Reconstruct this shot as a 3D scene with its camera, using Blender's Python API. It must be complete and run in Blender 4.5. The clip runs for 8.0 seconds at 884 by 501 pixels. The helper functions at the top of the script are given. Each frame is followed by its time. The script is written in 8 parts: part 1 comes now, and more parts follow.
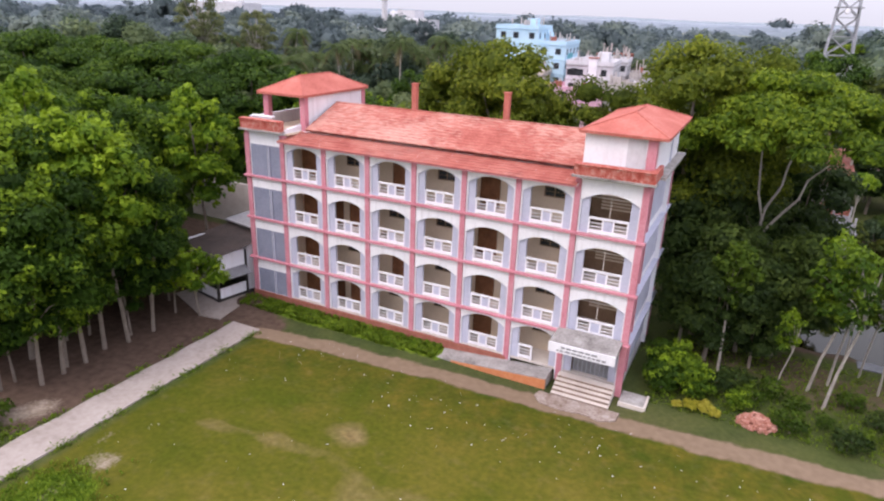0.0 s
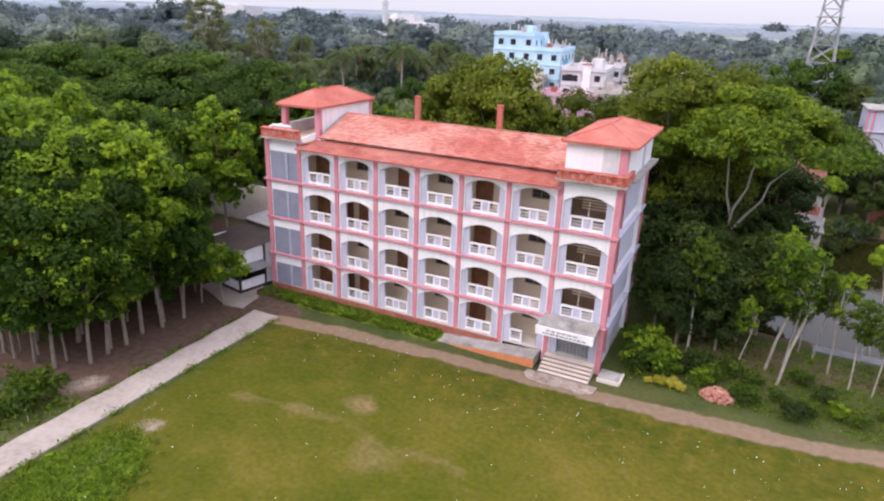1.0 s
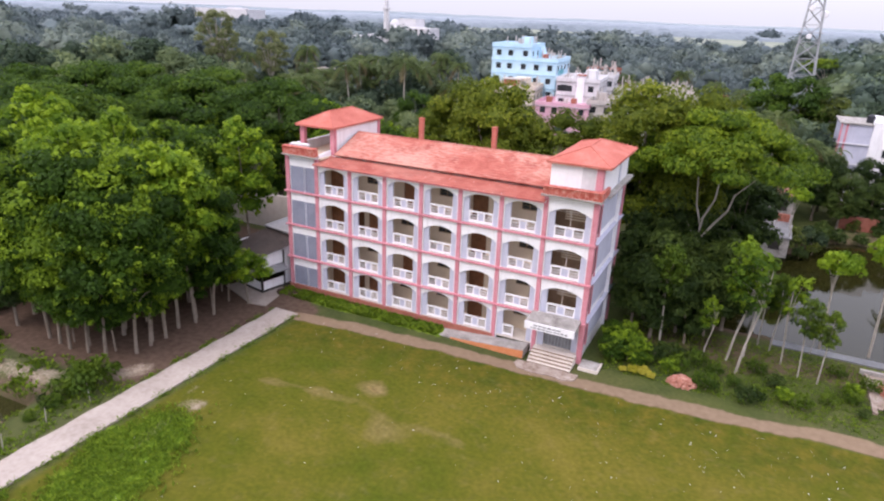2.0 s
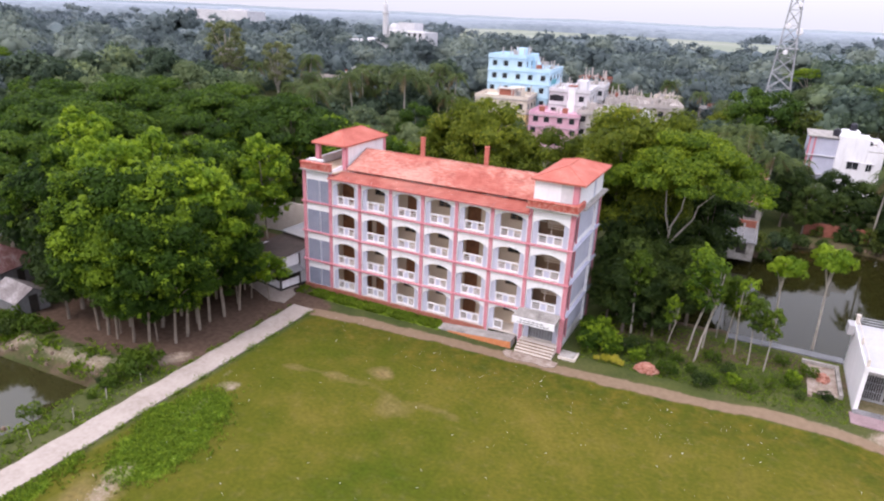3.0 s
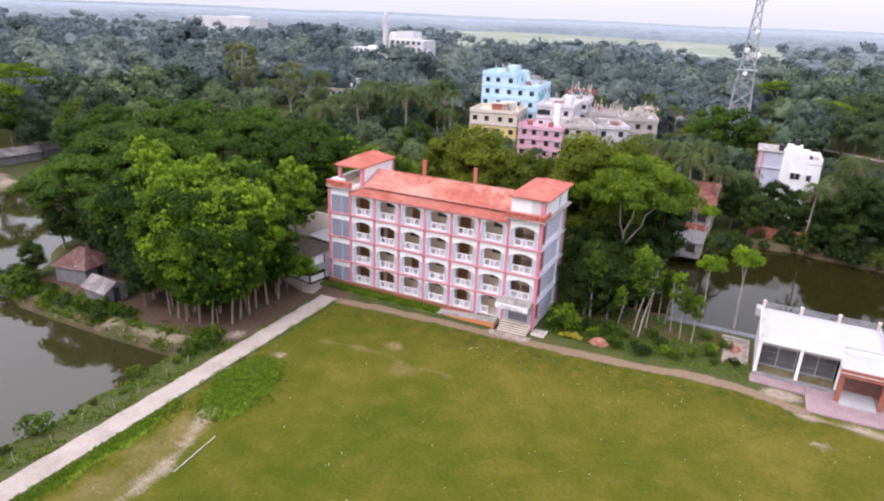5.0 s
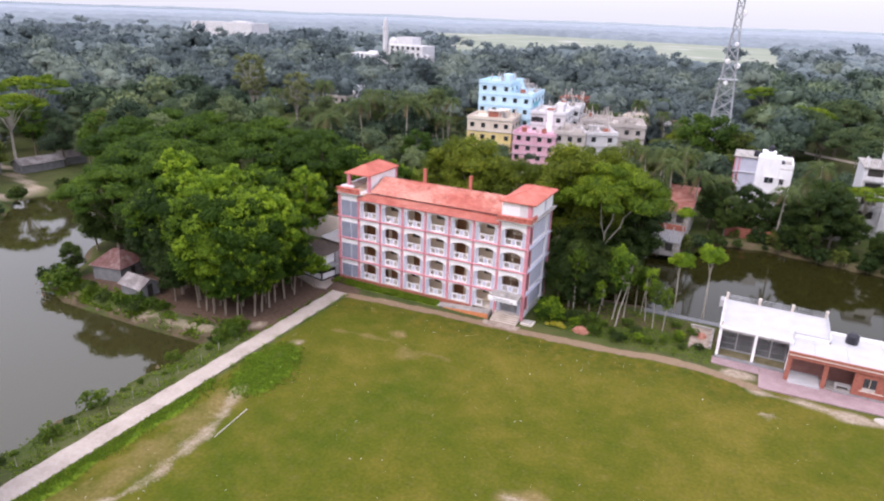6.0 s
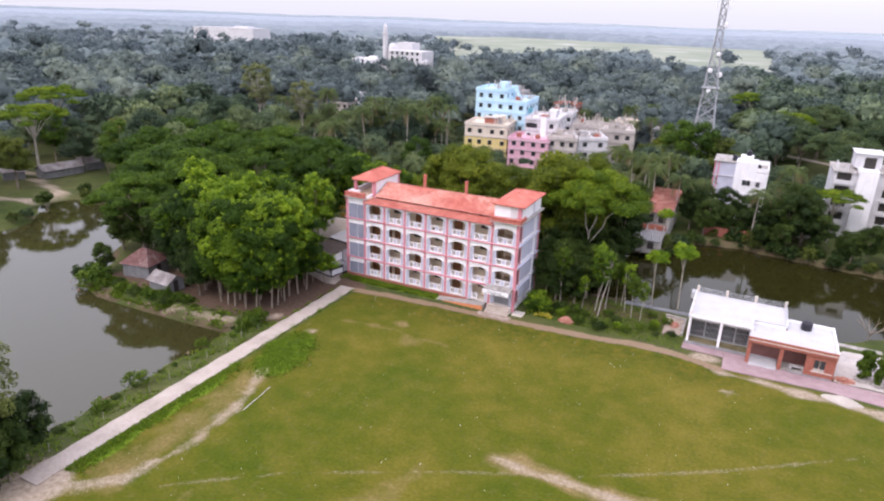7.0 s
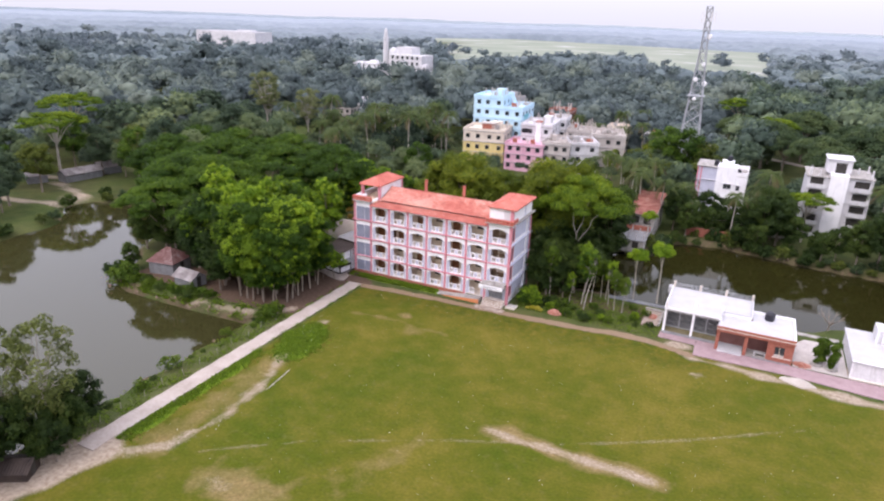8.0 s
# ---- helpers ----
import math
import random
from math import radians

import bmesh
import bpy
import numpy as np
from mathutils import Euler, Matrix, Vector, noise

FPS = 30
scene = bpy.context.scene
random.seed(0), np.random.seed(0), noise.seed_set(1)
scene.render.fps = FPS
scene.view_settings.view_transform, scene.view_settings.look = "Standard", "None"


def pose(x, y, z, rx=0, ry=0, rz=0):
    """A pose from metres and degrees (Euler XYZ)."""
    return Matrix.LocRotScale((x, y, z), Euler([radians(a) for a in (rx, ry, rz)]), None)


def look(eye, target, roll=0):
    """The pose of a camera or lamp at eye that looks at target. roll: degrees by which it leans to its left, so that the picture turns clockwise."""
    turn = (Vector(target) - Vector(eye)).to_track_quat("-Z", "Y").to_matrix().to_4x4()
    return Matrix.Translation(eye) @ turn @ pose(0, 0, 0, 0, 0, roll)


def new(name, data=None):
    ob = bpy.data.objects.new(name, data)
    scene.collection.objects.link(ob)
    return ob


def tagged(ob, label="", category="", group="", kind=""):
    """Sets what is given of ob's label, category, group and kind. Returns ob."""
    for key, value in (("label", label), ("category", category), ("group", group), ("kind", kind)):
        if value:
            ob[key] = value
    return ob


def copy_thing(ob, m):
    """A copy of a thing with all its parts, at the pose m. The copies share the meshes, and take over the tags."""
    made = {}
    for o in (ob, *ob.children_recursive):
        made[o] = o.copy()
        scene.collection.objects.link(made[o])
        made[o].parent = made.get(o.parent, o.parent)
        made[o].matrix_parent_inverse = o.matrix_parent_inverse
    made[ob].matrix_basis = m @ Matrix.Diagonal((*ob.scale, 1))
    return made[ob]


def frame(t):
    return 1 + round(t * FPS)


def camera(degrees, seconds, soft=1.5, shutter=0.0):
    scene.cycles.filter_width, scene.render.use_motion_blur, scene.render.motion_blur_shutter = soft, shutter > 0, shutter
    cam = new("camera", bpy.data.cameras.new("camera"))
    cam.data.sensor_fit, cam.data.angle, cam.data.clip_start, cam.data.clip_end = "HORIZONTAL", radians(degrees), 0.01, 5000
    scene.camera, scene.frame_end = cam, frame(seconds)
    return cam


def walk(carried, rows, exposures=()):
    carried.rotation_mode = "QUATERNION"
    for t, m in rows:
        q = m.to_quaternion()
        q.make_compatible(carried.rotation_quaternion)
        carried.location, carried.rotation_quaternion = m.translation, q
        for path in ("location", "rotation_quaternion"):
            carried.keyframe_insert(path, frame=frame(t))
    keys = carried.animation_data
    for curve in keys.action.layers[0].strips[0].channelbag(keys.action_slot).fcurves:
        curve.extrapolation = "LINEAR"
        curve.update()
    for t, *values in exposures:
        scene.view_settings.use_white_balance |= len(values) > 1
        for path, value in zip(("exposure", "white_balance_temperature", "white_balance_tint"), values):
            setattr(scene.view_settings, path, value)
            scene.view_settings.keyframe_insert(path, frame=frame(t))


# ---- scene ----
cam = camera(69.0, 8.0, soft=2.2)
PATH = [
    (0, (4.946, -35.133, 21.537), (4.124, -33.447, 20.841), 2.1),
    (0.5, (5.97, -36.949, 21.95), (5.145, -35.266, 21.252), 1.9),
    (1, (7.187, -39.722, 22.979), (6.365, -38.035, 22.286), 2.1),
    (1.5, (8.363, -42.165, 24.082), (7.539, -40.478, 23.392), 2.1),
    (3, (12.632, -51.542, 28.572), (11.818, -49.85, 27.88), 2.5),
    (3.5, (14.246, -54.585, 29.898), (13.429, -52.896, 29.205), 2.2),
    (4, (15.844, -58.422, 31.555), (15.034, -56.73, 30.861), 2.4),
    (4.5, (17.381, -61.513, 32.806), (16.571, -59.82, 32.113), 2.4),
    (6, (23.119, -72.928, 37.173), (22.309, -71.234, 36.485), 2.1),
    (6.5, (24.805, -76.33, 38.277), (23.996, -74.634, 37.592), 2.0),
    (7, (26.957, -80.579, 39.778), (26.147, -78.883, 39.095), 1.9),
    (7.5, (28.778, -84.089, 41.083), (27.965, -82.393, 40.401), 1.8),
    (8, (30.65, -88.45, 42.597), (29.841, -86.752, 41.916), 1.9),
]
walk(cam, [(t, look(eye, target, roll)) for t, eye, target, roll in PATH], [(0, -0.1, 6500, 22), (3, 0.02, 6500, 21), (8, 0.02, 6500, 21)])

# ---- world, sun, exposure ----
world = bpy.data.worlds.new("overcast_sky")
scene.world = world
world.use_nodes = True
wn, wl = world.node_tree.nodes, world.node_tree.links
wn.clear()
sky = wn.new("ShaderNodeTexSky")
sky.sky_type = "NISHITA"
sky.sun_disc = False
sky.sun_elevation = radians(51)
sky.sun_rotation = radians(205)
sky.dust_density = 4.0
bg_sky = wn.new("ShaderNodeBackground")
bg_sky.inputs[1].default_value = 0.05
bg_cloud = wn.new("ShaderNodeBackground")
bg_cloud.inputs[0].default_value = (0.9, 0.94, 1.04, 1)
# overcast sky: the zenith is three times as bright as the horizon
up = wn.new("ShaderNodeTexCoord")
rise = wn.new("ShaderNodeSeparateXYZ")
clear = wn.new("ShaderNodeClamp")
level = wn.new("ShaderNodeMath")
level.operation = "MULTIPLY_ADD"
level.inputs[1].default_value = 1.5
level.inputs[2].default_value = 0.9
wl.new(up.outputs["Generated"], rise.inputs[0])
wl.new(rise.outputs["Z"], clear.inputs[0])
wl.new(clear.outputs[0], level.inputs[0])
wl.new(level.outputs[0], bg_cloud.inputs[1])
add = wn.new("ShaderNodeAddShader")
w_out = wn.new("ShaderNodeOutputWorld")
wl.new(sky.outputs[0], bg_sky.inputs[0])
wl.new(bg_sky.outputs[0], add.inputs[0])
wl.new(bg_cloud.outputs[0], add.inputs[1])
wl.new(add.outputs[0], w_out.inputs[0])

sun = new("sun", bpy.data.lights.new("sun", "SUN"))
sun.data.energy = 1.3
sun.data.angle = radians(22)
sun.data.color = (1.0, 0.96, 0.9)
sun.matrix_world = look((-28, -80, 106), (0, 0, 0))
scene.view_settings.exposure = 0.0


# ---- materials ----
def material(name, colours, scale=1.0, rough=0.8, fine=8.0, bump=0.15, metal=0.0, spec=0.3, random_object=0.0, streak=0.0, streak_colour=(0.2, 0.18, 0.16), detail=6.0, worn=0.0, worn_colour=(0.6, 0.36, 0.29)):
    """A surface of two or three colours mixed by noise at two scales, with bump; streak adds vertical rain stains."""
    m = bpy.data.materials.new(name)
    m.use_nodes = True
    n, l = m.node_tree.nodes, m.node_tree.links
    bsdf = n["Principled BSDF"]
    geo = n.new("ShaderNodeNewGeometry")
    big, small = n.new("ShaderNodeTexNoise"), n.new("ShaderNodeTexNoise")
    big.inputs["Scale"].default_value, small.inputs["Scale"].default_value = scale, scale * fine
    big.inputs["Detail"].default_value = small.inputs["Detail"].default_value = detail
    l.new(geo.outputs["Position"], big.inputs["Vector"])
    l.new(geo.outputs["Position"], small.inputs["Vector"])
    mixer = n.new("ShaderNodeMath")
    mixer.operation = "MULTIPLY_ADD"
    mixer.inputs[1].default_value = 0.45
    half = n.new("ShaderNodeMath")
    half.operation = "MULTIPLY"
    half.inputs[1].default_value = 0.55
    l.new(big.outputs["Fac"], half.inputs[0])
    l.new(small.outputs["Fac"], mixer.inputs[0])
    l.new(half.outputs[0], mixer.inputs[2])
    fac = mixer.outputs[0]
    if random_object:
        info = n.new("ShaderNodeObjectInfo")
        shift = n.new("ShaderNodeMath")
        shift.operation = "MULTIPLY_ADD"
        shift.inputs[1].default_value = random_object
        l.new(info.outputs["Random"], shift.inputs[0])
        l.new(fac, shift.inputs[2])
        fac = shift.outputs[0]
    ramp = n.new("ShaderNodeValToRGB")
    e = ramp.color_ramp.elements
    e[0].position, e[1].position = 0.34, 0.66 + random_object
    e[0].color, e[1].color = (*colours[0], 1), (*colours[-1], 1)
    if len(colours) == 3:
        mid = e.new(0.5 + random_object / 2)
        mid.color = (*colours[1], 1)
    l.new(fac, ramp.inputs[0])
    colour = ramp.outputs[0]
    if worn:
        # the paint has worn off in broad areas, broken up by short dashes along the courses
        where = n.new("ShaderNodeTexNoise")
        where.inputs["Scale"].default_value, where.inputs["Detail"].default_value = 0.22, 3
        l.new(geo.outputs["Position"], where.inputs["Vector"])
        stretch = n.new("ShaderNodeMapping")
        stretch.inputs["Scale"].default_value = (1.3, 5.0, 5.0)
        l.new(geo.outputs["Position"], stretch.inputs["Vector"])
        dash = n.new("ShaderNodeTexNoise")
        dash.inputs["Scale"].default_value, dash.inputs["Detail"].default_value = 1.5, 6
        l.new(stretch.outputs[0], dash.inputs["Vector"])
        both = n.new("ShaderNodeMath")
        l.new(where.outputs["Fac"], both.inputs[0])
        l.new(dash.outputs["Fac"], both.inputs[1])
        amount = n.new("ShaderNodeMapRange")
        amount.inputs[1].default_value, amount.inputs[2].default_value = 0.93, 1.17
        amount.inputs[3].default_value, amount.inputs[4].default_value = 0.0, worn
        l.new(both.outputs[0], amount.inputs[0])
        wx = n.new("ShaderNodeMix")
        wx.data_type = "RGBA"
        wx.inputs[7].default_value = (*worn_colour, 1)
        l.new(amount.outputs[0], wx.inputs[0])
        l.new(colour, wx.inputs[6])
        colour = wx.outputs[2]
    if streak:
        squash = n.new("ShaderNodeMapping")
        squash.inputs["Scale"].default_value = (2.2, 2.2, 0.25)
        l.new(geo.outputs["Position"], squash.inputs["Vector"])
        runs = n.new("ShaderNodeTexNoise")
        runs.inputs["Scale"].default_value, runs.inputs["Detail"].default_value = 1.6, 5
        l.new(squash.outputs[0], runs.inputs["Vector"])
        level = n.new("ShaderNodeMapRange")
        level.inputs[1].default_value, level.inputs[2].default_value = 0.52, 0.78
        level.inputs[3].default_value, level.inputs[4].default_value = 0.0, streak
        l.new(runs.outputs["Fac"], level.inputs[0])
        mx = n.new("ShaderNodeMix")
        mx.data_type = "RGBA"
        mx.inputs[7].default_value = (*streak_colour, 1)
        l.new(level.outputs[0], mx.inputs[0])
        l.new(colour, mx.inputs[6])
        colour = mx.outputs[2]
    l.new(colour, bsdf.inputs["Base Color"])
    bsdf.inputs["Roughness"].default_value = rough
    bsdf.inputs["Metallic"].default_value = metal
    bsdf.inputs["Specular IOR Level"].default_value = spec
    if bump:
        b = n.new("ShaderNodeBump")
        b.inputs["Strength"].default_value, b.inputs["Distance"].default_value = bump, 0.05
        l.new(small.outputs["Fac"], b.inputs["Height"])
        l.new(b.outputs[0], bsdf.inputs["Normal"])
    return m


def leaf_material(name, dark, mid, light, glow=0.42, tinted=False, by_tree=0.5, by_lobe=0.0):
    """Leaves: colour varies from leaf to leaf and from tree to tree, and some light comes through."""
    m = bpy.data.materials.new(name)
    m.use_nodes = True
    n, l = m.node_tree.nodes, m.node_tree.links
    bsdf = n["Principled BSDF"]
    geo = n.new("ShaderNodeNewGeometry")
    if tinted:
        source = n.new("ShaderNodeAttribute")
        source.attribute_name = "tint"
        tree = source.outputs["Fac"]
    else:
        source = n.new("ShaderNodeObjectInfo")
        tree = source.outputs["Random"]
    a = n.new("ShaderNodeMath")
    a.operation = "MULTIPLY"
    a.inputs[1].default_value = by_tree
    l.new(tree, a.inputs[0])
    b = n.new("ShaderNodeMath")
    b.operation = "MULTIPLY_ADD"
    b.inputs[1].default_value = 1 - by_tree
    l.new(geo.outputs["Random Per Island"], b.inputs[0])
    l.new(a.outputs[0], b.inputs[2])
    value = b.outputs[0]
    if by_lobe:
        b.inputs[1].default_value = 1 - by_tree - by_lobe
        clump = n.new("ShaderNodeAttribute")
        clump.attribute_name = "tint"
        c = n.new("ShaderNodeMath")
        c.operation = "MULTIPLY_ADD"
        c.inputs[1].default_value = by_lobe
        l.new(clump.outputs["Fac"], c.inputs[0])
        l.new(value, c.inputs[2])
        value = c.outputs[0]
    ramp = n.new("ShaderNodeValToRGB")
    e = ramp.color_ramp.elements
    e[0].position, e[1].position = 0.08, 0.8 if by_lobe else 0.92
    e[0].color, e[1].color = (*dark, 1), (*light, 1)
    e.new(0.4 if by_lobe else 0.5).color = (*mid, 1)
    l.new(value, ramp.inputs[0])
    l.new(ramp.outputs[0], bsdf.inputs["Base Color"])
    bsdf.inputs["Roughness"].default_value = 0.55
    bsdf.inputs["Specular IOR Level"].default_value = 0.12
    through_leaf = n.new("ShaderNodeBsdfTranslucent")
    l.new(ramp.outputs[0], through_leaf.inputs[0])
    mix = n.new("ShaderNodeMixShader")
    mix.inputs[0].default_value = glow
    l.new(bsdf.outputs[0], mix.inputs[1])
    l.new(through_leaf.outputs[0], mix.inputs[2])
    l.new(mix.outputs[0], n["Material Output"].inputs[0])
    return m


WHITE = material("white_wall_paint", [(0.75, 0.74, 0.765), (0.85, 0.84, 0.865)], 0.7, 0.75, 9, 0.05, streak=0.35, streak_colour=(0.45, 0.42, 0.42))
PINK = material("pink_paint", [(0.5, 0.17, 0.205), (0.58, 0.23, 0.275), (0.62, 0.29, 0.335)], 0.9, 0.7, 9, 0.05, streak=0.25, streak_colour=(0.3, 0.12, 0.12))
LILAC = material("lilac_grey_paint", [(0.42, 0.43, 0.53), (0.52, 0.53, 0.63)], 0.8, 0.75, 8, 0.05, streak=0.3, streak_colour=(0.3, 0.3, 0.34))
SLATE = material("slate_blue_panel", [(0.19, 0.205, 0.27), (0.27, 0.285, 0.36)], 0.8, 0.7, 8, 0.05, streak=0.3, streak_colour=(0.2, 0.2, 0.24))
BEIGE = material("beige_inner_wall", [(0.62, 0.5, 0.37), (0.7, 0.58, 0.44)], 0.8, 0.85, 8, 0.05)
DOORWOOD = material("brown_door_wood", [(0.13, 0.05, 0.022), (0.25, 0.11, 0.05)], 2.0, 0.5, 7, 0.1)
STAIRBROWN = material("brown_stair_wall", [(0.2, 0.125, 0.075), (0.3, 0.2, 0.13)], 0.9, 0.85, 8, 0.05)
# near-black: paints the shade inside openings, also colours the black posts
DARK = material("dark_opening", [(0.02, 0.018, 0.016), (0.05, 0.045, 0.04)], 2.0, 0.5, 5, 0.0)
ROOF = material("weathered_pink_roof_tile", [(0.27, 0.075, 0.058), (0.4, 0.118, 0.09), (0.48, 0.18, 0.14)], 0.9, 0.9, 11, 0.6, spec=0.12, streak=0.2, streak_colour=(0.16, 0.06, 0.045), worn=0.6)
ROOFHIP = material("red_hip_roof", [(0.36, 0.1, 0.075), (0.46, 0.14, 0.108), (0.52, 0.2, 0.16)], 0.7, 0.9, 13, 0.3, spec=0.12, streak=0.2, streak_colour=(0.2, 0.08, 0.06))
ROOFLOW = material("red_lower_roof_tile", [(0.24, 0.062, 0.05), (0.37, 0.105, 0.08), (0.45, 0.17, 0.13)], 0.9, 0.9, 11, 0.6, spec=0.12, streak=0.2, streak_colour=(0.16, 0.06, 0.045), worn=0.22)
PLANTER = material("stained_red_parapet", [(0.3, 0.05, 0.035), (0.46, 0.11, 0.08), (0.6, 0.36, 0.3)], 3.0, 0.85, 5, 0.4)
CONCRETE = material("pale_concrete", [(0.28, 0.235, 0.2), (0.365, 0.31, 0.272), (0.42, 0.365, 0.325)], 0.35, 0.9, 10, 0.12)
OLDCONC = material("stained_concrete", [(0.14, 0.13, 0.12), (0.3, 0.28, 0.26), (0.42, 0.4, 0.38)], 1.2, 0.9, 7, 0.3)
APRON = material("crumbling_cement", [(0.17, 0.12, 0.09), (0.3, 0.235, 0.195), (0.42, 0.37, 0.33)], 1.3, 0.95, 6, 0.3)
RISER = material("brown_riser", [(0.16, 0.11, 0.08), (0.26, 0.19, 0.14)], 1.5, 0.85, 8, 0.1)
STEP = material("cream_step", [(0.55, 0.48, 0.42), (0.66, 0.6, 0.54)], 1.5, 0.7, 8, 0.1)
ORANGE = material("orange_brick_ramp_side", [(0.5, 0.16, 0.06), (0.6, 0.26, 0.12)], 2.0, 0.85, 6, 0.3)
BRICK = material("red_brick", [(0.24, 0.078, 0.052), (0.37, 0.14, 0.102)], 2.5, 0.85, 9, 0.3)
ROOFWHITE = material("white_roof_slab", [(0.38, 0.375, 0.39), (0.48, 0.475, 0.49)], 0.6, 0.8, 9, 0.1)
METALGREY = material("grey_galvanised_steel", [(0.28, 0.29, 0.31), (0.42, 0.43, 0.45)], 1.0, 0.5, 8, 0.05, metal=0.3)
GRILLE = material("dark_grey_grille", [(0.16, 0.16, 0.17), (0.29, 0.29, 0.3)], 1.5, 0.6, 8, 0.05)
TIN = material("rusty_tin_sheet", [(0.075, 0.03, 0.027), (0.14, 0.062, 0.055), (0.24, 0.195, 0.19)], 1.3, 0.7, 9, 0.2)
TINPALE = material("patched_pale_tin", [(0.1, 0.08, 0.076), (0.21, 0.185, 0.18), (0.36, 0.335, 0.33)], 0.6, 0.7, 9, 0.2)
RUST = material("rust_red_roof", [(0.14, 0.042, 0.03), (0.23, 0.078, 0.056), (0.32, 0.19, 0.16)], 0.7, 0.8, 7, 0.3)
DARKTIN = material("dark_brown_tin", [(0.03, 0.022, 0.019), (0.075, 0.054, 0.044)], 0.9, 0.7, 9, 0.1)
HOUSEWHITE = material("weathered_white_paint", [(0.5, 0.49, 0.51), (0.66, 0.65, 0.67)], 0.35, 0.8, 9, 0.05, streak=0.45, streak_colour=(0.3, 0.29, 0.28))
TINGREY = material("grey_tin_sheet", [(0.13, 0.13, 0.135), (0.26, 0.26, 0.27)], 0.9, 0.55, 9, 0.1)
BARK = material("pale_bark", [(0.14, 0.11, 0.085), (0.27, 0.23, 0.19)], 1.5, 0.95, 9, 0.5, random_object=0.1)
PALEBARK = material("pale_grey_bark", [(0.26, 0.23, 0.2), (0.42, 0.39, 0.34)], 1.5, 0.95, 9, 0.4)
BLACKPLASTIC = material("black_plastic", [(0.015, 0.015, 0.02), (0.03, 0.03, 0.04)], 2.0, 0.4, 5, 0.0)
PALECONC = material("pale_dusty_concrete", [(0.36, 0.32, 0.3), (0.52, 0.48, 0.45)], 0.5, 0.9, 9, 0.15, streak=0.3, streak_colour=(0.2, 0.18, 0.17))
MOSSY = material("mossy_cement", [(0.1, 0.088, 0.04), (0.17, 0.145, 0.075), (0.24, 0.21, 0.14)], 1.1, 0.9, 7, 0.2)
PORCHRED = material("dull_red_porch_paint", [(0.16, 0.07, 0.06), (0.24, 0.12, 0.105)], 0.9, 0.85, 8, 0.1)
PAPER = material("white_litter", [(0.7, 0.7, 0.68), (0.85, 0.85, 0.84)], 3.0, 0.8, 4, 0.0)
WINDOWDARK = material("dark_window_glass", [(0.02, 0.022, 0.026), (0.05, 0.055, 0.06)], 1.0, 0.15, 4, 0.0, spec=0.5)
DAMPCONC = material("damp_grey_concrete", [(0.11, 0.115, 0.125), (0.2, 0.205, 0.215)], 0.8, 0.7, 8, 0.2)
RAWCONC = material("raw_grey_concrete", [(0.26, 0.25, 0.25), (0.42, 0.41, 0.41)], 0.5, 0.9, 9, 0.2)

LEAF_GROVE = leaf_material("grove_leaf", (0.012, 0.032, 0.005), (0.045, 0.096, 0.008), (0.235, 0.35, 0.02), by_tree=0.3, by_lobe=0.5)
LEAF_DEEP = leaf_material("deep_green_leaf", (0.011, 0.024, 0.008), (0.032, 0.058, 0.013), (0.09, 0.132, 0.024), by_tree=0.3, by_lobe=0.4)
LEAF_BROAD = leaf_material("rain_tree_leaf", (0.015, 0.038, 0.007), (0.044, 0.092, 0.011), (0.125, 0.2, 0.02), by_tree=0.2, by_lobe=0.4)
LEAF_RAIN = leaf_material("light_rain_tree_leaf", (0.034, 0.072, 0.006), (0.102, 0.168, 0.011), (0.25, 0.325, 0.02), by_tree=0.0, by_lobe=0.5)
LEAF_RUST = leaf_material("brown_yellow_leaf", (0.12, 0.08, 0.015), (0.2, 0.14, 0.025), (0.28, 0.2, 0.04), by_tree=0.0, by_lobe=0.4)
# far version of the rain tree leaf, greyed with painted-in haze
LEAF_FARBROAD = leaf_material("hazed_rain_tree_leaf", (0.02, 0.038, 0.02), (0.05, 0.082, 0.036), (0.115, 0.155, 0.055), by_tree=0.35, by_lobe=0.35)
LEAF_BUSHY = leaf_material("yellowish_olive_leaf", (0.044, 0.07, 0.007), (0.115, 0.152, 0.014), (0.27, 0.305, 0.028), by_tree=0.2, by_lobe=0.4)
# the bluer green puts some haze into the mid-distance trees
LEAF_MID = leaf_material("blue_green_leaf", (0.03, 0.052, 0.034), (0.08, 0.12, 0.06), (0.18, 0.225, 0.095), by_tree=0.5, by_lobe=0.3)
LEAF_OLIVE = leaf_material("olive_leaf", (0.034, 0.05, 0.012), (0.074, 0.102, 0.02), (0.15, 0.175, 0.032), by_tree=0.3, by_lobe=0.4)
LEAF_OPEN = leaf_material("dusty_olive_leaf", (0.045, 0.058, 0.018), (0.1, 0.125, 0.032), (0.2, 0.225, 0.06), by_tree=0.2, by_lobe=0.4)
LEAF_LIME = leaf_material("lime_leaf", (0.038, 0.095, 0.006), (0.115, 0.205, 0.012), (0.29, 0.41, 0.024), by_tree=0.15, by_lobe=0.55)
LEAF_SHRUB = leaf_material("shrub_leaf", (0.022, 0.05, 0.006), (0.055, 0.1, 0.01), (0.12, 0.18, 0.016), by_tree=0.3, by_lobe=0.35)
LEAF_YELLOW = leaf_material("yellow_croton_leaf", (0.3, 0.3, 0.03), (0.42, 0.38, 0.04), (0.5, 0.45, 0.08))
LEAF_PALM = leaf_material("palm_leaf", (0.034, 0.056, 0.016), (0.074, 0.108, 0.03), (0.14, 0.175, 0.055))
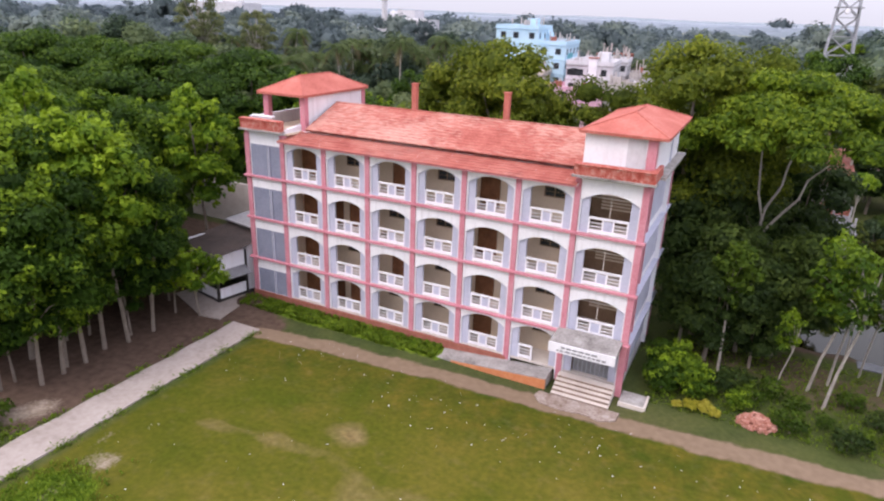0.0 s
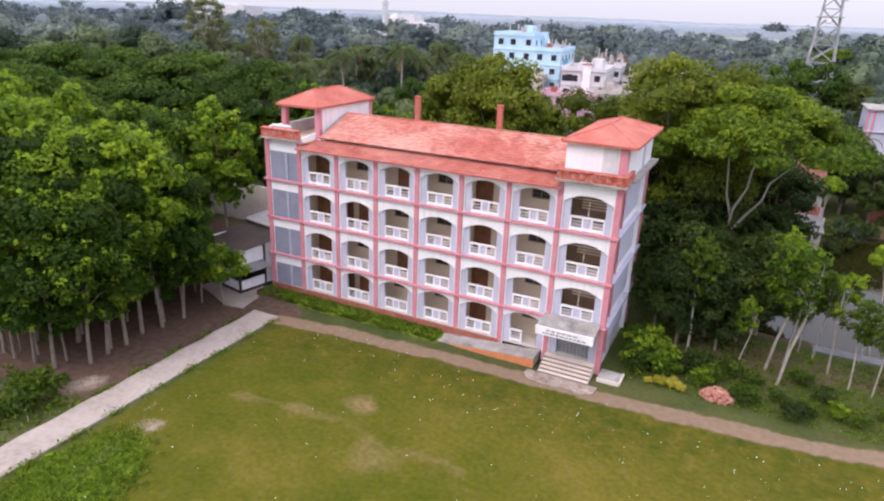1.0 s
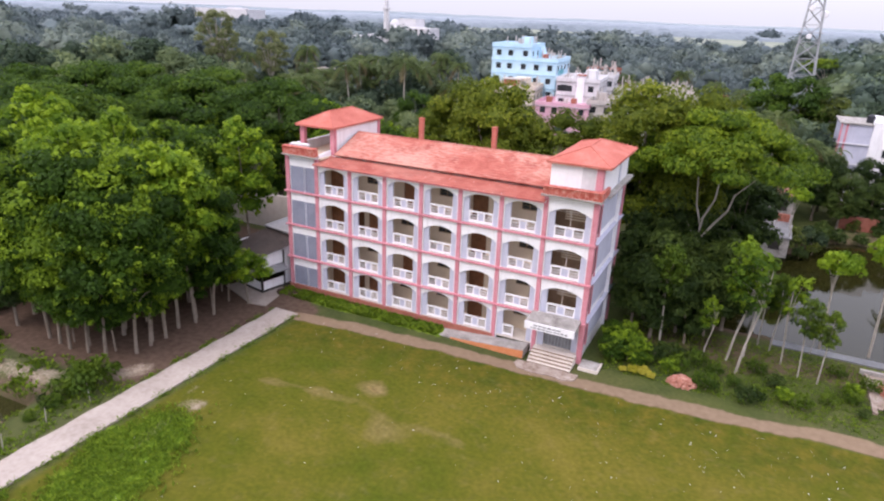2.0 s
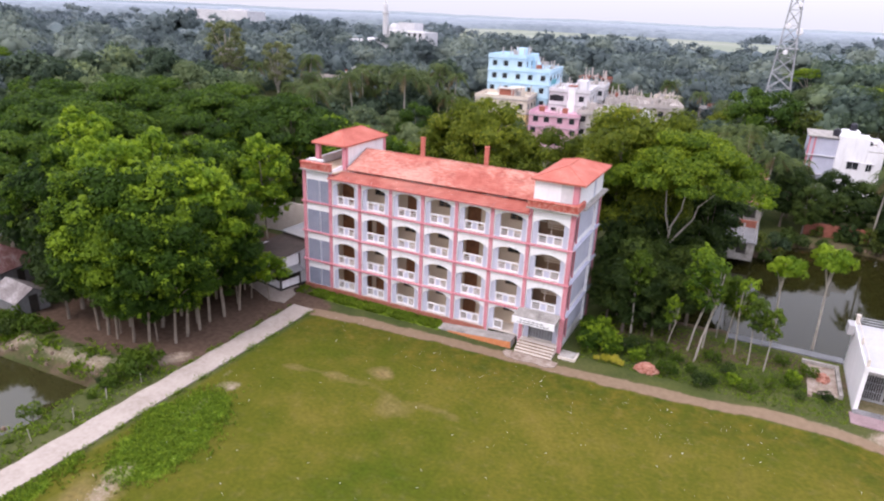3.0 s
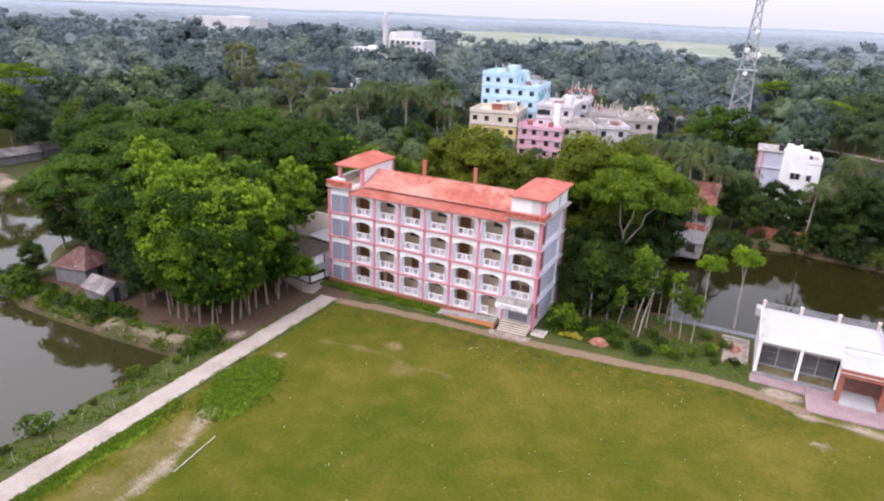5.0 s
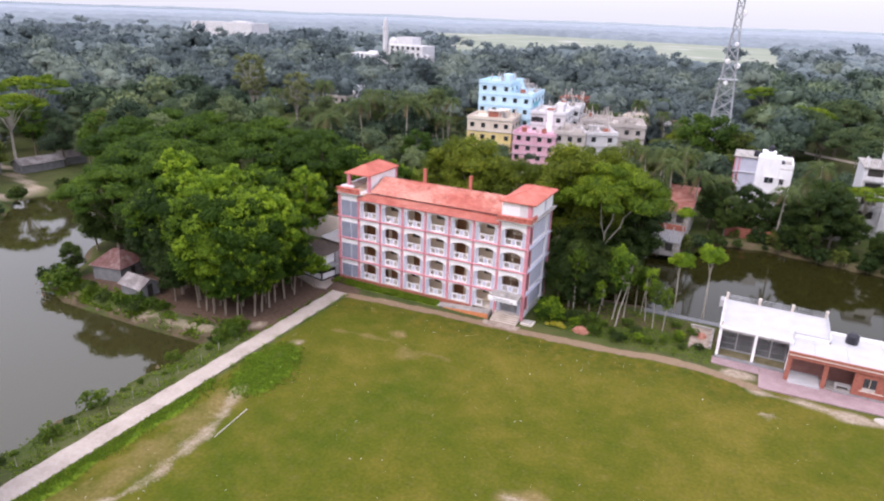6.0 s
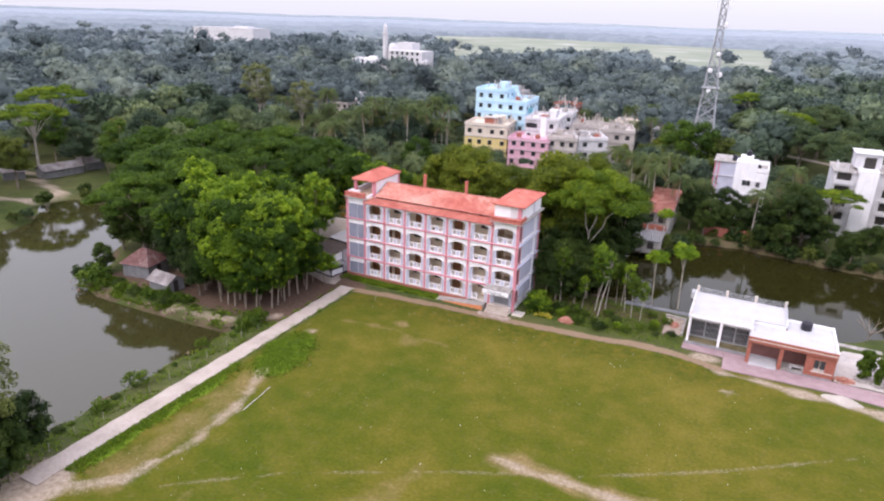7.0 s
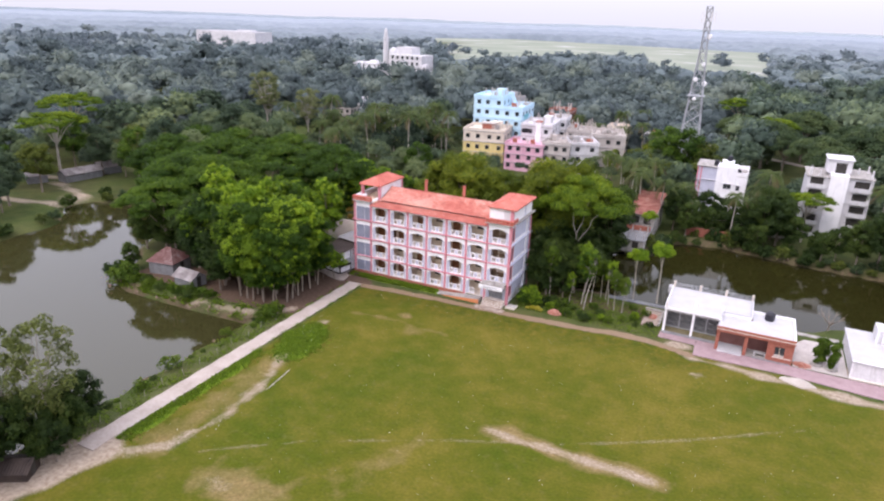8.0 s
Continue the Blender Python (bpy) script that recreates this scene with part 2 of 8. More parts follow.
LEAF_DRYPALM = leaf_material("withered_palm_leaf", (0.09, 0.07, 0.035), (0.15, 0.12, 0.06), (0.22, 0.18, 0.09))
# woods leaves: distance haze is mixed into the colour, greyer and bluer
LEAF_WOODS = leaf_material("hazy_woods_leaf", (0.066, 0.09, 0.096), (0.12, 0.156, 0.15), (0.205, 0.246, 0.195), 0.3, True, 0.7)
LEAF_DARKWOODS = leaf_material("dark_hazy_woods_leaf", (0.037, 0.061, 0.053), (0.09, 0.129, 0.092), (0.184, 0.238, 0.128), 0.3, True, 0.7)
LEAF_NEARWOODS = leaf_material("mixed_hazy_woods_leaf", (0.029, 0.05, 0.036), (0.079, 0.116, 0.068), (0.196, 0.242, 0.106), 0.35, True, 0.65)
LEAF_PALE = leaf_material("pale_olive_leaf", (0.085, 0.1, 0.042), (0.165, 0.19, 0.08), (0.27, 0.295, 0.135), by_tree=0.2, by_lobe=0.4)
LEAF_GRASS = leaf_material("grass_blade", (0.06, 0.115, 0.008), (0.12, 0.195, 0.012), (0.2, 0.28, 0.02), 0.45, True)


# ---- mesh helpers ----
class Geo:
    """Gathers boxes, prisms and tubes into one mesh."""

    def __init__(self):
        self.v, self.f = [], []

    def box(self, x0, x1, y0, y1, z0, z1):
        k = len(self.v)
        self.v += [(x, y, z) for z in (z0, z1) for x, y in ((x0, y0), (x1, y0), (x1, y1), (x0, y1))]
        self.f += [tuple(k + i for i in q) for q in ((3, 2, 1, 0), (4, 5, 6, 7), (0, 1, 5, 4), (1, 2, 6, 5), (2, 3, 7, 6), (3, 0, 4, 7))]
        return self

    def hexa(self, bottom, top):
        k = len(self.v)
        self.v += list(bottom) + list(top)
        n = len(bottom)
        self.f += [tuple(k + i for i in reversed(range(n))), tuple(k + n + i for i in range(n))]
        self.f += [(k + i, k + (i + 1) % n, k + n + (i + 1) % n, k + n + i) for i in range(n)]
        return self

    def tube(self, pts, radii, sides=7):
        k = len(self.v)
        pts = [Vector(p) for p in pts]
        for i, p in enumerate(pts):
            d = (pts[min(i + 1, len(pts) - 1)] - pts[max(i - 1, 0)]).normalized()
            u = d.orthogonal().normalized()
            if abs(d.z) > 0.3:
                u = (Vector((1, 0, 0)) - d * d.x).normalized()
            w = d.cross(u)
            for s in range(sides):
                a = 2 * math.pi * s / sides
                self.v.append(tuple(p + radii[i] * (math.cos(a) * u + math.sin(a) * w)))
        for i in range(len(pts) - 1):
            for s in range(sides):
                a, b = k + i * sides + s, k + i * sides + (s + 1) % sides
                self.f.append((a, b, b + sides, a + sides))
        self.f.append(tuple(k + s for s in reversed(range(sides))))
        self.f.append(tuple(k + (len(pts) - 1) * sides + s for s in range(sides)))
        return self

    def data(self, name, mat):
        me = bpy.data.meshes.new(name)
        me.from_pydata(self.v, [], self.f)
        me.materials.append(mat)
        return me


def quads_mesh(name, corners, mat, tint=None):
    """A mesh of loose faces from an array (n, 3 or 4, 3)."""
    n, c = corners.shape[:2]
    me = bpy.data.meshes.new(name)
    me.vertices.add(c * n)
    me.vertices.foreach_set("co", corners.reshape(-1).astype(np.float32))
    me.loops.add(c * n)
    me.loops.foreach_set("vertex_index", np.arange(c * n, dtype=np.int32))
    me.polygons.add(n)
    me.polygons.foreach_set("loop_start", np.arange(0, c * n, c, dtype=np.int32))
    if tint is not None:
        at = me.attributes.new("tint", "FLOAT", "POINT")
        at.data.foreach_set("value", np.repeat(tint, c).astype(np.float32))
    me.update(calc_edges=True)
    me.materials.append(mat)
    return me


def part(name, geo, mat, parent, label="", at=None):
    """One mesh under a thing or a part. geo is a Geo or mesh data."""
    data = geo if isinstance(geo, bpy.types.Mesh) else geo.data(name, mat)
    ob = new(name, data)
    ob.parent = parent
    if at is not None:
        ob.location = at
    if label:
        ob["label"] = label
    return ob


def thing(name, label, category, at=(0, 0, 0), turn=0.0, group="", kind=""):
    ob = new(name)
    ob.empty_display_size = 0.5
    ob.location = at
    ob.rotation_euler = (0, 0, radians(turn))
    return tagged(ob, label, category, group, kind)


def solo(name, geo, mat, label, category, at=(0, 0, 0), turn=0.0, group="", kind=""):
    """A thing of one mesh."""
    data = geo if isinstance(geo, bpy.types.Mesh) else geo.data(name, mat)
    ob = new(name, data)
    ob.location = at
    ob.rotation_euler = (0, 0, radians(turn))
    return tagged(ob, label, category, group, kind)


# ---- ground ----
def inside(poly, X, Y):
    res = np.zeros(X.shape, bool)
    for (ax, ay), (bx, by) in zip(poly, poly[1:] + poly[:1]):
        hit = ((ay > Y) != (by > Y)) & (X < (bx - ax) * (Y - ay) / ((by - ay) or 1e-9) + ax)
        res ^= hit
    return res


def line_distance(line, X, Y):
    best = np.full(X.shape, 1e9)
    for (ax, ay), (bx, by) in zip(line, line[1:]):
        dx, dy = bx - ax, by - ay
        s = np.clip(((X - ax) * dx + (Y - ay) * dy) / (dx * dx + dy * dy + 1e-9), 0, 1)
        best = np.minimum(best, np.hypot(X - ax - s * dx, Y - ay - s * dy))
    return best


def soft(d, inner, outer):
    return np.clip((outer - d) / (outer - inner), 0, 1)


POND_WEST = [(-31.6, -22.6), (-38, -22.9), (-44, -23.2), (-52, -23.3), (-58, -23.2), (-63.3, -21.4), (-63.8, -17.8), (-66.2, -14.4), (-71, -9), (-75, -3), (-79, 2), (-89, 9.5), (-96, 10), (-106, 8), (-109, 2), (-98, -7), (-97, -19),
             (-116, -28), (-128, -48), (-100, -64), (-60, -66), (-31.6, -62)]
POND_EAST = [(5, 14.2), (24, 13.8), (42, 15), (46, 18), (70, 21.5), (78, 40), (57, 47), (42, 48.4), (27, 51.6), (19, 49), (16, 42), (7, 36), (4, 24)]
WATER = -1.0


def ragged_outline(poly, step, reach):
    """The outline cut into short stretches, each end pushed a little in or out."""
    out = []
    for (ax, ay), (bx, by) in zip(poly, poly[1:] + poly[:1]):
        n = max(1, round(math.hypot(bx - ax, by - ay) / step))
        for i in range(n):
            x, y = ax + (bx - ax) * i / n, ay + (by - ay) * i / n
            out.append((x + reach * math.sin(1.9 * x + 0.7 * y), y + reach * math.sin(1.3 * x - 1.7 * y + 1)))
    return out




def wobble(X, Y, s):
    return np.sin(X * s + 1.3 * np.sin(Y * s * 0.7)) * np.cos(Y * s * 0.9 + 0.8 * np.sin(X * s * 1.3))


def ground_axis(lo, hi, step, far):
    core = np.arange(lo, hi + step / 2, step)
    grow, d, out = [], step, 0.0
    while out < far:
        d *= 1.16
        out += d
        grow.append(out)
    grow = np.array(grow)
    return np.concatenate([(lo - grow)[::-1], core, hi + grow])


gx, gy = ground_axis(-75, 62, 0.6, 6000), ground_axis(-70, 56, 0.6, 6000)
X, Y = np.meshgrid(gx, gy, indexing="ij")
Z = 0.04 * wobble(X, Y, 0.35) + 0.03 * wobble(Y, X, 0.9)
near = np.hypot(X, Y) < 900
Z[~near] = 0
for pond in (POND_WEST, POND_EAST):
    shore = ragged_outline(pond, 2.2, 0.38)
    d = line_distance(shore + shore[:1], X, Y) + 0.35 * wobble(X, Y, 0.8)
    inn = inside(shore, X, Y)
    Z = np.where(inn, np.minimum(Z, -1.0 - 1.6 * np.clip(d / 3, 0, 1)), np.minimum(Z, -0.95 * soft(d, 0.0, 1.15) + Z))
Z += 0.22 * soft(line_distance([(-28, -0.9), (-12.5, -1.0)], X, Y), 0.5, 1.4)

FRONT_PATH = [(-24, -4.6), (-18, -3.7), (-11, -3.4), (-5, -3.0), (0, -2.9), (5, -2.6), (12, -2.0), (17, -1.0), (23, -1.2), (28, -2.6)]
wob = wobble(X, Y, 0.6)
worn = soft(line_distance(FRONT_PATH, X, Y) + 0.15 * wob + 0.1 * wobble(Y, X, 2.6), 0.4, 1.2)
dirt = np.zeros_like(X)
grove = inside([(-26.9, 3), (-26.7, -8), (-27.2, -19), (-44, -20), (-60, -20), (-62, -4), (-52, 12), (-29, 12)], X, Y)
dirt = np.maximum(dirt, 0.95 * soft(np.where(grove, -line_distance([(-26.9, 3), (-26.8, -8), (-27.4, -19.4), (-44, -20)], X, Y), line_distance([(-26.9, 3), (-26.8, -8), (-27.4, -19.4), (-44, -20)], X, Y)) + 0.4 * wob, -0.2, 1.0))
dirt = np.maximum(dirt, 0.9 * soft(line_distance([(-27.4, -2.5), (-24.2, -3.6)], X, Y), 1.0, 2.2))
TRACK = [(-20.2, -30.2), (-18.7, -33), (-17.4, -37.5), (-17.0, -43.7), (-18.4, -50.2), (-23.5, -55)]
sand = 0.64 * soft(line_distance(TRACK, X, Y) + 0.5 * wob + 0.35 * wobble(Y, X, 2.3), 0.1, 1.7)
sand = np.maximum(sand, 0.44 * soft(np.hypot((X + 10.4) * 0.9, (Y + 52) * 1.3) + 0.8 * wob + 0.6 * wobble(Y, X, 1.6), 0.6, 3.4))
sand = np.maximum(sand, 1.0 * soft(line_distance([(-24.6, -54), (-26, -59), (-29, -66), (-34, -74)], X, Y) + 0.4 * wob, 2.2, 3.8))
sand = np.maximum(sand, 0.66 * soft(line_distance([(10, -31.7), (14, -32.1), (18, -31.8), (27.6, -31.9)], X, Y) + 0.3 * wob, 0.2, 1.5))
sand = np.maximum(sand, 0.7 * soft(line_distance([(-28.4, -17.6), (-29.6, -19.6), (-31.5, -20.2)], X, Y) + 0.4 * wob, 0.3, 1.5))
sand = np.maximum(sand, 0.45 * soft(line_distance([(-15, -49.5), (-6, -42.7), (7, -35.5), (18, -30.4), (30, -23), (42, -14.4)], X, Y) + 0.15 * wob, 0.1, 0.6))
sand = np.maximum(sand, 0.75 * soft(line_distance([(21.5, -1.0), (25, -1.2), (28.6, -3.4), (34, -3.3), (40, -4.2), (49, -4.6), (62, -6)], X, Y) + 0.8 * wob, 0.2, 1.7))
sand = np.maximum(sand, 0.7 * soft(np.hypot((X - 29.6) * 0.8, Y + 8) + 0.5 * wobble(Y, X, 2.1), 0.2, 1.1))
sand = np.maximum(sand, 0.95 * soft(np.hypot((X - 25.5) * 0.7, Y + 0.6) + 0.6 * wob, 0.8, 2.0))
sand = np.maximum(sand, 0.9 * soft(np.hypot(X + 21.2, (Y + 18.8) * 0.8) + 0.4 * wob, 0.4, 1.4))
sand = np.maximum(sand, 0.6 * soft(line_distance([(-23, -17), (-21.5, -21), (-21, -25)], X, Y) + 0.3 * wob, 0.1, 0.9))
sand = np.maximum(sand, 0.9 * soft(line_distance([(41.5, 4), (44, 8), (46.5, 3)], X, Y) + 0.4 * wob, 0.8, 2.4))
for pond in (POND_WEST, POND_EAST):
    dirt = np.maximum(dirt, np.where((Y > 30) & (X > 17), 0.6, np.where(X < -20, 0.62, 0.7)) * soft(line_distance(pond + pond[:1], X, Y) + 0.6 * wob, 0.3, np.where((Y > 30) & (X > 17), 6.5, np.where(X < -20, 1.5, 1.3))))
sand = np.maximum(sand, 0.6 * soft(line_distance([(9, -2.3), (12, -2.0), (17, -1.0), (23, -1.2)], X, Y) + 0.3 * wob, 0.15, 0.9))
# bare pale bank below the grove, trodden soil under the young trees
sand = np.maximum(sand, 0.62 * soft(line_distance([(-33, -21.3), (-38, -21.9), (-44, -22.4)], X, Y) + 0.5 * wob, 0.2, 1.2))
dirt = np.maximum(dirt, 0.62 * soft(line_distance([(4, 8), (10, 7.5), (16, 8.5), (22, 8)], X, Y) + 1.2 * wob + 0.8 * wobble(Y, X, 1.3), 1.0, 4.6))
dirt = np.maximum(dirt, 0.8 * soft(line_distance([(6, 12.8), (12, 12.9), (15, 12.7)], X, Y) + 0.4 * wob, 0.4, 1.4))
dry = soft(np.hypot(X + 11.5, (Y + 11) * 1.2) + 0.9 * wob, 0.8, 2.6) * 0.8
dry = np.maximum(dry, 0.5 * soft(line_distance([(-20, -14), (-12, -13.2), (-3, -14)], X, Y) + 0.4 * wob, 0.1, 1.0))
dry = np.maximum(dry, 0.66 * soft(line_distance([(-11, -52), (-4, -51)], X, Y) + 1.0 * wob + 0.8 * wobble(Y, X, 1.4), 1.2, 5.0))
dry = np.maximum(dry, 0.56 * soft(line_distance([(-20.2, -31), (-19.2, -37.5), (-18.8, -44), (-20, -51)], X, Y) + 0.8 * wob + 0.5 * wobble(Y, X, 1.9), 1.0, 4.2))
sand = np.maximum(sand, 0.8 * soft(line_distance([(-155, -4), (-120, -3), (-109, 1), (-111, 8), (-128, 13), (-142, 19)], X, Y), 0.8, 2.2))
dry = np.maximum(dry, 0.7 * soft(line_distance([(10, -31.7), (18, -31.8), (28, -31.9)], X, Y) + 0.5 * wob, 0.8, 2.4))
dry = np.maximum(dry, 0.5 * soft(np.hypot((X + 8.3) * 0.7, Y + 14.5) + 0.9 * wob, 0.4, 3.6))
dry = np.maximum(dry, 0.3 * soft(np.hypot((X - 22) * 0.5, Y + 14) + 1.4 * wob, 1.0, 6.0))
dry = np.maximum(dry, 0.45 * soft(np.hypot((X - 2), (Y + 46) * 0.7) + 1.4 * wob, 1.0, 6.0))
dry = np.maximum(dry, 0.56 * soft(line_distance([(3.8, -35.6), (4.0, -38), (3.4, -42)], X, Y) + 0.8 * wob + 0.6 * wobble(Y, X, 1.7), 0.3, 3.0))
dry = np.maximum(dry, 0.3 * soft(line_distance([(11, -20), (15, -23), (19, -27)], X, Y) + 1.2 * wob, 0.5, 4.0))
LUSH = [(-21.6, -30.0), (-23.6, -25.0), (-22.9, -20.4), (-20.8, -19.8), (-18.2, -22.2), (-17.2, -26.4), (-17.9, -30.2), (-19.2, -31.0)]
d = line_distance(LUSH + LUSH[:1], X, Y)
lush = soft(np.where(inside(LUSH, X, Y), -d, d) + 0.5 * wob + 0.5 * wobble(Y, X, 1.7), -0.9, 0.9)
lush = np.maximum(lush, soft(line_distance([(-23.2, -33), (-23.2, -40), (-23.1, -50)], X, Y) + 0.5 * wob, 0.2, 1.1))
lush = np.maximum(lush, soft(line_distance([(-28, -0.9), (-12, -1.0)], X, Y) + 0.2 * wob, 0.7, 1.2))
field = inside([(-24, -4), (24, -1.2), (62, -5), (130, -20), (130, -160), (-24, -160)], X, Y)
wild = np.where(field, 0.0, 1.0)
wild = np.where(inside([(1, 13), (24, 13), (24, -1.5), (1, -2.5)], X, Y), 0.9, wild)
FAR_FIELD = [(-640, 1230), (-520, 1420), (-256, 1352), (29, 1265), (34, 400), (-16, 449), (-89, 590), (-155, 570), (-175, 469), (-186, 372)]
far_field_haze = np.where(inside(FAR_FIELD, X, Y), 1.0, 0.0)
# past 1150 m the same pale colour stands in for haze
far_field_haze = np.maximum(far_field_haze, np.where(np.hypot(X, Y) > 1150, 1.0, 0.0))
far_field_haze = np.maximum(far_field_haze, np.where(inside([(120, 700), (330, 1200), (700, 1200), (500, 640)], X, Y), 0.8, 0.0))

turf = np.where(field, soft(line_distance(FRONT_PATH, X, Y) + 1.5 * wob, 0.0, 11.0), 0.0) * np.where(X > -24, 1, 0)
nx, ny = X.shape
idx = np.arange(nx * ny).reshape(nx, ny)
faces = np.stack([idx[:-1, :-1], idx[1:, :-1], idx[1:, 1:], idx[:-1, 1:]], -1).reshape(-1, 4)
me = bpy.data.meshes.new("ground")
me.vertices.add(nx * ny)
me.vertices.foreach_set("co", np.stack([X, Y, Z], -1).reshape(-1).astype(np.float32))
me.loops.add(faces.size)
me.loops.foreach_set("vertex_index", faces.reshape(-1).astype(np.int32))
me.polygons.add(len(faces))
me.polygons.foreach_set("loop_start", np.arange(0, faces.size, 4, dtype=np.int32))
me.polygons.foreach_set("use_smooth", np.ones(len(faces), bool))
me.update(calc_edges=True)
for name, layers in (("soil", (dirt, lush, sand)), ("cover", (wild, far_field_haze, dry)), ("tread", (worn, turf, worn))):
    at = me.color_attributes.new(name, "FLOAT_COLOR", "POINT")
    at.data.foreach_set("color", np.stack([*layers, np.ones_like(X)], -1).reshape(-1).astype(np.float32))


def ground_material():
    m = bpy.data.materials.new("grass_and_earth")
    m.use_nodes = True
    n, l = m.node_tree.nodes, m.node_tree.links
    bsdf = n["Principled BSDF"]
    bsdf.inputs["Roughness"].default_value = 0.95
    bsdf.inputs["Specular IOR Level"].default_value = 0.1
    geo = n.new("ShaderNodeNewGeometry")

    def noisy(scale, detail=6):
        t = n.new("ShaderNodeTexNoise")
        t.inputs["Scale"].default_value, t.inputs["Detail"].default_value = scale, detail
        l.new(geo.outputs["Position"], t.inputs["Vector"])
        return t.outputs["Fac"]

    def ramp(fac, stops):
        r = n.new("ShaderNodeValToRGB")
        e = r.color_ramp.elements
        e[0].position, e[0].color = stops[0][0], (*stops[0][1], 1)
        e[1].position, e[1].color = stops[-1][0], (*stops[-1][1], 1)
        for p, c in stops[1:-1]:
            e.new(p).color = (*c, 1)
        l.new(fac, r.inputs[0])
        return r.outputs[0]

    def blend(fac, a, b):
        x = n.new("ShaderNodeMix")
        x.data_type = "RGBA"
        l.new(fac, x.inputs[0])
        l.new(a, x.inputs[6])
        l.new(b, x.inputs[7])
        return x.outputs[2]

    def ragged(mask, noise_out, width=0.6):
        a = n.new("ShaderNodeMath")
        a.operation = "MULTIPLY_ADD"
        a.inputs[1].default_value = width
        l.new(noise_out, a.inputs[0])
        l.new(mask, a.inputs[2])
        b = n.new("ShaderNodeMapRange")
        b.inputs[1].default_value, b.inputs[2].default_value = 0.5 + width * 0.3, 0.7 + width * 0.55
        l.new(a.outputs[0], b.inputs[0])
        return b.outputs[0]

    soil, cover = n.new("ShaderNodeVertexColor"), n.new("ShaderNodeVertexColor")
    soil.layer_name, cover.layer_name = "soil", "cover"
    s, c = n.new("ShaderNodeSeparateColor"), n.new("ShaderNodeSeparateColor")
    l.new(soil.outputs[0], s.inputs[0])
    l.new(cover.outputs[0], c.inputs[0])
    broad, patch, fine, grain = noisy(0.05, 4), noisy(0.35, 8), noisy(2.2, 8), noisy(14, 4)
    grass = blend(fine, ramp(patch, [(0.32, (0.05, 0.068, 0.004)), (0.5, (0.083, 0.085, 0.008)), (0.68, (0.126, 0.106, 0.018))]),
                  ramp(broad, [(0.36, (0.046, 0.071, 0.004)), (0.5, (0.08, 0.084, 0.008)), (0.64, (0.146, 0.118, 0.02))]))
    grass = blend(ragged(c.outputs[2], patch, 0.7), grass, ramp(fine, [(0.3, (0.15, 0.108, 0.042)), (0.7, (0.21, 0.158, 0.068))]))
    wild_c = blend(fine, ramp(patch, [(0.35, (0.035, 0.055, 0.015)), (0.6, (0.075, 0.09, 0.025))]), ramp(broad, [(0.4, (0.05, 0.07, 0.02)), (0.6, (0.1, 0.09, 0.045))]))
    tread = n.new("ShaderNodeVertexColor")
    tread.layer_name = "tread"
    tr = n.new("ShaderNodeSeparateColor")
    l.new(tread.outputs[0], tr.inputs[0])
    thick = blend(fine, ramp(patch, [(0.35, (0.032, 0.052, 0.004)), (0.62, (0.086, 0.084, 0.008))]), ramp(noisy(0.9, 6), [(0.35, (0.044, 0.064, 0.005)), (0.65, (0.13, 0.1, 0.015))]))
    grass = blend(ragged(tr.outputs[1], patch, 0.8), grass, thick)
    # bare earth shows through in flecks
    fleck = n.new("ShaderNodeMapRange")
    fleck.inputs[1].default_value, fleck.inputs[2].default_value, fleck.inputs[4].default_value = 0.54, 0.75, 0.2
    l.new(noisy(1.1, 10), fleck.inputs[0])
    grass = blend(fleck.outputs[0], grass, ramp(fine, [(0.35, (0.12, 0.092, 0.034)), (0.65, (0.19, 0.142, 0.066))]))
    col = blend(c.outputs[0], grass, wild_c)
    # single tufts and blades
    speck = n.new("ShaderNodeMix")
    speck.data_type, speck.blend_type = "RGBA", "MULTIPLY"
    speck.inputs[0].default_value = 1.0
    l.new(col, speck.inputs[6])
    l.new(ramp(noisy(3.2, 9), [(0.3, (0.82, 0.85, 0.8)), (0.5, (0.99, 0.99, 0.99)), (0.72, (1.2, 1.17, 1.15))]), speck.inputs[7])
    col = speck.outputs[2]
    # pale far fields, and haze painted on the ground past 1150 m
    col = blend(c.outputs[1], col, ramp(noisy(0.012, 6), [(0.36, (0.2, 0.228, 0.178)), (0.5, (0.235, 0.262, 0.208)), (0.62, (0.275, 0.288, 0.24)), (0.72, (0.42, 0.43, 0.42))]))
    col = blend(ragged(s.outputs[1], fine, 0.5), col, ramp(fine, [(0.3, (0.062, 0.125, 0.008)), (0.7, (0.165, 0.235, 0.018))]))
    col = blend(ragged(s.outputs[0], fine, 0.5), col, ramp(fine, [(0.3, (0.078, 0.05, 0.036)), (0.7, (0.13, 0.088, 0.064))]))
    col = blend(ragged(s.outputs[2], noisy(6.5, 9), 0.75), col, ramp(fine, [(0.3, (0.23, 0.175, 0.125)), (0.7, (0.38, 0.315, 0.25))]))
    col = blend(ragged(tr.outputs[0], fine, 0.35), col, ramp(fine, [(0.3, (0.195, 0.137, 0.09)), (0.7, (0.238, 0.17, 0.114))]))
    l.new(col, bsdf.inputs["Base Color"])
    b = n.new("ShaderNodeBump")
    b.inputs["Strength"].default_value, b.inputs["Distance"].default_value = 0.35, 0.08
    l.new(grain, b.inputs["Height"])
    l.new(b.outputs[0], bsdf.inputs["Normal"])
    return m


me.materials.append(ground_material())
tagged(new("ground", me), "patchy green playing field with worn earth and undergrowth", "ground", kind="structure")


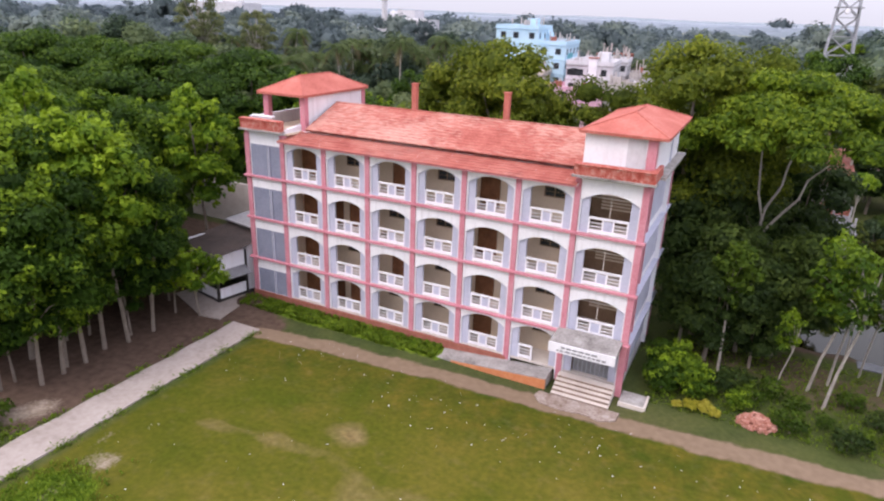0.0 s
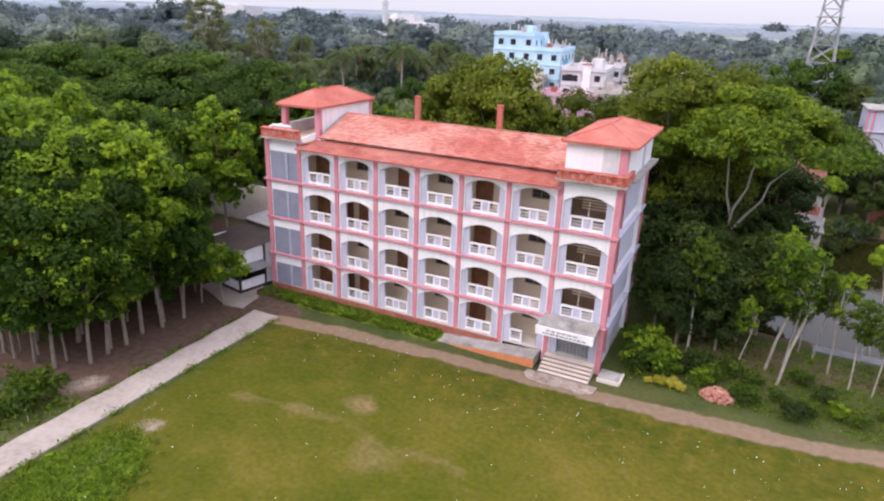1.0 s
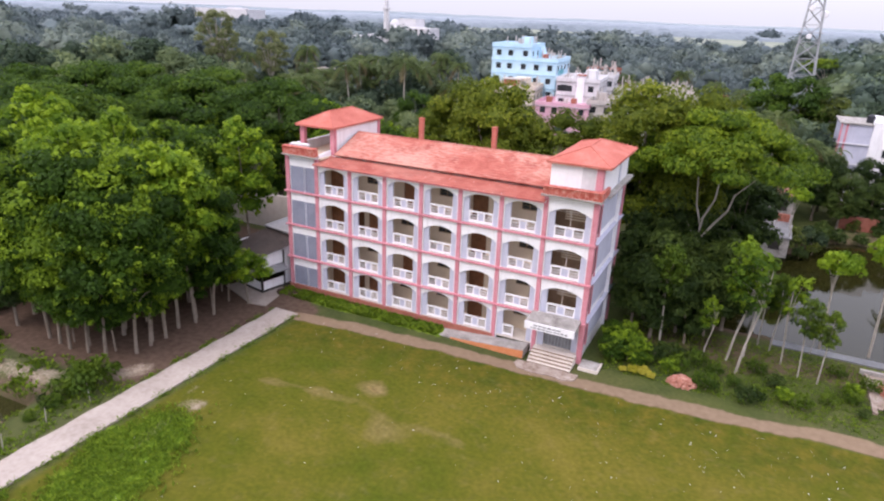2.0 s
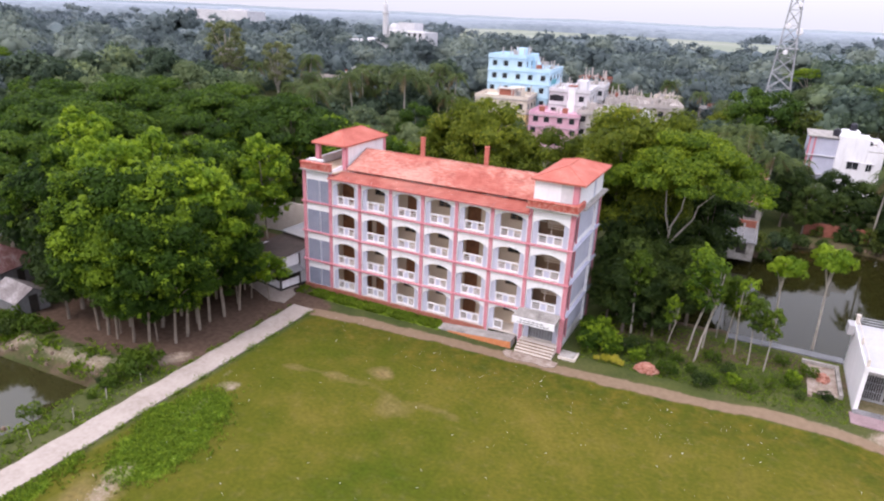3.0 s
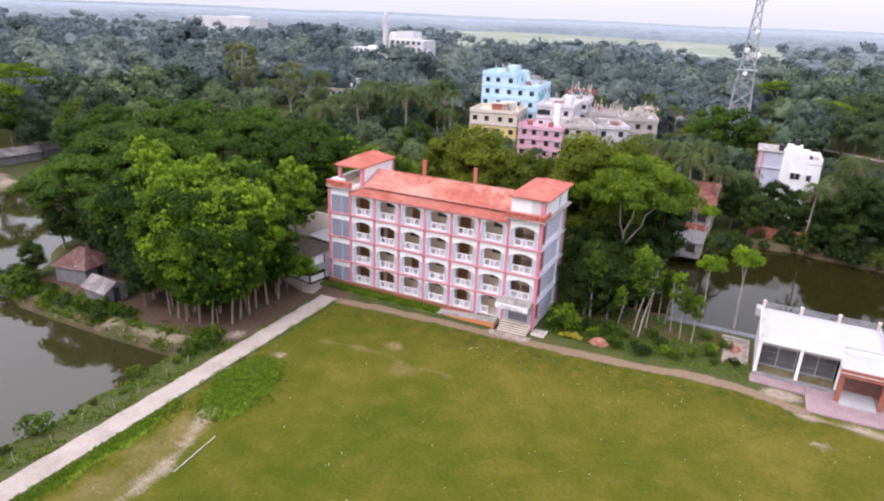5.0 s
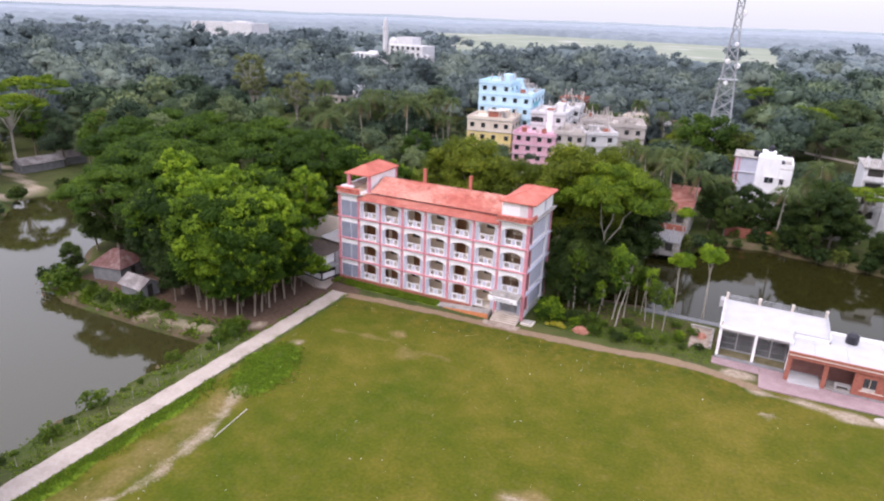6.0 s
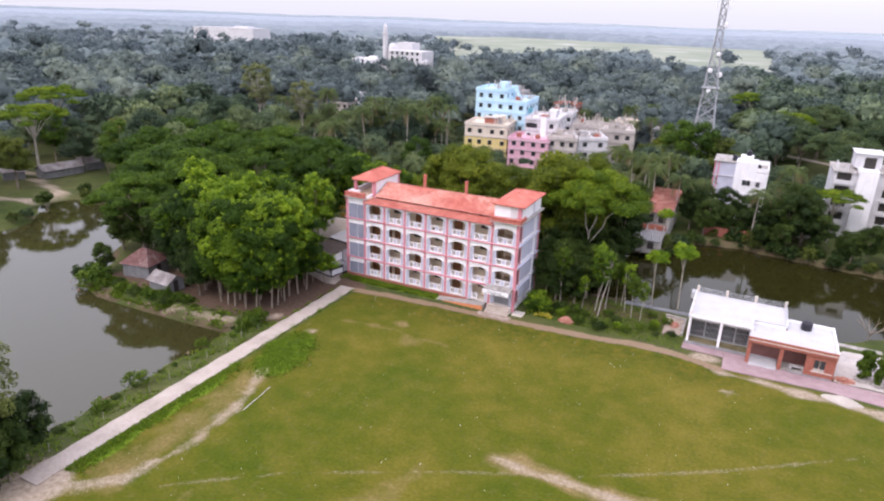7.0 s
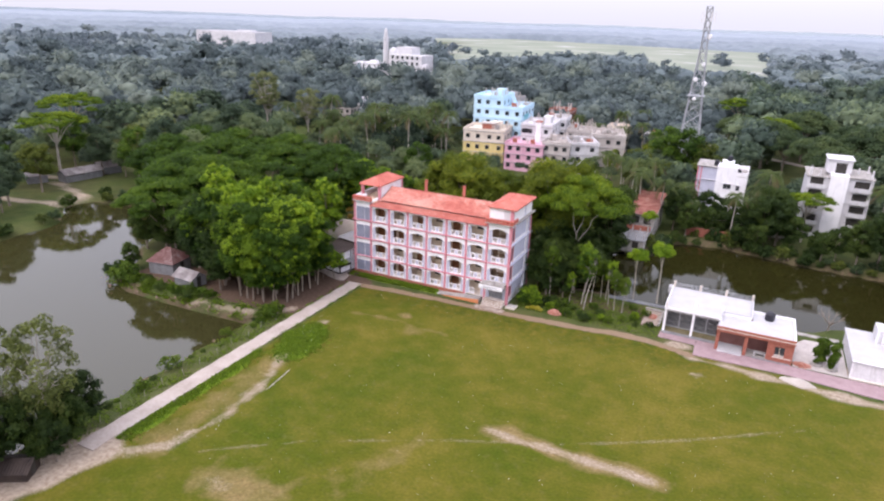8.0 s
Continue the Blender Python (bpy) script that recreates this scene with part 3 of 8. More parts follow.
def water_material(name, colour, gloss):
    m = bpy.data.materials.new(name)
    m.use_nodes = True
    n, l = m.node_tree.nodes, m.node_tree.links
    bsdf = n["Principled BSDF"]
    bsdf.inputs["Base Color"].default_value = (*colour, 1)
    bsdf.inputs["Roughness"].default_value = 0.03
    bsdf.inputs["IOR"].default_value = 1.45
    bsdf.inputs["Specular IOR Level"].default_value = gloss
    geo, t, b = n.new("ShaderNodeNewGeometry"), n.new("ShaderNodeTexNoise"), n.new("ShaderNodeBump")
    t.inputs["Scale"].default_value, t.inputs["Detail"].default_value = 1.4, 4
    b.inputs["Strength"].default_value, b.inputs["Distance"].default_value = 0.12, 0.03
    l.new(geo.outputs["Position"], t.inputs["Vector"])
    l.new(t.outputs["Fac"], b.inputs["Height"])
    l.new(b.outputs[0], bsdf.inputs["Normal"])
    return m


for pond, label, colour, gloss in ((POND_WEST, "still olive-brown pond beside the concrete road", (0.034, 0.032, 0.011), 0.85), (POND_EAST, "dark green pond behind the white hall", (0.017, 0.016, 0.004), 0.25)):
    xs, ys = [p[0] for p in pond], [p[1] for p in pond]
    cx, cy = sum(xs) / len(xs), sum(ys) / len(ys)
    g = Geo()
    ring = [(cx + (x - cx) * 1.02 + (0.8 if x > cx else -0.8), cy + (y - cy) * 1.02 + (0.8 if y > cy else -0.8), WATER) for x, y in pond]
    g.v, g.f = ring, [tuple(range(len(ring)))]
    solo("water", g, water_material("murky_pond_water", colour, gloss), label, "pond", kind="structure")

# concrete road and dirt kerb
g = Geo()
ys = np.linspace(-54.5, -4.3, 60)
left = [(-26.55 + 0.06 * math.sin(y * 1.7), y) for y in ys]
right = [(-24.15 + 0.05 * math.sin(y * 2.3 + 1), y) for y in ys]
k = len(ys)
g.v = [(x, y, 0.1) for x, y in left] + [(x, y, 0.1) for x, y in right] + [(x, y, -0.15) for x, y in left] + [(x, y, -0.15) for x, y in right]
for i in range(k - 1):
    g.f += [(i, k + i, k + i + 1, i + 1), (k + i, 3 * k + i, 3 * k + i + 1, k + i + 1), (2 * k + i, i, i + 1, 2 * k + i + 1)]
g.f += [(0, 2 * k, 3 * k, k), (k - 1, 2 * k - 1, 4 * k - 1, 3 * k - 1)]
solo("road", g, CONCRETE, "narrow pale concrete road between pond and field", "road", kind="structure")

# ---- school building ----
PX = [-28.1, -24.93, -21.4, -17.87, -14.35, -10.82, -7.29, -3.76, 0.0]  # pilaster centres
FLOORS = [0.75, 3.5, 6.7, 9.9]  # floor levels
BANDS = [3.45, 6.65, 9.85]
TOP = 13.05
DEPTH = 9.3

school = thing("school_building", "four-storey white school with pink pilasters, arched verandas and red tiled roof", "school building")


def arch_wall(width, z0, z1, opening, spring, rise, y0, y1, segs=14):
    """A wall panel with a segment-arched opening that reaches its foot."""
    xl, xr = (width - opening) / 2, (width + opening) / 2
    r = (opening * opening / 4 + rise * rise) / (2 * rise)
    outline = [(0, z0), (xl, z0)]
    for i in range(segs + 1):
        x = xl + opening * i / segs
        outline.append((x, spring + math.sqrt(max(r * r - (x - width / 2) ** 2, 0)) - (r - rise)))
    outline += [(xr, z0), (width, z0), (width, z1), (0, z1)]
    g = Geo().hexa([(x, y0, z) for x, z in reversed(outline)], [(x, y1, z) for x, z in reversed(outline)])
    return g


def balustrade(width, parent, at, half=False):
    """White railing: rails, posts, a middle panel with a small grid, and thin bars on both sides."""
    w = width * (0.45 if half else 1.0)
    g = Geo().box(0, w, 0, 0.12, 0.86, 0.98)
    top = part("balustrade", g, WHITE, parent, at=at)
    part("bottom_rail", Geo().box(0, w, 0.01, 0.11, 0.04, 0.24), WHITE, top)
    cuts = [0, w * 0.37, w * 0.63, w] if not half else [0, w]
    for c in cuts:
        a = min(max(c - 0.05, 0), w - 0.1)
        part("post", Geo().box(a, a + 0.1, 0.005, 0.115, 0.0, 0.86), WHITE, top)
    if not half:
        g = Geo().box(cuts[1] + 0.05, cuts[2] - 0.05, 0.04, 0.08, 0.24, 0.8)
        part("panel", g, LILAC, top, "pale lilac middle panel")
    for a, b in zip(cuts[::2], cuts[1::2]):
        for z in (0.42, 0.63):
            part("bar", Geo().box(a + 0.05, b - 0.05, 0.045, 0.075, z - 0.022, z + 0.022), WHITE, top)
    return top


def door(parent, x, y, z, w=1.15, h=2.1, open_leaf=False):
    d = part("door", Geo().box(0, w, 0, 0.05, 0, h), DOORWOOD, parent, "brown wooden double door", at=(x, y - 0.06, z))
    part("frame", Geo().box(-0.09, 0, -0.02, 0.06, 0, h + 0.09).box(w, w + 0.09, -0.02, 0.06, 0, h + 0.09).box(0, w, -0.02, 0.06, h, h + 0.09), DOORWOOD, d)
    for i in range(2):
        for j in range(2):
            part("panel", Geo().box(0.1 + i * w / 2, w / 2 - 0.08 + i * w / 2, -0.015, 0, 0.15 + j * 1.0, 0.95 + j * 1.0), DOORWOOD, d)
    return d


def inner_window(parent, x, y, z, w=1.3, h=1.2):
    d = part("window", Geo().box(0, w, 0, 0.04, 0, h), WINDOWDARK, parent, "dark barred corridor window", at=(x, y - 0.05, z))
    part("frame", Geo().box(-0.07, 0, -0.03, 0.05, -0.07, h + 0.07).box(w, w + 0.07, -0.03, 0.05, -0.07, h + 0.07).box(0, w, -0.03, 0.05, h, h + 0.07).box(0, w, -0.03, 0.05, -0.07, 0), STAIRBROWN, d)
    part("mullion", Geo().box(w / 2 - 0.03, w / 2 + 0.03, -0.02, 0, 0, h), STAIRBROWN, d)
    part("cross_bar", Geo().box(0, w, -0.025, -0.02, h / 2 - 0.012, h / 2 + 0.012), STAIRBROWN, d)
    return d


for storey, z in enumerate(FLOORS):
    z_top = BANDS[storey] if storey < 3 else TOP
    base = 0.0 if storey == 0 else z - 0.05
    # veranda floor, back wall and soffit
    part("floor_slab", Geo().box(PX[1], PX[8] - 0.05, 0.12, 2.6, z - 0.16, z), STEP, school)
    part("veranda_wall", Geo().box(PX[1], PX[7], 1.9, 2.1, z, z_top - (0.1 if storey == 3 else -0.05)), BEIGE, school, "beige inner wall of the veranda")
    part("stair_wall", Geo().box(PX[7] + 0.1, PX[8] - 0.1, 2.5, 2.65, z, z_top + 0.05), STAIRBROWN, school, "brown stairwell wall")
    for k in range(7):
        part("louvre", Geo().box(PX[7] + 0.9, PX[8] - 0.9, 2.42, 2.5, z + 0.9 + 0.2 * k, z + 1.0 + 0.2 * k), BEIGE, school)
    part("cross_wall", Geo().box(PX[7] - 0.07, PX[7] + 0.07, 1.9, 2.5, z, z_top + 0.05), BEIGE, school)
    for bay in range(1, 8):
        x0, x1 = PX[bay], PX[bay + 1]
        w = x1 - x0
        wall_top = z_top if storey < 3 or bay == 7 else 12.72
        entry = storey == 0 and bay == 7
        # outer panel with its arch, inner jambs, railing
        part("arch_wall", arch_wall(w - 0.36, base, wall_top, w - 0.52, z + 1.95, 0.5, 0.0, 0.14), WHITE, school, at=(x0 + 0.18, 0, 0))
        inner = arch_wall(w - 0.36, z, wall_top - 0.02, w - 1.45, z + 2.1, 0.4, 0.14, 0.3)
        part("jamb_wall", inner, LILAC, school, "lilac-grey jambs behind the arch", at=(x0 + 0.18, 0, 0))
        if not entry:
            if not (storey == 0 and bay == 6):
                balustrade(w - 1.45, school, (x0 + 0.725, 0.16, z))
            else:
                balustrade(w - 1.45, school, (x0 + 0.725, 0.16, z), half=True)
    # doors and windows on the veranda wall
    for x in (-24.6, -22.4, -20.5, -10.4) if storey % 2 == 0 else (-24.6, -16.9, -10.4):
        door(school, x, 1.9, z)
    for x in (-17.3, -13.6, -6.3) if storey % 2 == 0 else (-20.8, -13.6, -6.3):
        inner_window(school, x + 0.1, 1.9, z + 1.36, 1.2, 0.54)
    # stair window bars
    if storey:
        part("stair_mullion", Geo().box(-1.9, -1.86, 0.32, 0.36, z + 0.9, z_top - 0.3).box(-3.0, -0.75, 0.33, 0.36, z + 2.1, z + 2.14), STEP, school)

for z, z_top in zip(FLOORS, BANDS + [12.8]):
    part("cross_wall", Geo().box(PX[1] - 0.1, PX[1] + 0.1, 0.3, 1.9, z, z_top - 0.05), BEIGE, school)
# pilasters and string courses
for i, x in enumerate(PX):
    for a, b in zip([0.0] + BANDS, BANDS + [TOP if i in (0, 1, 7, 8) else 12.7]):
        wide = 0.165 if i not in (0, 8) else 0.19
        part("pilaster", Geo().box(x - wide, x + wide, -0.1, 0.3, a, b), PINK, school)
for z in BANDS:
    part("band", Geo().box(PX[0] - 0.35, PX[8] + 0.3, -0.22, 0.0, z - 0.075, z + 0.075), PINK, school, "pink string course")
    part("band", Geo().box(PX[8] + 0.02, PX[8] + 0.34, 0.32, DEPTH + 0.2, z - 0.05, z + 0.04), LILAC, school, "stained white ledge")
    part("band", Geo().box(PX[0] - 0.4, PX[0] - 0.1, 0.02, DEPTH, z - 0.06, z + 0.05), PINK, school)
part("plinth", Geo().box(PX[0] - 0.25, PX[6], -0.14, 0.0, 0.0, 0.7), BRICK, school, "dull red painted plinth")

# blind bay with slate panels
for storey, z in enumerate(FLOORS):
    z_top = BANDS[storey] if storey < 3 else TOP
    base = 0.0 if storey == 0 else z - 0.05
    part("blind_wall", Geo().box(PX[0] + 0.2, PX[1] - 0.2, 0.0, 0.2, base, z_top), WHITE, school)
    part("slate_panel", Geo().box(PX[0] + 0.3, PX[0] + 1.75, -0.03, 0.0, z, z_top - 0.85), SLATE, school, "slate-blue wall panel")
    part("slate_panel", Geo().box(PX[0] + 1.8, PX[1] - 0.22, -0.02, 0.0, z, z_top - 0.85), SLATE, school)
    part("drain_pipe", Geo().tube([(PX[0] + 2.0, -0.1, z), (PX[0] + 2.0, -0.1, z_top - 0.9)], [0.05, 0.05], 6), LILAC, school)

# outer walls: east side with panels, west and north
g = Geo().box(PX[8] - 0.2, PX[8], 0.3, DEPTH, 0.0, TOP)
part("side_wall", g, WHITE, school)
for storey, z in enumerate(FLOORS):
    z_top = BANDS[storey] if storey < 3 else TOP
    part("slate_panel", Geo().box(PX[8], PX[8] + 0.05, 2.1, 7.0, z + 0.55, z_top - 0.35), LILAC, school, "lilac side panel")
    part("slate_panel", Geo().box(PX[8], PX[8] + 0.04, 7.5, DEPTH - 0.2, z + 0.2, z_top - 0.3), LILAC, school)
    d = part("side_window", Geo().box(PX[8], PX[8] + 0.03, 0.65, 1.45, z + 0.5, z_top - 0.5), DARK, school, "narrow dark side window")
    part("frame", Geo().box(PX[8], PX[8] + 0.14, 0.5, 0.65, z + 0.2, z_top - 0.3).box(PX[8], PX[8] + 0.14, 1.45, 1.6, z + 0.2, z_top - 0.3), PINK, d)
    part("fin", Geo().box(PX[8], PX[8] + 0.3, 7.05, 7.25, z - 0.3, z_top), WHITE, school)
part("side_wall", Geo().box(PX[0], PX[0] + 0.2, 0.2, DEPTH, 0.0, TOP), LILAC, school)
part("rear_wall", Geo().box(PX[0], PX[8], DEPTH, DEPTH + 0.2, 0.0, TOP), WHITE, school)
part("roof_slab", Geo().box(PX[1] - 0.2, PX[7], 1.9, DEPTH + 0.1, TOP - 0.15, TOP), OLDCONC, school)
part("roof_slab", Geo().box(PX[7], PX[8] + 0.1, 0.3, DEPTH + 0.1, TOP - 0.15, TOP), OLDCONC, school)
part("roof_slab", Geo().box(PX[0] - 0.1, PX[1] - 0.2, 0.2, DEPTH + 0.1, TOP - 0.15, TOP), OLDCONC, school)
part("roof_slab", Geo().box(PX[8] - 0.1, PX[8] + 0.7, 1.2, DEPTH + 0.3, TOP + 0.22, TOP + 0.36), OLDCONC, school, "stained concrete roof ledge")
part("corner_pilaster", Geo().box(PX[8] - 0.2, PX[8] + 0.15, DEPTH - 0.2, DEPTH + 0.25, 0, TOP), PINK, school)


def tiled_slope(x0, x1, y0, z0, y1, z1, courses, seed, over=0.014):
    """A roof slope of overlapping tile courses, slightly uneven."""
    rnd = random.Random(seed)
    g = Geo()
    nx = max(int((x1 - x0) / 0.7), 1)
    for c in range(courses):
        a, b = c / courses, (c + 1) / courses + 0.02
        for i in range(nx):
            xa, xb = x0 + (x1 - x0) * i / nx, x0 + (x1 - x0) * (i + 1) / nx
            lift = rnd.uniform(0, 0.018)
            ya, za = y0 + (y1 - y0) * a, z0 + (z1 - z0) * a + over + lift
            yb, zb = y0 + (y1 - y0) * b, z0 + (z1 - z0) * b + 0.005
            k = len(g.v)
            g.v += [(xa, ya, za), (xb, ya, za), (xb, yb, zb), (xa, yb, zb), (xa, ya, za - 0.06), (xb, ya, za - 0.06)]
            g.f += [(k, k + 1, k + 2, k + 3), (k + 4, k + 5, k + 1, k)]
    return g


roof = part("roof", Geo().hexa([(-24.0, 1.75, 13.16), (-3.7, 1.75, 13.16), (-3.7, 9.4, 13.0), (-24.0, 9.4, 13.0)], [(-24.0, 5.2, 14.86), (-3.7, 5.2, 14.86), (-3.7, 5.3, 14.86), (-24.0, 5.3, 14.86)]), ROOF, school, "weathered pinkish red tile roof")
part("roof_tile", tiled_slope(-24.0, -3.7, 1.42, 13.4, 5.25, 14.92, 12, 1), ROOF, roof)["kind"] = "stuff"
part("roof_tile", tiled_slope(-24.0, -3.7, 9.4, 13.0, 5.25, 14.9, 8, 2), ROOF, roof)["kind"] = "stuff"
part("roof_tile", tiled_slope(-25.0, -3.75, -0.5, 12.72, 1.75, 13.16, 6, 3), ROOFLOW, roof)["kind"] = "stuff"
part("fascia", Geo().box(-25.0, -3.75, -0.47, -0.41, 12.6, 12.74), PINK, roof)
part("soffit", Geo().hexa([(-25.0, -0.41, 12.62), (-3.75, -0.41, 12.62), (-3.75, 1.75, 13.04), (-25.0, 1.75, 13.04)], [(-25.0, -0.41, 12.71), (-3.75, -0.41, 12.71), (-3.75, 1.75, 13.17), (-25.0, 1.75, 13.17)]), WHITE, roof)
part("ridge", Geo().box(-24.0, -3.7, 5.15, 5.35, 14.84, 14.97), ROOF, roof)
for x, y in ((-17.8, 6.2), (-10.55, 5.75)):
    part("roof_pillar", Geo().box(x - 0.18, x + 0.18, y - 0.18, y + 0.18, 13.2, 16.62).box(x - 0.22, x + 0.22, y - 0.22, y + 0.22, 16.62, 16.7), ROOFHIP, school, "pink pillar stub on the roof")


def hip_roof(x0, x1, y0, y1, z, top, inset):
    """Hip roof with its ridge along y, and a fascia."""
    xm = (x0 + x1) / 2
    g = Geo()
    g.v = [(x0, y0, z), (x1, y0, z), (x1, y1, z), (x0, y1, z), (xm, y0 + inset, top), (xm, y1 - inset, top),
           (x0, y0, z - 0.16), (x1, y0, z - 0.16), (x1, y1, z - 0.16), (x0, y1, z - 0.16)]
    g.f = [(0, 1, 4), (1, 2, 5, 4), (2, 3, 5), (3, 0, 4, 5), (6, 7, 1, 0), (7, 8, 2, 1), (8, 9, 3, 2), (9, 6, 0, 3), (9, 8, 7, 6)]
    return g, [((x0, y0, z), (xm, y0 + inset, top)), ((x1, y0, z), (xm, y0 + inset, top)), ((x1, y1, z), (xm, y1 - inset, top)), ((x0, y1, z), (xm, y1 - inset, top)), ((xm, y0 + inset, top), (xm, y1 - inset, top))]


def tower_roof(x0, x1, y0, y1, z, top, inset):
    g, hips = hip_roof(x0, x1, y0, y1, z, top, inset)
    r = part("tower_roof", g, ROOFHIP, school, "red hip roof of the stair tower")
    for a, b in hips:
        part("hip_ridge", Geo().tube([a, b], [0.06, 0.06], 6), ROOFHIP, r)


# east tower
tower_roof(-4.05, 0.75, -0.05, 9.3, 15.75, 16.62, 2.9)
part("tower_wall", Geo().box(-3.75, -0.35, 0.35, 0.55, TOP, 15.6), WHITE, school)
part("tower_wall", Geo().box(-3.75, -3.55, 0.55, 9.0, TOP, 15.6), WHITE, school)
part("tower_wall", Geo().box(0.0, 0.2, 0.75, 9.0, TOP, 15.6), WHITE, school)
part("tower_wall", Geo().box(-3.55, 0.0, 8.8, 9.0, TOP, 15.6), WHITE, school)
part("tower_pillar", Geo().box(-0.35, 0.15, 0.32, 0.75, TOP, 15.6), PINK, school)
part("tower_pillar", Geo().box(0.02, 0.26, 5.6, 5.9, TOP, 15.6), LILAC, school)
part("tower_panel", Geo().box(-1.4, -0.4, 0.32, 0.35, TOP + 0.4, 15.5), HOUSEWHITE, school)
# west tower, open in front
tower_roof(-28.2, -24.05, 1.4, 9.7, 15.72, 16.8, 2.3)
part("tower_wall", Geo().box(-24.45, -24.25, 2.2, 9.4, TOP, 15.6), WHITE, school)
part("tower_wall", Geo().box(-28.0, -24.45, 9.2, 9.4, TOP, 15.6), WHITE, school)
for x, y in ((-24.7, 1.8), (-28.0, 1.8), (-28.0, 8.8)):
    part("tower_pillar", Geo().box(x, x + 0.45, y, y + 0.4, TOP, 15.6), PINK, school)
part("tower_pillar", Geo().box(-24.6, -24.2, 9.0, 9.45, TOP, 15.6), PINK, school)
part("terrace_floor", Geo().box(-28.0, -24.5, 0.1, 9.2, TOP, TOP + 0.12), BEIGE, school)
part("terrace_parapet", Geo().box(-27.9, -26.2, 0.5, 0.75, TOP, TOP + 1.05).box(-28.0, -26.1, 0.42, 0.82, TOP + 1.05, TOP + 1.13), WHITE, school)
part("terrace_parapet", Geo().box(-28.2, -28.0, 0.4, 8.8, TOP, TOP + 1.0), WHITE, school)
part("terrace_kerb", Geo().hexa([(-24.95, 0.05, TOP), (-24.75, 0.05, TOP), (-24.6, 1.9, TOP), (-24.8, 1.9, TOP)], [(-24.95, 0.05, TOP + 0.35), (-24.75, 0.05, TOP + 0.35), (-24.6, 1.9, TOP + 0.6), (-24.8, 1.9, TOP + 0.6)]), WHITE, school)
for i in range(5):
    part("terrace_rail", Geo().tube([(-27.8 + 0.66 * i, 7.5, TOP), (-27.8 + 0.66 * i, 7.5, TOP + 1.0)], [0.03, 0.03], 5), METALGREY, school)
part("terrace_rail", Geo().tube([(-27.8, 7.5, TOP + 1.0), (-24.6, 7.5, TOP + 1.0)], [0.035, 0.035], 5), METALGREY, school)


def planter(x0, x1, y0, y1, z0, z1):
    """A leaning parapet with a wavy, worn front."""
    g = Geo()
    n = int((x1 - x0) / 0.11)
    for i in range(n + 1):
        x, dent = x0 + (x1 - x0) * i / n, 0.035 * (i % 2)
        g.v += [(x, y0 + 0.06 + dent, z0), (x, y0 + dent, z1), (x, y1, z1), (x, y1, z0)]
    for i in range(n):
        for k in range(4):
            g.f.append((4 * i + k, 4 * i + 4 + k, 4 * i + 4 + (k + 1) % 4, 4 * i + (k + 1) % 4))
    g.f += [(0, 1, 2, 3), (4 * n + 3, 4 * n + 2, 4 * n + 1, 4 * n)]
    return g


part("parapet", planter(-4.0, 0.42, -0.5, 0.05, TOP + 0.28, TOP + 0.85), PLANTER, school, "stained red parapet")
part("parapet", Geo().box(0.0, 0.42, 0.05, 2.0, TOP + 0.28, TOP + 0.9), PLANTER, school)
part("coping", Geo().box(-4.03, 0.45, -0.54, 0.05, TOP + 0.85, TOP + 0.92), PLANTER, school)
part("coping", Geo().box(-28.28, -24.72, -0.54, 0.05, TOP + 0.95, TOP + 1.02), PLANTER, school)
part("ledge", Geo().box(-4.1, 0.5, -0.55, 0.1, TOP + 0.16, TOP + 0.28), OLDCONC, school)
part("parapet", planter(-28.25, -24.75, -0.5, 0.05, TOP + 0.3, TOP + 0.95), PLANTER, school, "stained red parapet")
part("ledge", Geo().box(-28.35, -24.7, -0.55, 0.1, TOP + 0.18, TOP + 0.3), OLDCONC, school)
part("frieze", Geo().box(-3.74, -0.02, -0.02, 0.12, TOP - 0.1, TOP + 0.16).box(-28.0, -24.95, -0.02, 0.1, TOP - 0.1, TOP + 0.18), WHITE, school)

# entrance canopy with its sign, steps, ramp
canopy = part("canopy", Geo().hexa([(-4.0, -1.9, 3.3), (-0.1, -1.9, 3.3), (-0.1, 0.0, 3.45), (-4.0, 0.0, 3.45)], [(-4.0, -1.9, 3.55), (-0.1, -1.9, 3.55), (-0.1, 0.0, 3.7), (-4.0, 0.0, 3.7)]), OLDCONC, school, "stained concrete entrance canopy")
part("sign", Geo().box(-4.02, -0.08, -1.98, -1.9, 2.98, 3.58), WHITE, canopy, "white sign band with unreadable writing")
rnd = random.Random(5)
for row, z in enumerate((3.36, 3.14)):
    x = -3.5 + 0.25 * (row == 0)
    while x < -0.6 - 0.5 * (row == 0):
        w = rnd.uniform(0.12, 0.34)
        part("writing", Geo().box(x, x + w, -1.99, -1.98, z - 0.05, z + 0.06), GRILLE, canopy)
        x += w + 0.07
part("entrance_grille", Geo().box(-3.0, -0.7, 0.42, 0.45, 0.75, 2.9), GRILLE, school, "dark folding entrance gate")
for i in range(9):
    part("gate_bar", Geo().box(-2.95 + i * 0.27, -2.91 + i * 0.27, 0.38, 0.42, 0.75, 2.9), METALGREY, school)
for i in range(5):
    part("step", Geo().box(-3.62, -0.15, -1.85 + i * 0.3, -0.1, i * 0.15, (i + 1) * 0.15), STEP, school)
    part("riser", Geo().box(-3.6, -0.17, -1.862 + i * 0.3, -1.85 + i * 0.3, i * 0.15, (i + 1) * 0.15 - 0.03), RISER, school)
part("side_slab", Geo().box(0.25, 1.7, -0.9, 0.5, 0.0, 0.2), OLDCONC, school)
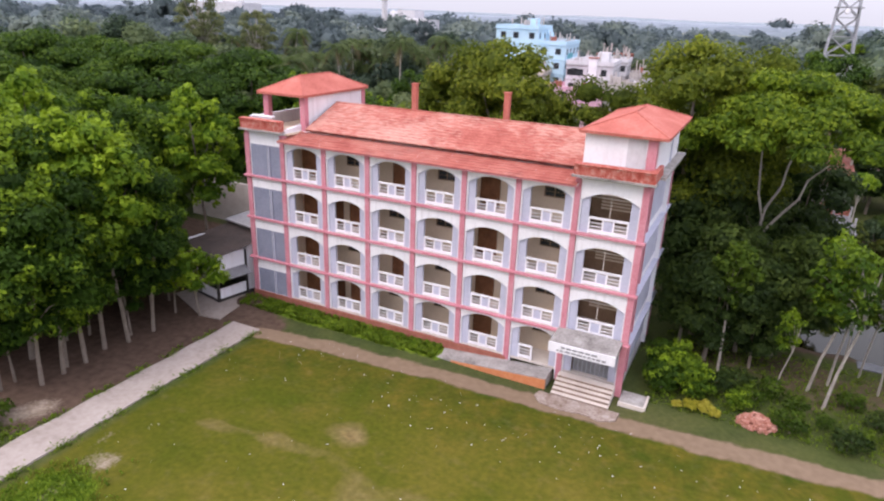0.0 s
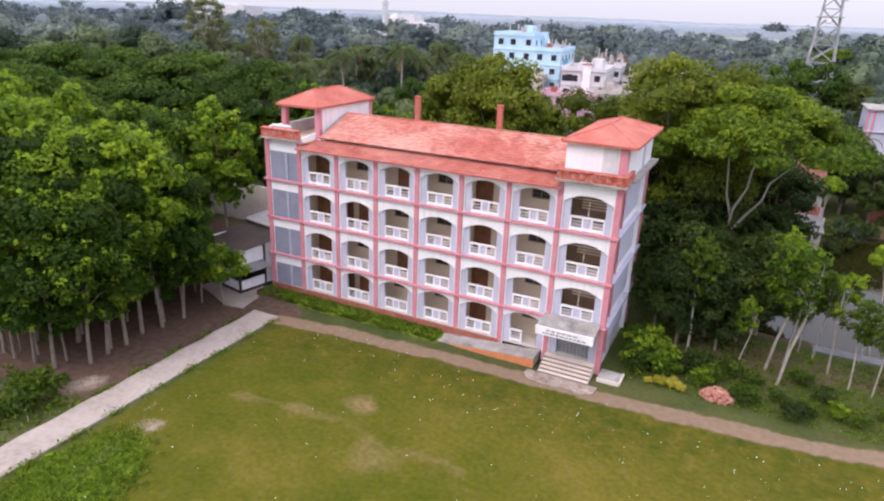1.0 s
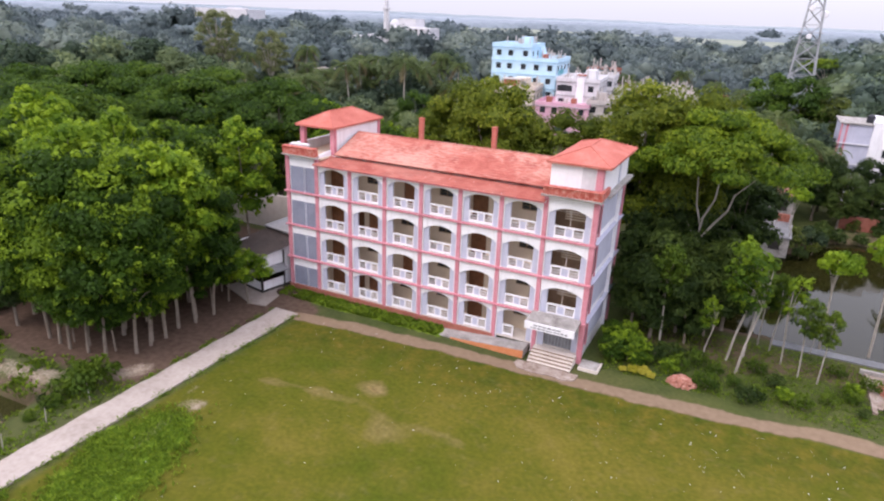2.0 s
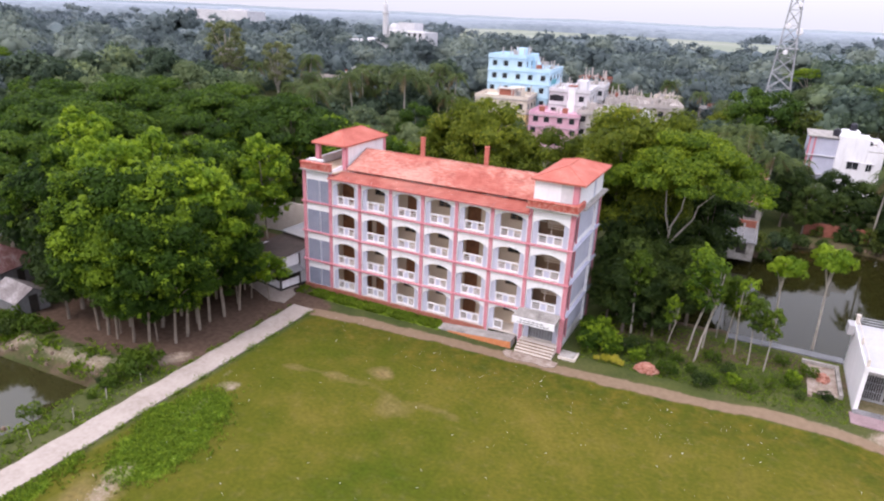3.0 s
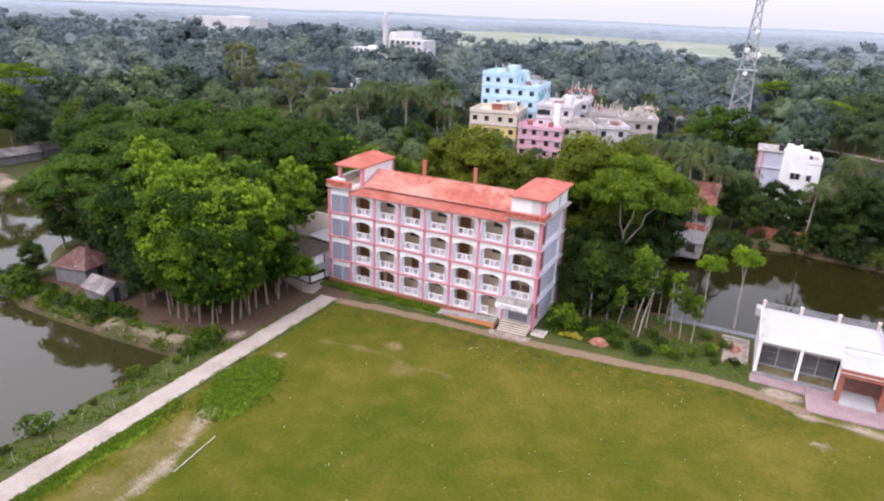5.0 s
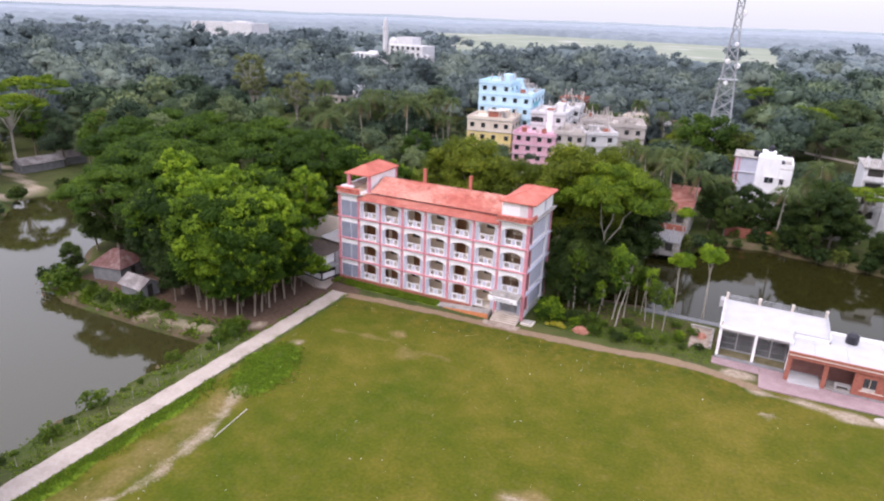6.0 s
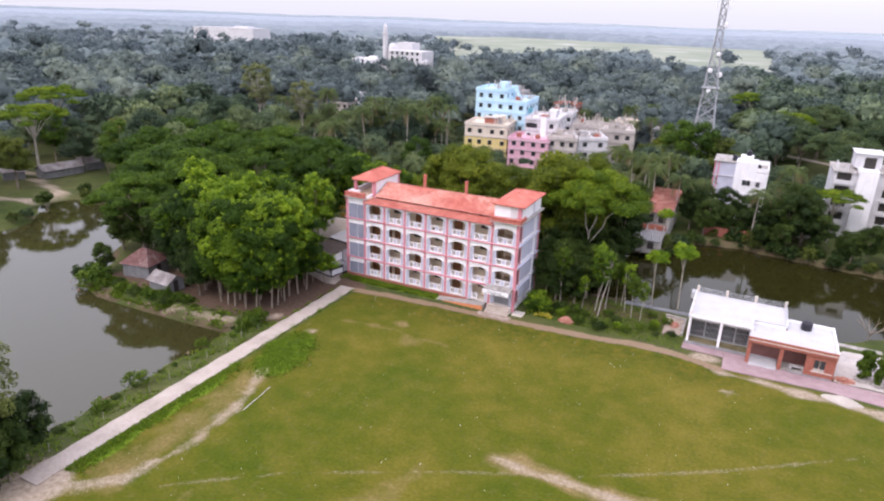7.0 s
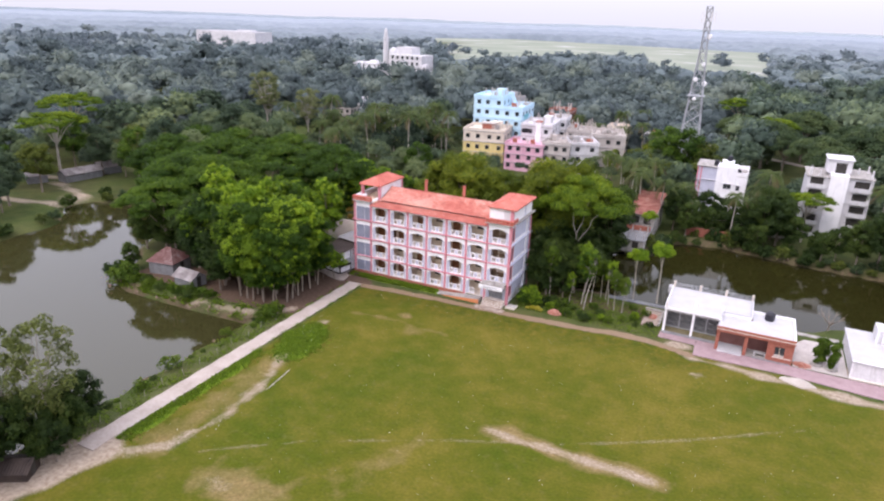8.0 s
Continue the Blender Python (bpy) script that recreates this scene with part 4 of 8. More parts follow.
part("slab_kerb", Geo().box(0.25, 1.75, -1.02, -0.9, 0.0, 0.26).box(1.7, 1.82, -0.9, 0.5, 0.0, 0.26), STEP, school)
ramp = part("ramp", Geo().hexa([(-12.2, -1.5, 0), (-4.1, -1.5, 0), (-4.1, -0.12, 0), (-12.2, -0.12, 0)], [(-12.2, -1.5, 0.08), (-4.1, -1.5, 0.75), (-4.1, -0.12, 0.75), (-12.2, -0.12, 0.08)]), OLDCONC, school, "grey concrete access ramp")
part("ramp_side", Geo().hexa([(-10.5, -1.53, 0), (-4.1, -1.53, 0), (-4.1, -1.5, 0), (-10.5, -1.5, 0)], [(-10.5, -1.53, 0.16), (-4.1, -1.53, 0.66), (-4.1, -1.5, 0.66), (-10.5, -1.5, 0.16)]), ORANGE, ramp, "orange painted ramp side")
apron = [(-4.3, -1.9), (-4.45, -2.5), (-3.9, -3.1), (-2.6, -3.25), (-1.4, -3.0), (-0.3, -3.2), (0.5, -2.7), (0.55, -1.9)]
solo("pavement", Geo().hexa([(x, y, -0.05) for x, y in apron], [(x, y, 0.07) for x, y in apron]), APRON, "worn stained concrete apron at the steps", "pavement", kind="structure")


# ---- plants ----
def leaf_tris(rng, centres, normals, sizes):
    """One pointed leaf, a triangle, at each centre."""
    n = len(centres)
    t = rng.normal(size=(n, 3))
    t -= (t * normals).sum(1, keepdims=True) * normals
    t /= np.linalg.norm(t, axis=1, keepdims=True) + 1e-9
    b = np.cross(normals, t)
    s = sizes[:, None]
    return np.stack([centres - t * s * 0.7 - b * s * 0.6, centres - t * s * 0.5 + b * s * 0.65, centres + t * s + np.array([0, 0, -0.15]) * s], 1)


def leaf_quads(rng, centres, normals, sizes, slim=0.62, droop=0.15):
    n = len(centres)
    t = rng.normal(size=(n, 3))
    t -= (t * normals).sum(1, keepdims=True) * normals
    t /= np.linalg.norm(t, axis=1, keepdims=True) + 1e-9
    b = np.cross(normals, t)
    s = sizes[:, None]
    down = np.array([0, 0, -1.0])
    return np.stack([centres - t * s, centres + b * s * slim, centres + t * s + down * s * droop, centres - b * s * slim], 1)


ICO = bmesh.new()
bmesh.ops.create_icosphere(ICO, subdivisions=1, radius=1.0)
ICO_V = np.array([v.co[:] for v in ICO.verts])
ICO_F = np.array([[v.index for v in f.verts] for f in ICO.faces])
ICO.free()


def lobe_leaves(rng, lobes, per, size, squash=0.8, up=-0.35, sprigs=0, body=0.62):
    """Leaf cards over the outsides of the lobes (x, y, z, r)."""
    out, tints = [], []
    low, high = min(q[2] for q in lobes), max(q[2] for q in lobes) + 0.01
    for x, y, z, r in lobes:
        young = 0.45 + 0.55 * (z - low) / (high - low)  # leaf tint gets lighter towards the top
        n = max(int(per * r * r * 2.0), 12)
        d = rng.normal(size=(n * 2, 3))
        d /= np.linalg.norm(d, axis=1, keepdims=True)
        d = d[d[:, 2] > up][:n]
        rad = r * (0.72 + 0.34 * rng.random((len(d), 1)))
        p = np.array([x, y, z]) + d * rad * np.array([1, 1, squash])
        nn = d + 0.45 * rng.normal(size=d.shape) + np.array([0, 0, 0.35])
        nn /= np.linalg.norm(nn, axis=1, keepdims=True)
        out.append(leaf_tris(rng, p, nn, 0.8 * size * (0.6 + 0.7 * rng.random(len(d)))))
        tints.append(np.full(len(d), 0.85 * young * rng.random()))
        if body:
            # a rough dense heart of twigs and leaves, its shade painted as dark tint
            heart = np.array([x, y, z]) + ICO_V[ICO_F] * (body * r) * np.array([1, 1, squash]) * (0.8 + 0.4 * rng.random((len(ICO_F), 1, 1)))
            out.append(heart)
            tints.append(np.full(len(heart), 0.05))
        # rosettes of young leaves at the twig ends
        for _ in range(sprigs):
            u = rng.normal(size=3) + np.array([0, -0.2, 0.7])
            u /= np.linalg.norm(u)
            q = np.array([x, y, z]) + u * r * np.array([1, 1, squash]) * 1.05
            k = 16
            e = rng.normal(size=(k, 3)) + np.array([0, 0, 0.6])
            e /= np.linalg.norm(e, axis=1, keepdims=True)
            out.append(leaf_tris(rng, q + e * 0.3, e + np.array([0, 0, 0.3]), 0.75 * size * (0.7 + 0.6 * rng.random(k))))
            tints.append(np.full(k, 0.75 + 0.25 * rng.random()))
    return np.concatenate(out), np.concatenate(tints)


def round_lobes(rng, H, R, bottom, count, lobe):
    mid, half = (H + bottom) / 2, (H - bottom) / 2
    out = []
    for i in range(count):
        u = 1 - 2 * (i + 0.5) / count
        a = 2.4 * i + rng.random() * 0.8
        w = math.sqrt(1 - u * u)
        k = 0.58 + 0.3 * rng.random()
        out.append((R * k * w * math.cos(a), R * k * w * math.sin(a), mid + half * k * u, lobe * (0.55 + 0.7 * rng.random())))
    return out


def umbrella_lobes(rng, H, R, drop, count, lobe):
    out = []
    for i in range(count):
        r = R * math.sqrt((i + 0.5) / count)
        a = 2.4 * i + rng.random() * 0.5
        out.append((r * math.cos(a), r * math.sin(a), H - lobe * 0.5 - drop * (r / R) ** 2 + rng.uniform(-0.7, 0.5), lobe * (0.75 + 0.5 * rng.random())))
    return out


def trunk_geo(rng, fork, radius, lobes, limbs, lean=0.3, sides=7):
    g = Geo()
    lx, ly = rng.uniform(-lean, lean), rng.uniform(-lean, lean)
    g.tube([(0, 0, -0.3), (lx * 0.3, ly * 0.3, fork * 0.4), (lx, ly, fork), (lx * 1.2, ly * 1.2, fork * 1.5)], [radius * 1.25, radius, radius * 0.75, radius * 0.4], sides)
    for x, y, z, r in lobes[:: max(len(lobes) // limbs, 1)]:
        m = Vector((lx + (x - lx) * 0.45, ly + (y - ly) * 0.45, fork + (z - fork) * 0.6))
        g.tube([(lx, ly, fork * 0.92), m, (x * 0.92, y * 0.92, z)], [radius * 0.5, radius * 0.32, radius * 0.12], 5)
    return g


def tree(label, lobes, per, size, leaf, fork, radius, seed, bark=None, limbs=6, squash=0.8, lean=0.3, category="tree", name="tree", group="", sprigs=0, body=0.62):
    rng = np.random.default_rng(seed)
    t = thing(name, label, category, group=group)
    part("trunk", trunk_geo(rng, fork, radius, lobes, limbs, lean), bark or BARK, t)
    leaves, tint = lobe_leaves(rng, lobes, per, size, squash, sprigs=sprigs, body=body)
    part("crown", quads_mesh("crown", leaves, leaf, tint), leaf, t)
    return t


placed = {}


def put(proto, x, y, scale=1.0, turn=None, z=0.0):
    """The first call places the tree itself, later ones place copies."""
    turn = random.uniform(0, 360) if turn is None else turn
    m = pose(x, y, z, 0, 0, turn)
    if proto.name not in placed:
        placed[proto.name] = True
        ob = proto
        ob.scale = (scale,) * 3
        ob.location, ob.rotation_euler = (x, y, z), (0, 0, radians(turn))
        return ob
    ob = copy_thing(proto, m)
    ob.scale = (scale,) * 3
    return ob


R0 = np.random.default_rng(11)
GROVE = [tree("tall grove tree with bright green crown and pale bare trunk", round_lobes(R0, 14.5, 3.5, 2.6, 28, 1.3), 80, 0.23, LEAF_GROVE, 5.0, 0.135, s, lean=0.55, group="grove beside the road", sprigs=(1, 3, 2, 4)[s]) for s in range(4)]
GROVE.append(tree("grove tree with lime-green young leaves", round_lobes(R0, 15.5, 3.0, 6.0, 20, 1.2), 66, 0.28, LEAF_LIME, 6.5, 0.13, 9, lean=0.5, group="grove beside the road", sprigs=4))
BROAD = [tree("broad umbrella-crowned rain tree with dark green leaves", umbrella_lobes(R0, 16.5, 8.5, 4.5, 54, 1.7), 54, 0.285, LEAF_BROAD, 6.5, 0.38, 20 + s, limbs=9, squash=0.55) for s in range(2)]
RAIN = thing("tree", "rain tree with wide light green crown and forked pale limbs", "tree")
g = Geo().tube([(0, 0, -0.3), (-0.1, 0.05, 3), (0, 0, 6.4)], [0.26, 0.2, 0.16], 8)
g.tube([(0, 0, 6.0), (-1.0, 0.1, 7.6), (-2.2, 0, 9.2), (-2.5, 0.2, 10.4), (-3.3, 0.3, 12.8)], [0.12, 0.1, 0.08, 0.07, 0.035], 6)
g.tube([(0, 0, 6.2), (0.15, -0.2, 8.4), (0.9, -0.2, 10.2), (1.0, -0.3, 11.6), (1.6, -0.3, 13.8)], [0.12, 0.1, 0.08, 0.07, 0.035], 6)
g.tube([(0, 0, 6.1), (1.1, 0, 7.9), (2.1, -0.2, 9.4), (2.4, -0.2, 10.8), (3.8, -0.3, 12.4)], [0.12, 0.1, 0.08, 0.07, 0.035], 6)
g.tube([(0.1, -0.1, 7.6), (-0.5, -0.5, 9.6), (-0.8, -0.6, 12.6)], [0.1, 0.09, 0.05], 5)
part("trunk", g, PALEBARK, RAIN)
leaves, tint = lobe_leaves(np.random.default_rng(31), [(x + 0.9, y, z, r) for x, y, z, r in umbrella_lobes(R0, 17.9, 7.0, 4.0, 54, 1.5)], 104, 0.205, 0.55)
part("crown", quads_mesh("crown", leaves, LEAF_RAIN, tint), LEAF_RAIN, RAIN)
BUSHY = [tree("dense round tree with olive green leaves", round_lobes(R0, 15, 4.1, 3.0, 38, 1.45), 98, 0.188, LEAF_BUSHY, 5, 0.28, 40 + s) for s in range(2)]
DARKT = [tree("dark leafy tree in the undergrowth", round_lobes(R0, 10, 3.2, 1.5, 22, 1.35), 54, 0.273, LEAF_DEEP, 3.5, 0.18, 50 + s) for s in range(3)]
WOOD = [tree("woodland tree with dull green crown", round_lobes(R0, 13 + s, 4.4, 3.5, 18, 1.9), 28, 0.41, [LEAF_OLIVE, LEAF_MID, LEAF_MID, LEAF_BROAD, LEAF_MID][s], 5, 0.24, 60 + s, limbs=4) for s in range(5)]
YOUNG = [tree("slender young tree with leaning pale trunk", round_lobes(R0, 9.2, 1.25, 4.0, 14, 0.52), 110, 0.22, [LEAF_SHRUB, LEAF_SHRUB, LEAF_GROVE][s], 5.2, 0.075, 70 + s, bark=PALEBARK, limbs=5, lean=0.75, sprigs=2, body=0) for s in range(3)]
FARSHRUB = [tree("dark tangled shrub overhanging the far pond bank", round_lobes(R0, 2.3, 1.6, 0.2, 9, 0.75), 46, 0.3, [LEAF_DEEP, LEAF_OLIVE, LEAF_FARBROAD][s], 0.5, 0.05, 180 + s, limbs=4, category="shrub", name="shrub", body=0.45) for s in range(3)]
SHRUB = [tree("leafy green shrub on the rough grass", round_lobes(R0, 1.7, 1.15, 0.25, 9, 0.6), 86, 0.21, [LEAF_SHRUB, LEAF_DEEP, LEAF_SHRUB][s], 0.5, 0.05, 80 + s, limbs=4, category="shrub", name="shrub", body=0) for s in range(3)]

# grove west of the road
rnd = random.Random(3)
for y in (-8.0, -9.9, -11.4, -13.1, -14.6, -16.0):
    put(GROVE[rnd.randrange(5)], -30.5 + rnd.uniform(-0.5, 0.4), y, rnd.uniform(0.85, 1.03))
for x in (-31.8, -33.6, -35.3, -36.7, -38.2):
    put(GROVE[rnd.randrange(4)], x, -17.8 + rnd.uniform(-0.5, 0.3), rnd.uniform(0.82, 0.95))
for i in range(5):
    for j in range(7):
        x, y = -33.6 - i * 3.5 + rnd.uniform(-0.9, 0.9), -15 + j * 3.4 + rnd.uniform(-0.9, 0.9)
        if y < -5.5 or (x < -38 and y < 2) or x < -43:
            put(GROVE[rnd.randrange(5)], x, y, rnd.uniform(0.88, 1.12))
put(GROVE[4], -51, -7.7, 1.15)
for x, y, s in ((-31.6, -7.0, 0.55), (-31.2, -9.2, 0.6), (-31.8, -12.2, 0.52), (-31.0, -14.0, 0.62), (-32.0, -16.6, 0.55), (-34.4, -17.0, 0.6), (-36.0, -17.2, 0.5), (-33.6, -10.6, 0.65), (-34.6, -13.6, 0.6)):
    put(GROVE[rnd.randrange(4)], x, y, s)
put(GROVE[4], -35.4, 2.4, 1.0)
SMALL = tree("small tree with bright lime-green rosettes before the low house", round_lobes(np.random.default_rng(61), 4.9, 2.1, 2.1, 13, 0.75), 110, 0.2, LEAF_LIME, 2.0, 0.09, 61, limbs=5, sprigs=3)
put(SMALL, -29.5, -4.7, 0.95)
put(SMALL, -31.3, -5.3, 0.9)
put(GROVE[2], -33.4, -4.0, 0.6)
put(GROVE[2], -35.4, -3.4, 0.7)
for x, y, s in ((-47, 16.6, 0.95), (-43.4, 17.4, 0.9), (-36, 18.6, 1.0), (-40, 21, 1.1), (-50, 11.5, 0.9)):
    put(GROVE[rnd.randrange(4)], x, y, s)
put(tree("small tree with golden brown leaves behind the low house", round_lobes(R0, 8, 2.0, 2.5, 12, 0.9), 70, 0.25, LEAF_RUST, 3.0, 0.12, 141), -38.6, 16.5)
for x, y, s in ((-54, -11, 0.9), (-57, -5, 1.0), (-62, -10, 0.8), (-50, -10.5, 0.85), (-64, -7, 1.0), (-61.4, -18.6, 0.42), (-44.5, -13.5, 1.05), (-43.4, -15.6, 0.95), (-68, -10, 0.8), (-42.6, -17.6, 0.6), (-48.4, -14.2, 0.9), (-52.6, -12.2, 1.05)):
    put(DARKT[rnd.randrange(3)], x, y, s * 1.2)
for x, y, s in ((-60, 1, 1.0), (-68, 1, 1.0), (-74, 6, 0.9), (-62, -10.5, 0.86), (-68, 11, 1.08), (-83, 12, 1.0), (-57, 15, 1.02), (-78, 25, 1.0), (-48, 22, 1.0), (-64, 27, 1.0), (-92, 27, 0.95)):
    put(BROAD[rnd.randrange(2)], x, y, s)
for x, y, s in ((-33.0, 16.5, 1.12), (-52, 14, 1.0), (-42, 23, 1.05), (-30, 20, 1.0)):
    put(GROVE[rnd.randrange(4)], x, y, s)

# east of the school
put(RAIN, 6.0, 17, 1.03, 0)
for x, y, s in ((-15.8, 19, 1.38), (-9.5, 21, 1.1), (-20.5, 20, 1.25), (-22, 26, 1.1), (0.0, 19, 1.44), (3.8, 22.5, 1.3), (-5.2, 20, 1.08), (5, 31, 1.1), (-17, 33, 1.0), (-6, 30, 1.0), (-27, 36, 0.8)):
    put(BUSHY[rnd.randrange(2)], x, y, s)
for x, y, s in ((4.2, 7.5, 0.8), (6, 9.8, 0.8), (3.0, 11, 0.95), (8.3, 10.2, 0.68), (9.6, 12.2, 0.85), (5.2, 13, 0.8), (3.0, 16, 1.0), (8.6, 19.5, 0.75), (2.4, 8.4, 0.7), (7, 7.8, 0.55), (5, 21, 0.9), (9, 24, 0.8), (4.5, 27, 1.0), (9.5, 28, 1.15), (7, 33, 1.25), (2, 34, 1.2), (5, 40, 1.2), (0, 40, 1.1), (8, 43, 1.15), (2.6, 18.6, 1.25)):
    put(DARKT[rnd.randrange(3)], x, y, s)
for x, y, s, a in ((10.4, 6.6, 0.95, 40), (11.2, 4.8, 0.95, 80), (11.6, 8.0, 0.8, 160), (13.5, 10.1, 0.8, 200), (14.4, 8.2, 0.85, 300), (15.6, 6.6, 0.75, 20), (16.9, 6.2, 0.7, 250), (5.2, 6.4, 0.85, 10), (12.6, 10.8, 0.75, 90), (8.6, 5.8, 0.5, 30)):
    put(YOUNG[rnd.randrange(3)], x, y, s * (1.2 if x < 12 else 1.0), a)
LONE = tree("slim tree with a small round lime crown beside the pond", round_lobes(R0, 10.0, 1.9, 7.7, 12, 0.8), 120, 0.24, LEAF_LIME, 6.3, 0.1, 90, bark=PALEBARK, limbs=4, lean=0.5, body=0)
put(LONE, 21.1, 14.0, 1.0, 0)
put(LONE, 17.4, 13.4, 0.86, 70)
put(YOUNG[2], 16.6, 11.4, 0.42, 120)
put(LONE, 14.8, 40.2, 0.78, 130)
BRIGHT = tree("bright green bush at the corner of the school", round_lobes(R0, 2.0, 1.2, 0.3, 12, 0.55), 170, 0.16, LEAF_GROVE, 0.5, 0.05, 86, limbs=5, category="shrub", name="shrub", sprigs=2, body=0.4)
for x, y, s in ((2.3, 2.0, 1.05), (3.3, 2.6, 1.2), (4.2, 2.2, 0.8), (2.3, 4.2, 1.2), (6.6, 2.2, 0.6), (14.6, 2.2, 0.55), (19.2, 5.2, 0.6)):
    put(BRIGHT, x, y, s)
for x, y, s in ((5.2, 3.6, 1.0), (9.4, 1.1, 0.95), (12.2, 0.9, 0.9), (12.9, 1.6, 0.7), (7.2, 2.9, 0.95), (15.8, 1.8, 0.8), (17.5, 3.4, 0.7), (19, 4.5, 0.7), (20.5, 7, 0.8), (18.4, 8.2, 0.7), (21.6, 3.6, 0.6), (9.8, 3.6, 0.7), (11.2, 2.6, 0.6), (13.9, 4.1, 0.75), (14.8, 2.9, 0.55), (8.4, 4.6, 0.9), (19.6, 2.8, 0.5), (12.6, 5.6, 0.8), (6.2, 4.4, 1.1)):
    put(SHRUB[rnd.randrange(3)], x, y, s if x < 5 else s * 0.78)
CROTON = tree("yellow-leaved croton shrub at the path edge", round_lobes(R0, 0.8, 0.6, 0.15, 6, 0.32), 330, 0.11, LEAF_YELLOW, 0.2, 0.03, 97, limbs=3, category="shrub", name="croton")
for x, s in ((3.4, 0.5), (4.2, 0.75), (4.9, 0.8), (5.5, 0.55)):
    put(CROTON, x, 0.7 + 0.15 * math.sin(3 * x), s)
# road verge and pond banks
for i in range(13):
    put(SHRUB[rnd.choice((0, 1, 2))], -29.7 + rnd.uniform(-1.0, 0.9), -20.5 - i * 2.6 + rnd.uniform(-0.8, 0.8), (1.0, 0.3, 0.4, 0.7, 0.25, 0.35, 0.3, 1.1, 0.4, 0.8, 0.3, 0.5, 0.35)[i], z=-0.15)
for i in range(11):
    stake = Geo().tube([(0, 0, -0.3), (rnd.uniform(-0.1, 0.1), rnd.uniform(-0.1, 0.1), 1.0)], [0.035, 0.03], 6)
    solo("fence_stake", stake, PALEBARK, "weathered wooden fence stake on the road verge", "fence stake", (-27.6 - 0.3 * (i % 2), -22 - i * 2.9, 0), group="stakes along the road")
for x, y, s in ((-62.4, -21.4, 1.5), (-60.6, -22.6, 1.25), (-59.2, -21.2, 1.7), (-62.6, -19.6, 1.3), (-57.4, -22.4, 0.9), (-55.8, -20.8, 0.8), (-54.2, -21.6, 0.75), (-52.6, -20.9, 0.6), (-51.2, -22.1, 0.8), (-49.4, -21.3, 0.7), (-47.8, -22.0, 0.95), (-46.2, -21.1, 1.05), (-44.9, -22.2, 0.85), (-43.3, -20.9, 1.0), (-42.0, -20.2, 0.8), (-40.4, -20.8, 0.4), (-37.2, -20.6, 0.3), (-34.6, -21.2, 0.35)):
    put(SHRUB[rnd.choice((0, 2, 0, 1))], x, y, s, z=-0.35)
for x, y, s in ((-29.2, -19.8, 1.05), (-30.1, -20.7, 0.9), (-28.9, -21.6, 1.1), (-30.0, -22.4, 0.8), (-29.3, -23.6, 0.6)):
    put(SHRUB[rnd.choice((0, 2))], x, y, s, z=-0.2)

# pale upright tree at the road's near end
GUM = [tree("tall open-crowned tree with pale trunk at the road bend", round_lobes(R0, 16, 3.7, 3.6, 42, 0.85), 105, 0.2, LEAF_OPEN, 7, 0.14, 100, bark=PALEBARK, limbs=14, squash=1.0, body=0),
       DARKT[0]]
put(GUM[0], -27.2, -56.2, 1.02)
put(GUM[0], -31.5, -58, 0.95)
for x, y, s in ((-28.2, -52.6, 0.72), (-28.4, -57.4, 0.7), (-34, -60, 0.9), (-31, -61, 0.8), (-29, -54.2, 0.5), (-30.5, -63.5, 0.85), (-33, -65, 0.95), (-29.6, -66, 0.7), (-26.4, -58.2, 0.42), (-29, -60, 0.8), (-28.2, -63, 0.9), (-26.6, -55.2, 0.62), (-25.8, -57.2, 0.5)):
    put(DARKT[rnd.randrange(3)], x, y, s)


def palm(seed, height, label="coconut palm with arching feathered fronds"):
    rng = random.Random(seed)
    t = thing("palm_tree", label, "palm tree")
    lx, ly = rng.uniform(-0.8, 0.8), rng.uniform(-0.8, 0.8)
    part("trunk", Geo().tube([(0, 0, -0.2), (lx * 0.3, ly * 0.3, height * 0.5), (lx, ly, height)], [0.22, 0.15, 0.12], 7), PALEBARK, t)
    for i in range(22):
        a = i * 2.4 + rng.uniform(-0.2, 0.2)
        # old fronds hang along the trunk, young ones stand up
        rise = 1.35 - 1.6 * i / 21 + rng.uniform(-0.15, 0.15)
        L = rng.uniform(3.9, 5.0) * (0.8 if rise > 1.0 else 1.0)
        sag = 0.5 + 0.3 * max(rise, 0)
        spine = [Vector((lx, ly, height)) + Vector((math.cos(a) * L * s * (1 - 0.3 * s), math.sin(a) * L * s * (1 - 0.3 * s), L * (0.75 * rise * s - sag * s * s))) for s in [k / 13 for k in range(14)]]
        side = Vector((-math.sin(a), math.cos(a), 0))
        tris = []
        for k in range(1, 13):
            p, q = spine[k], spine[k + 1]
            ln = 1.0 * math.sin(math.pi * (0.16 + 0.74 * k / 13)) + 0.12
            for sg in (1, -1):
                for h in (0.0, 0.5):
                    r = p + (q - p) * h
                    tip = r + side * ln * sg * 0.8 + (q - p) * 1.5 + Vector((0, 0, -0.28 * ln))
                    tris.append([r, r + (q - p) * 0.42, tip])
            tris.append([p + side * 0.03, q, p - side * 0.03])
        leaf = LEAF_PALM if i < 19 else LEAF_DRYPALM
        part("frond", quads_mesh("frond", np.array([[tuple(v) for v in qd] for qd in tris]), leaf), leaf, t)
    return t


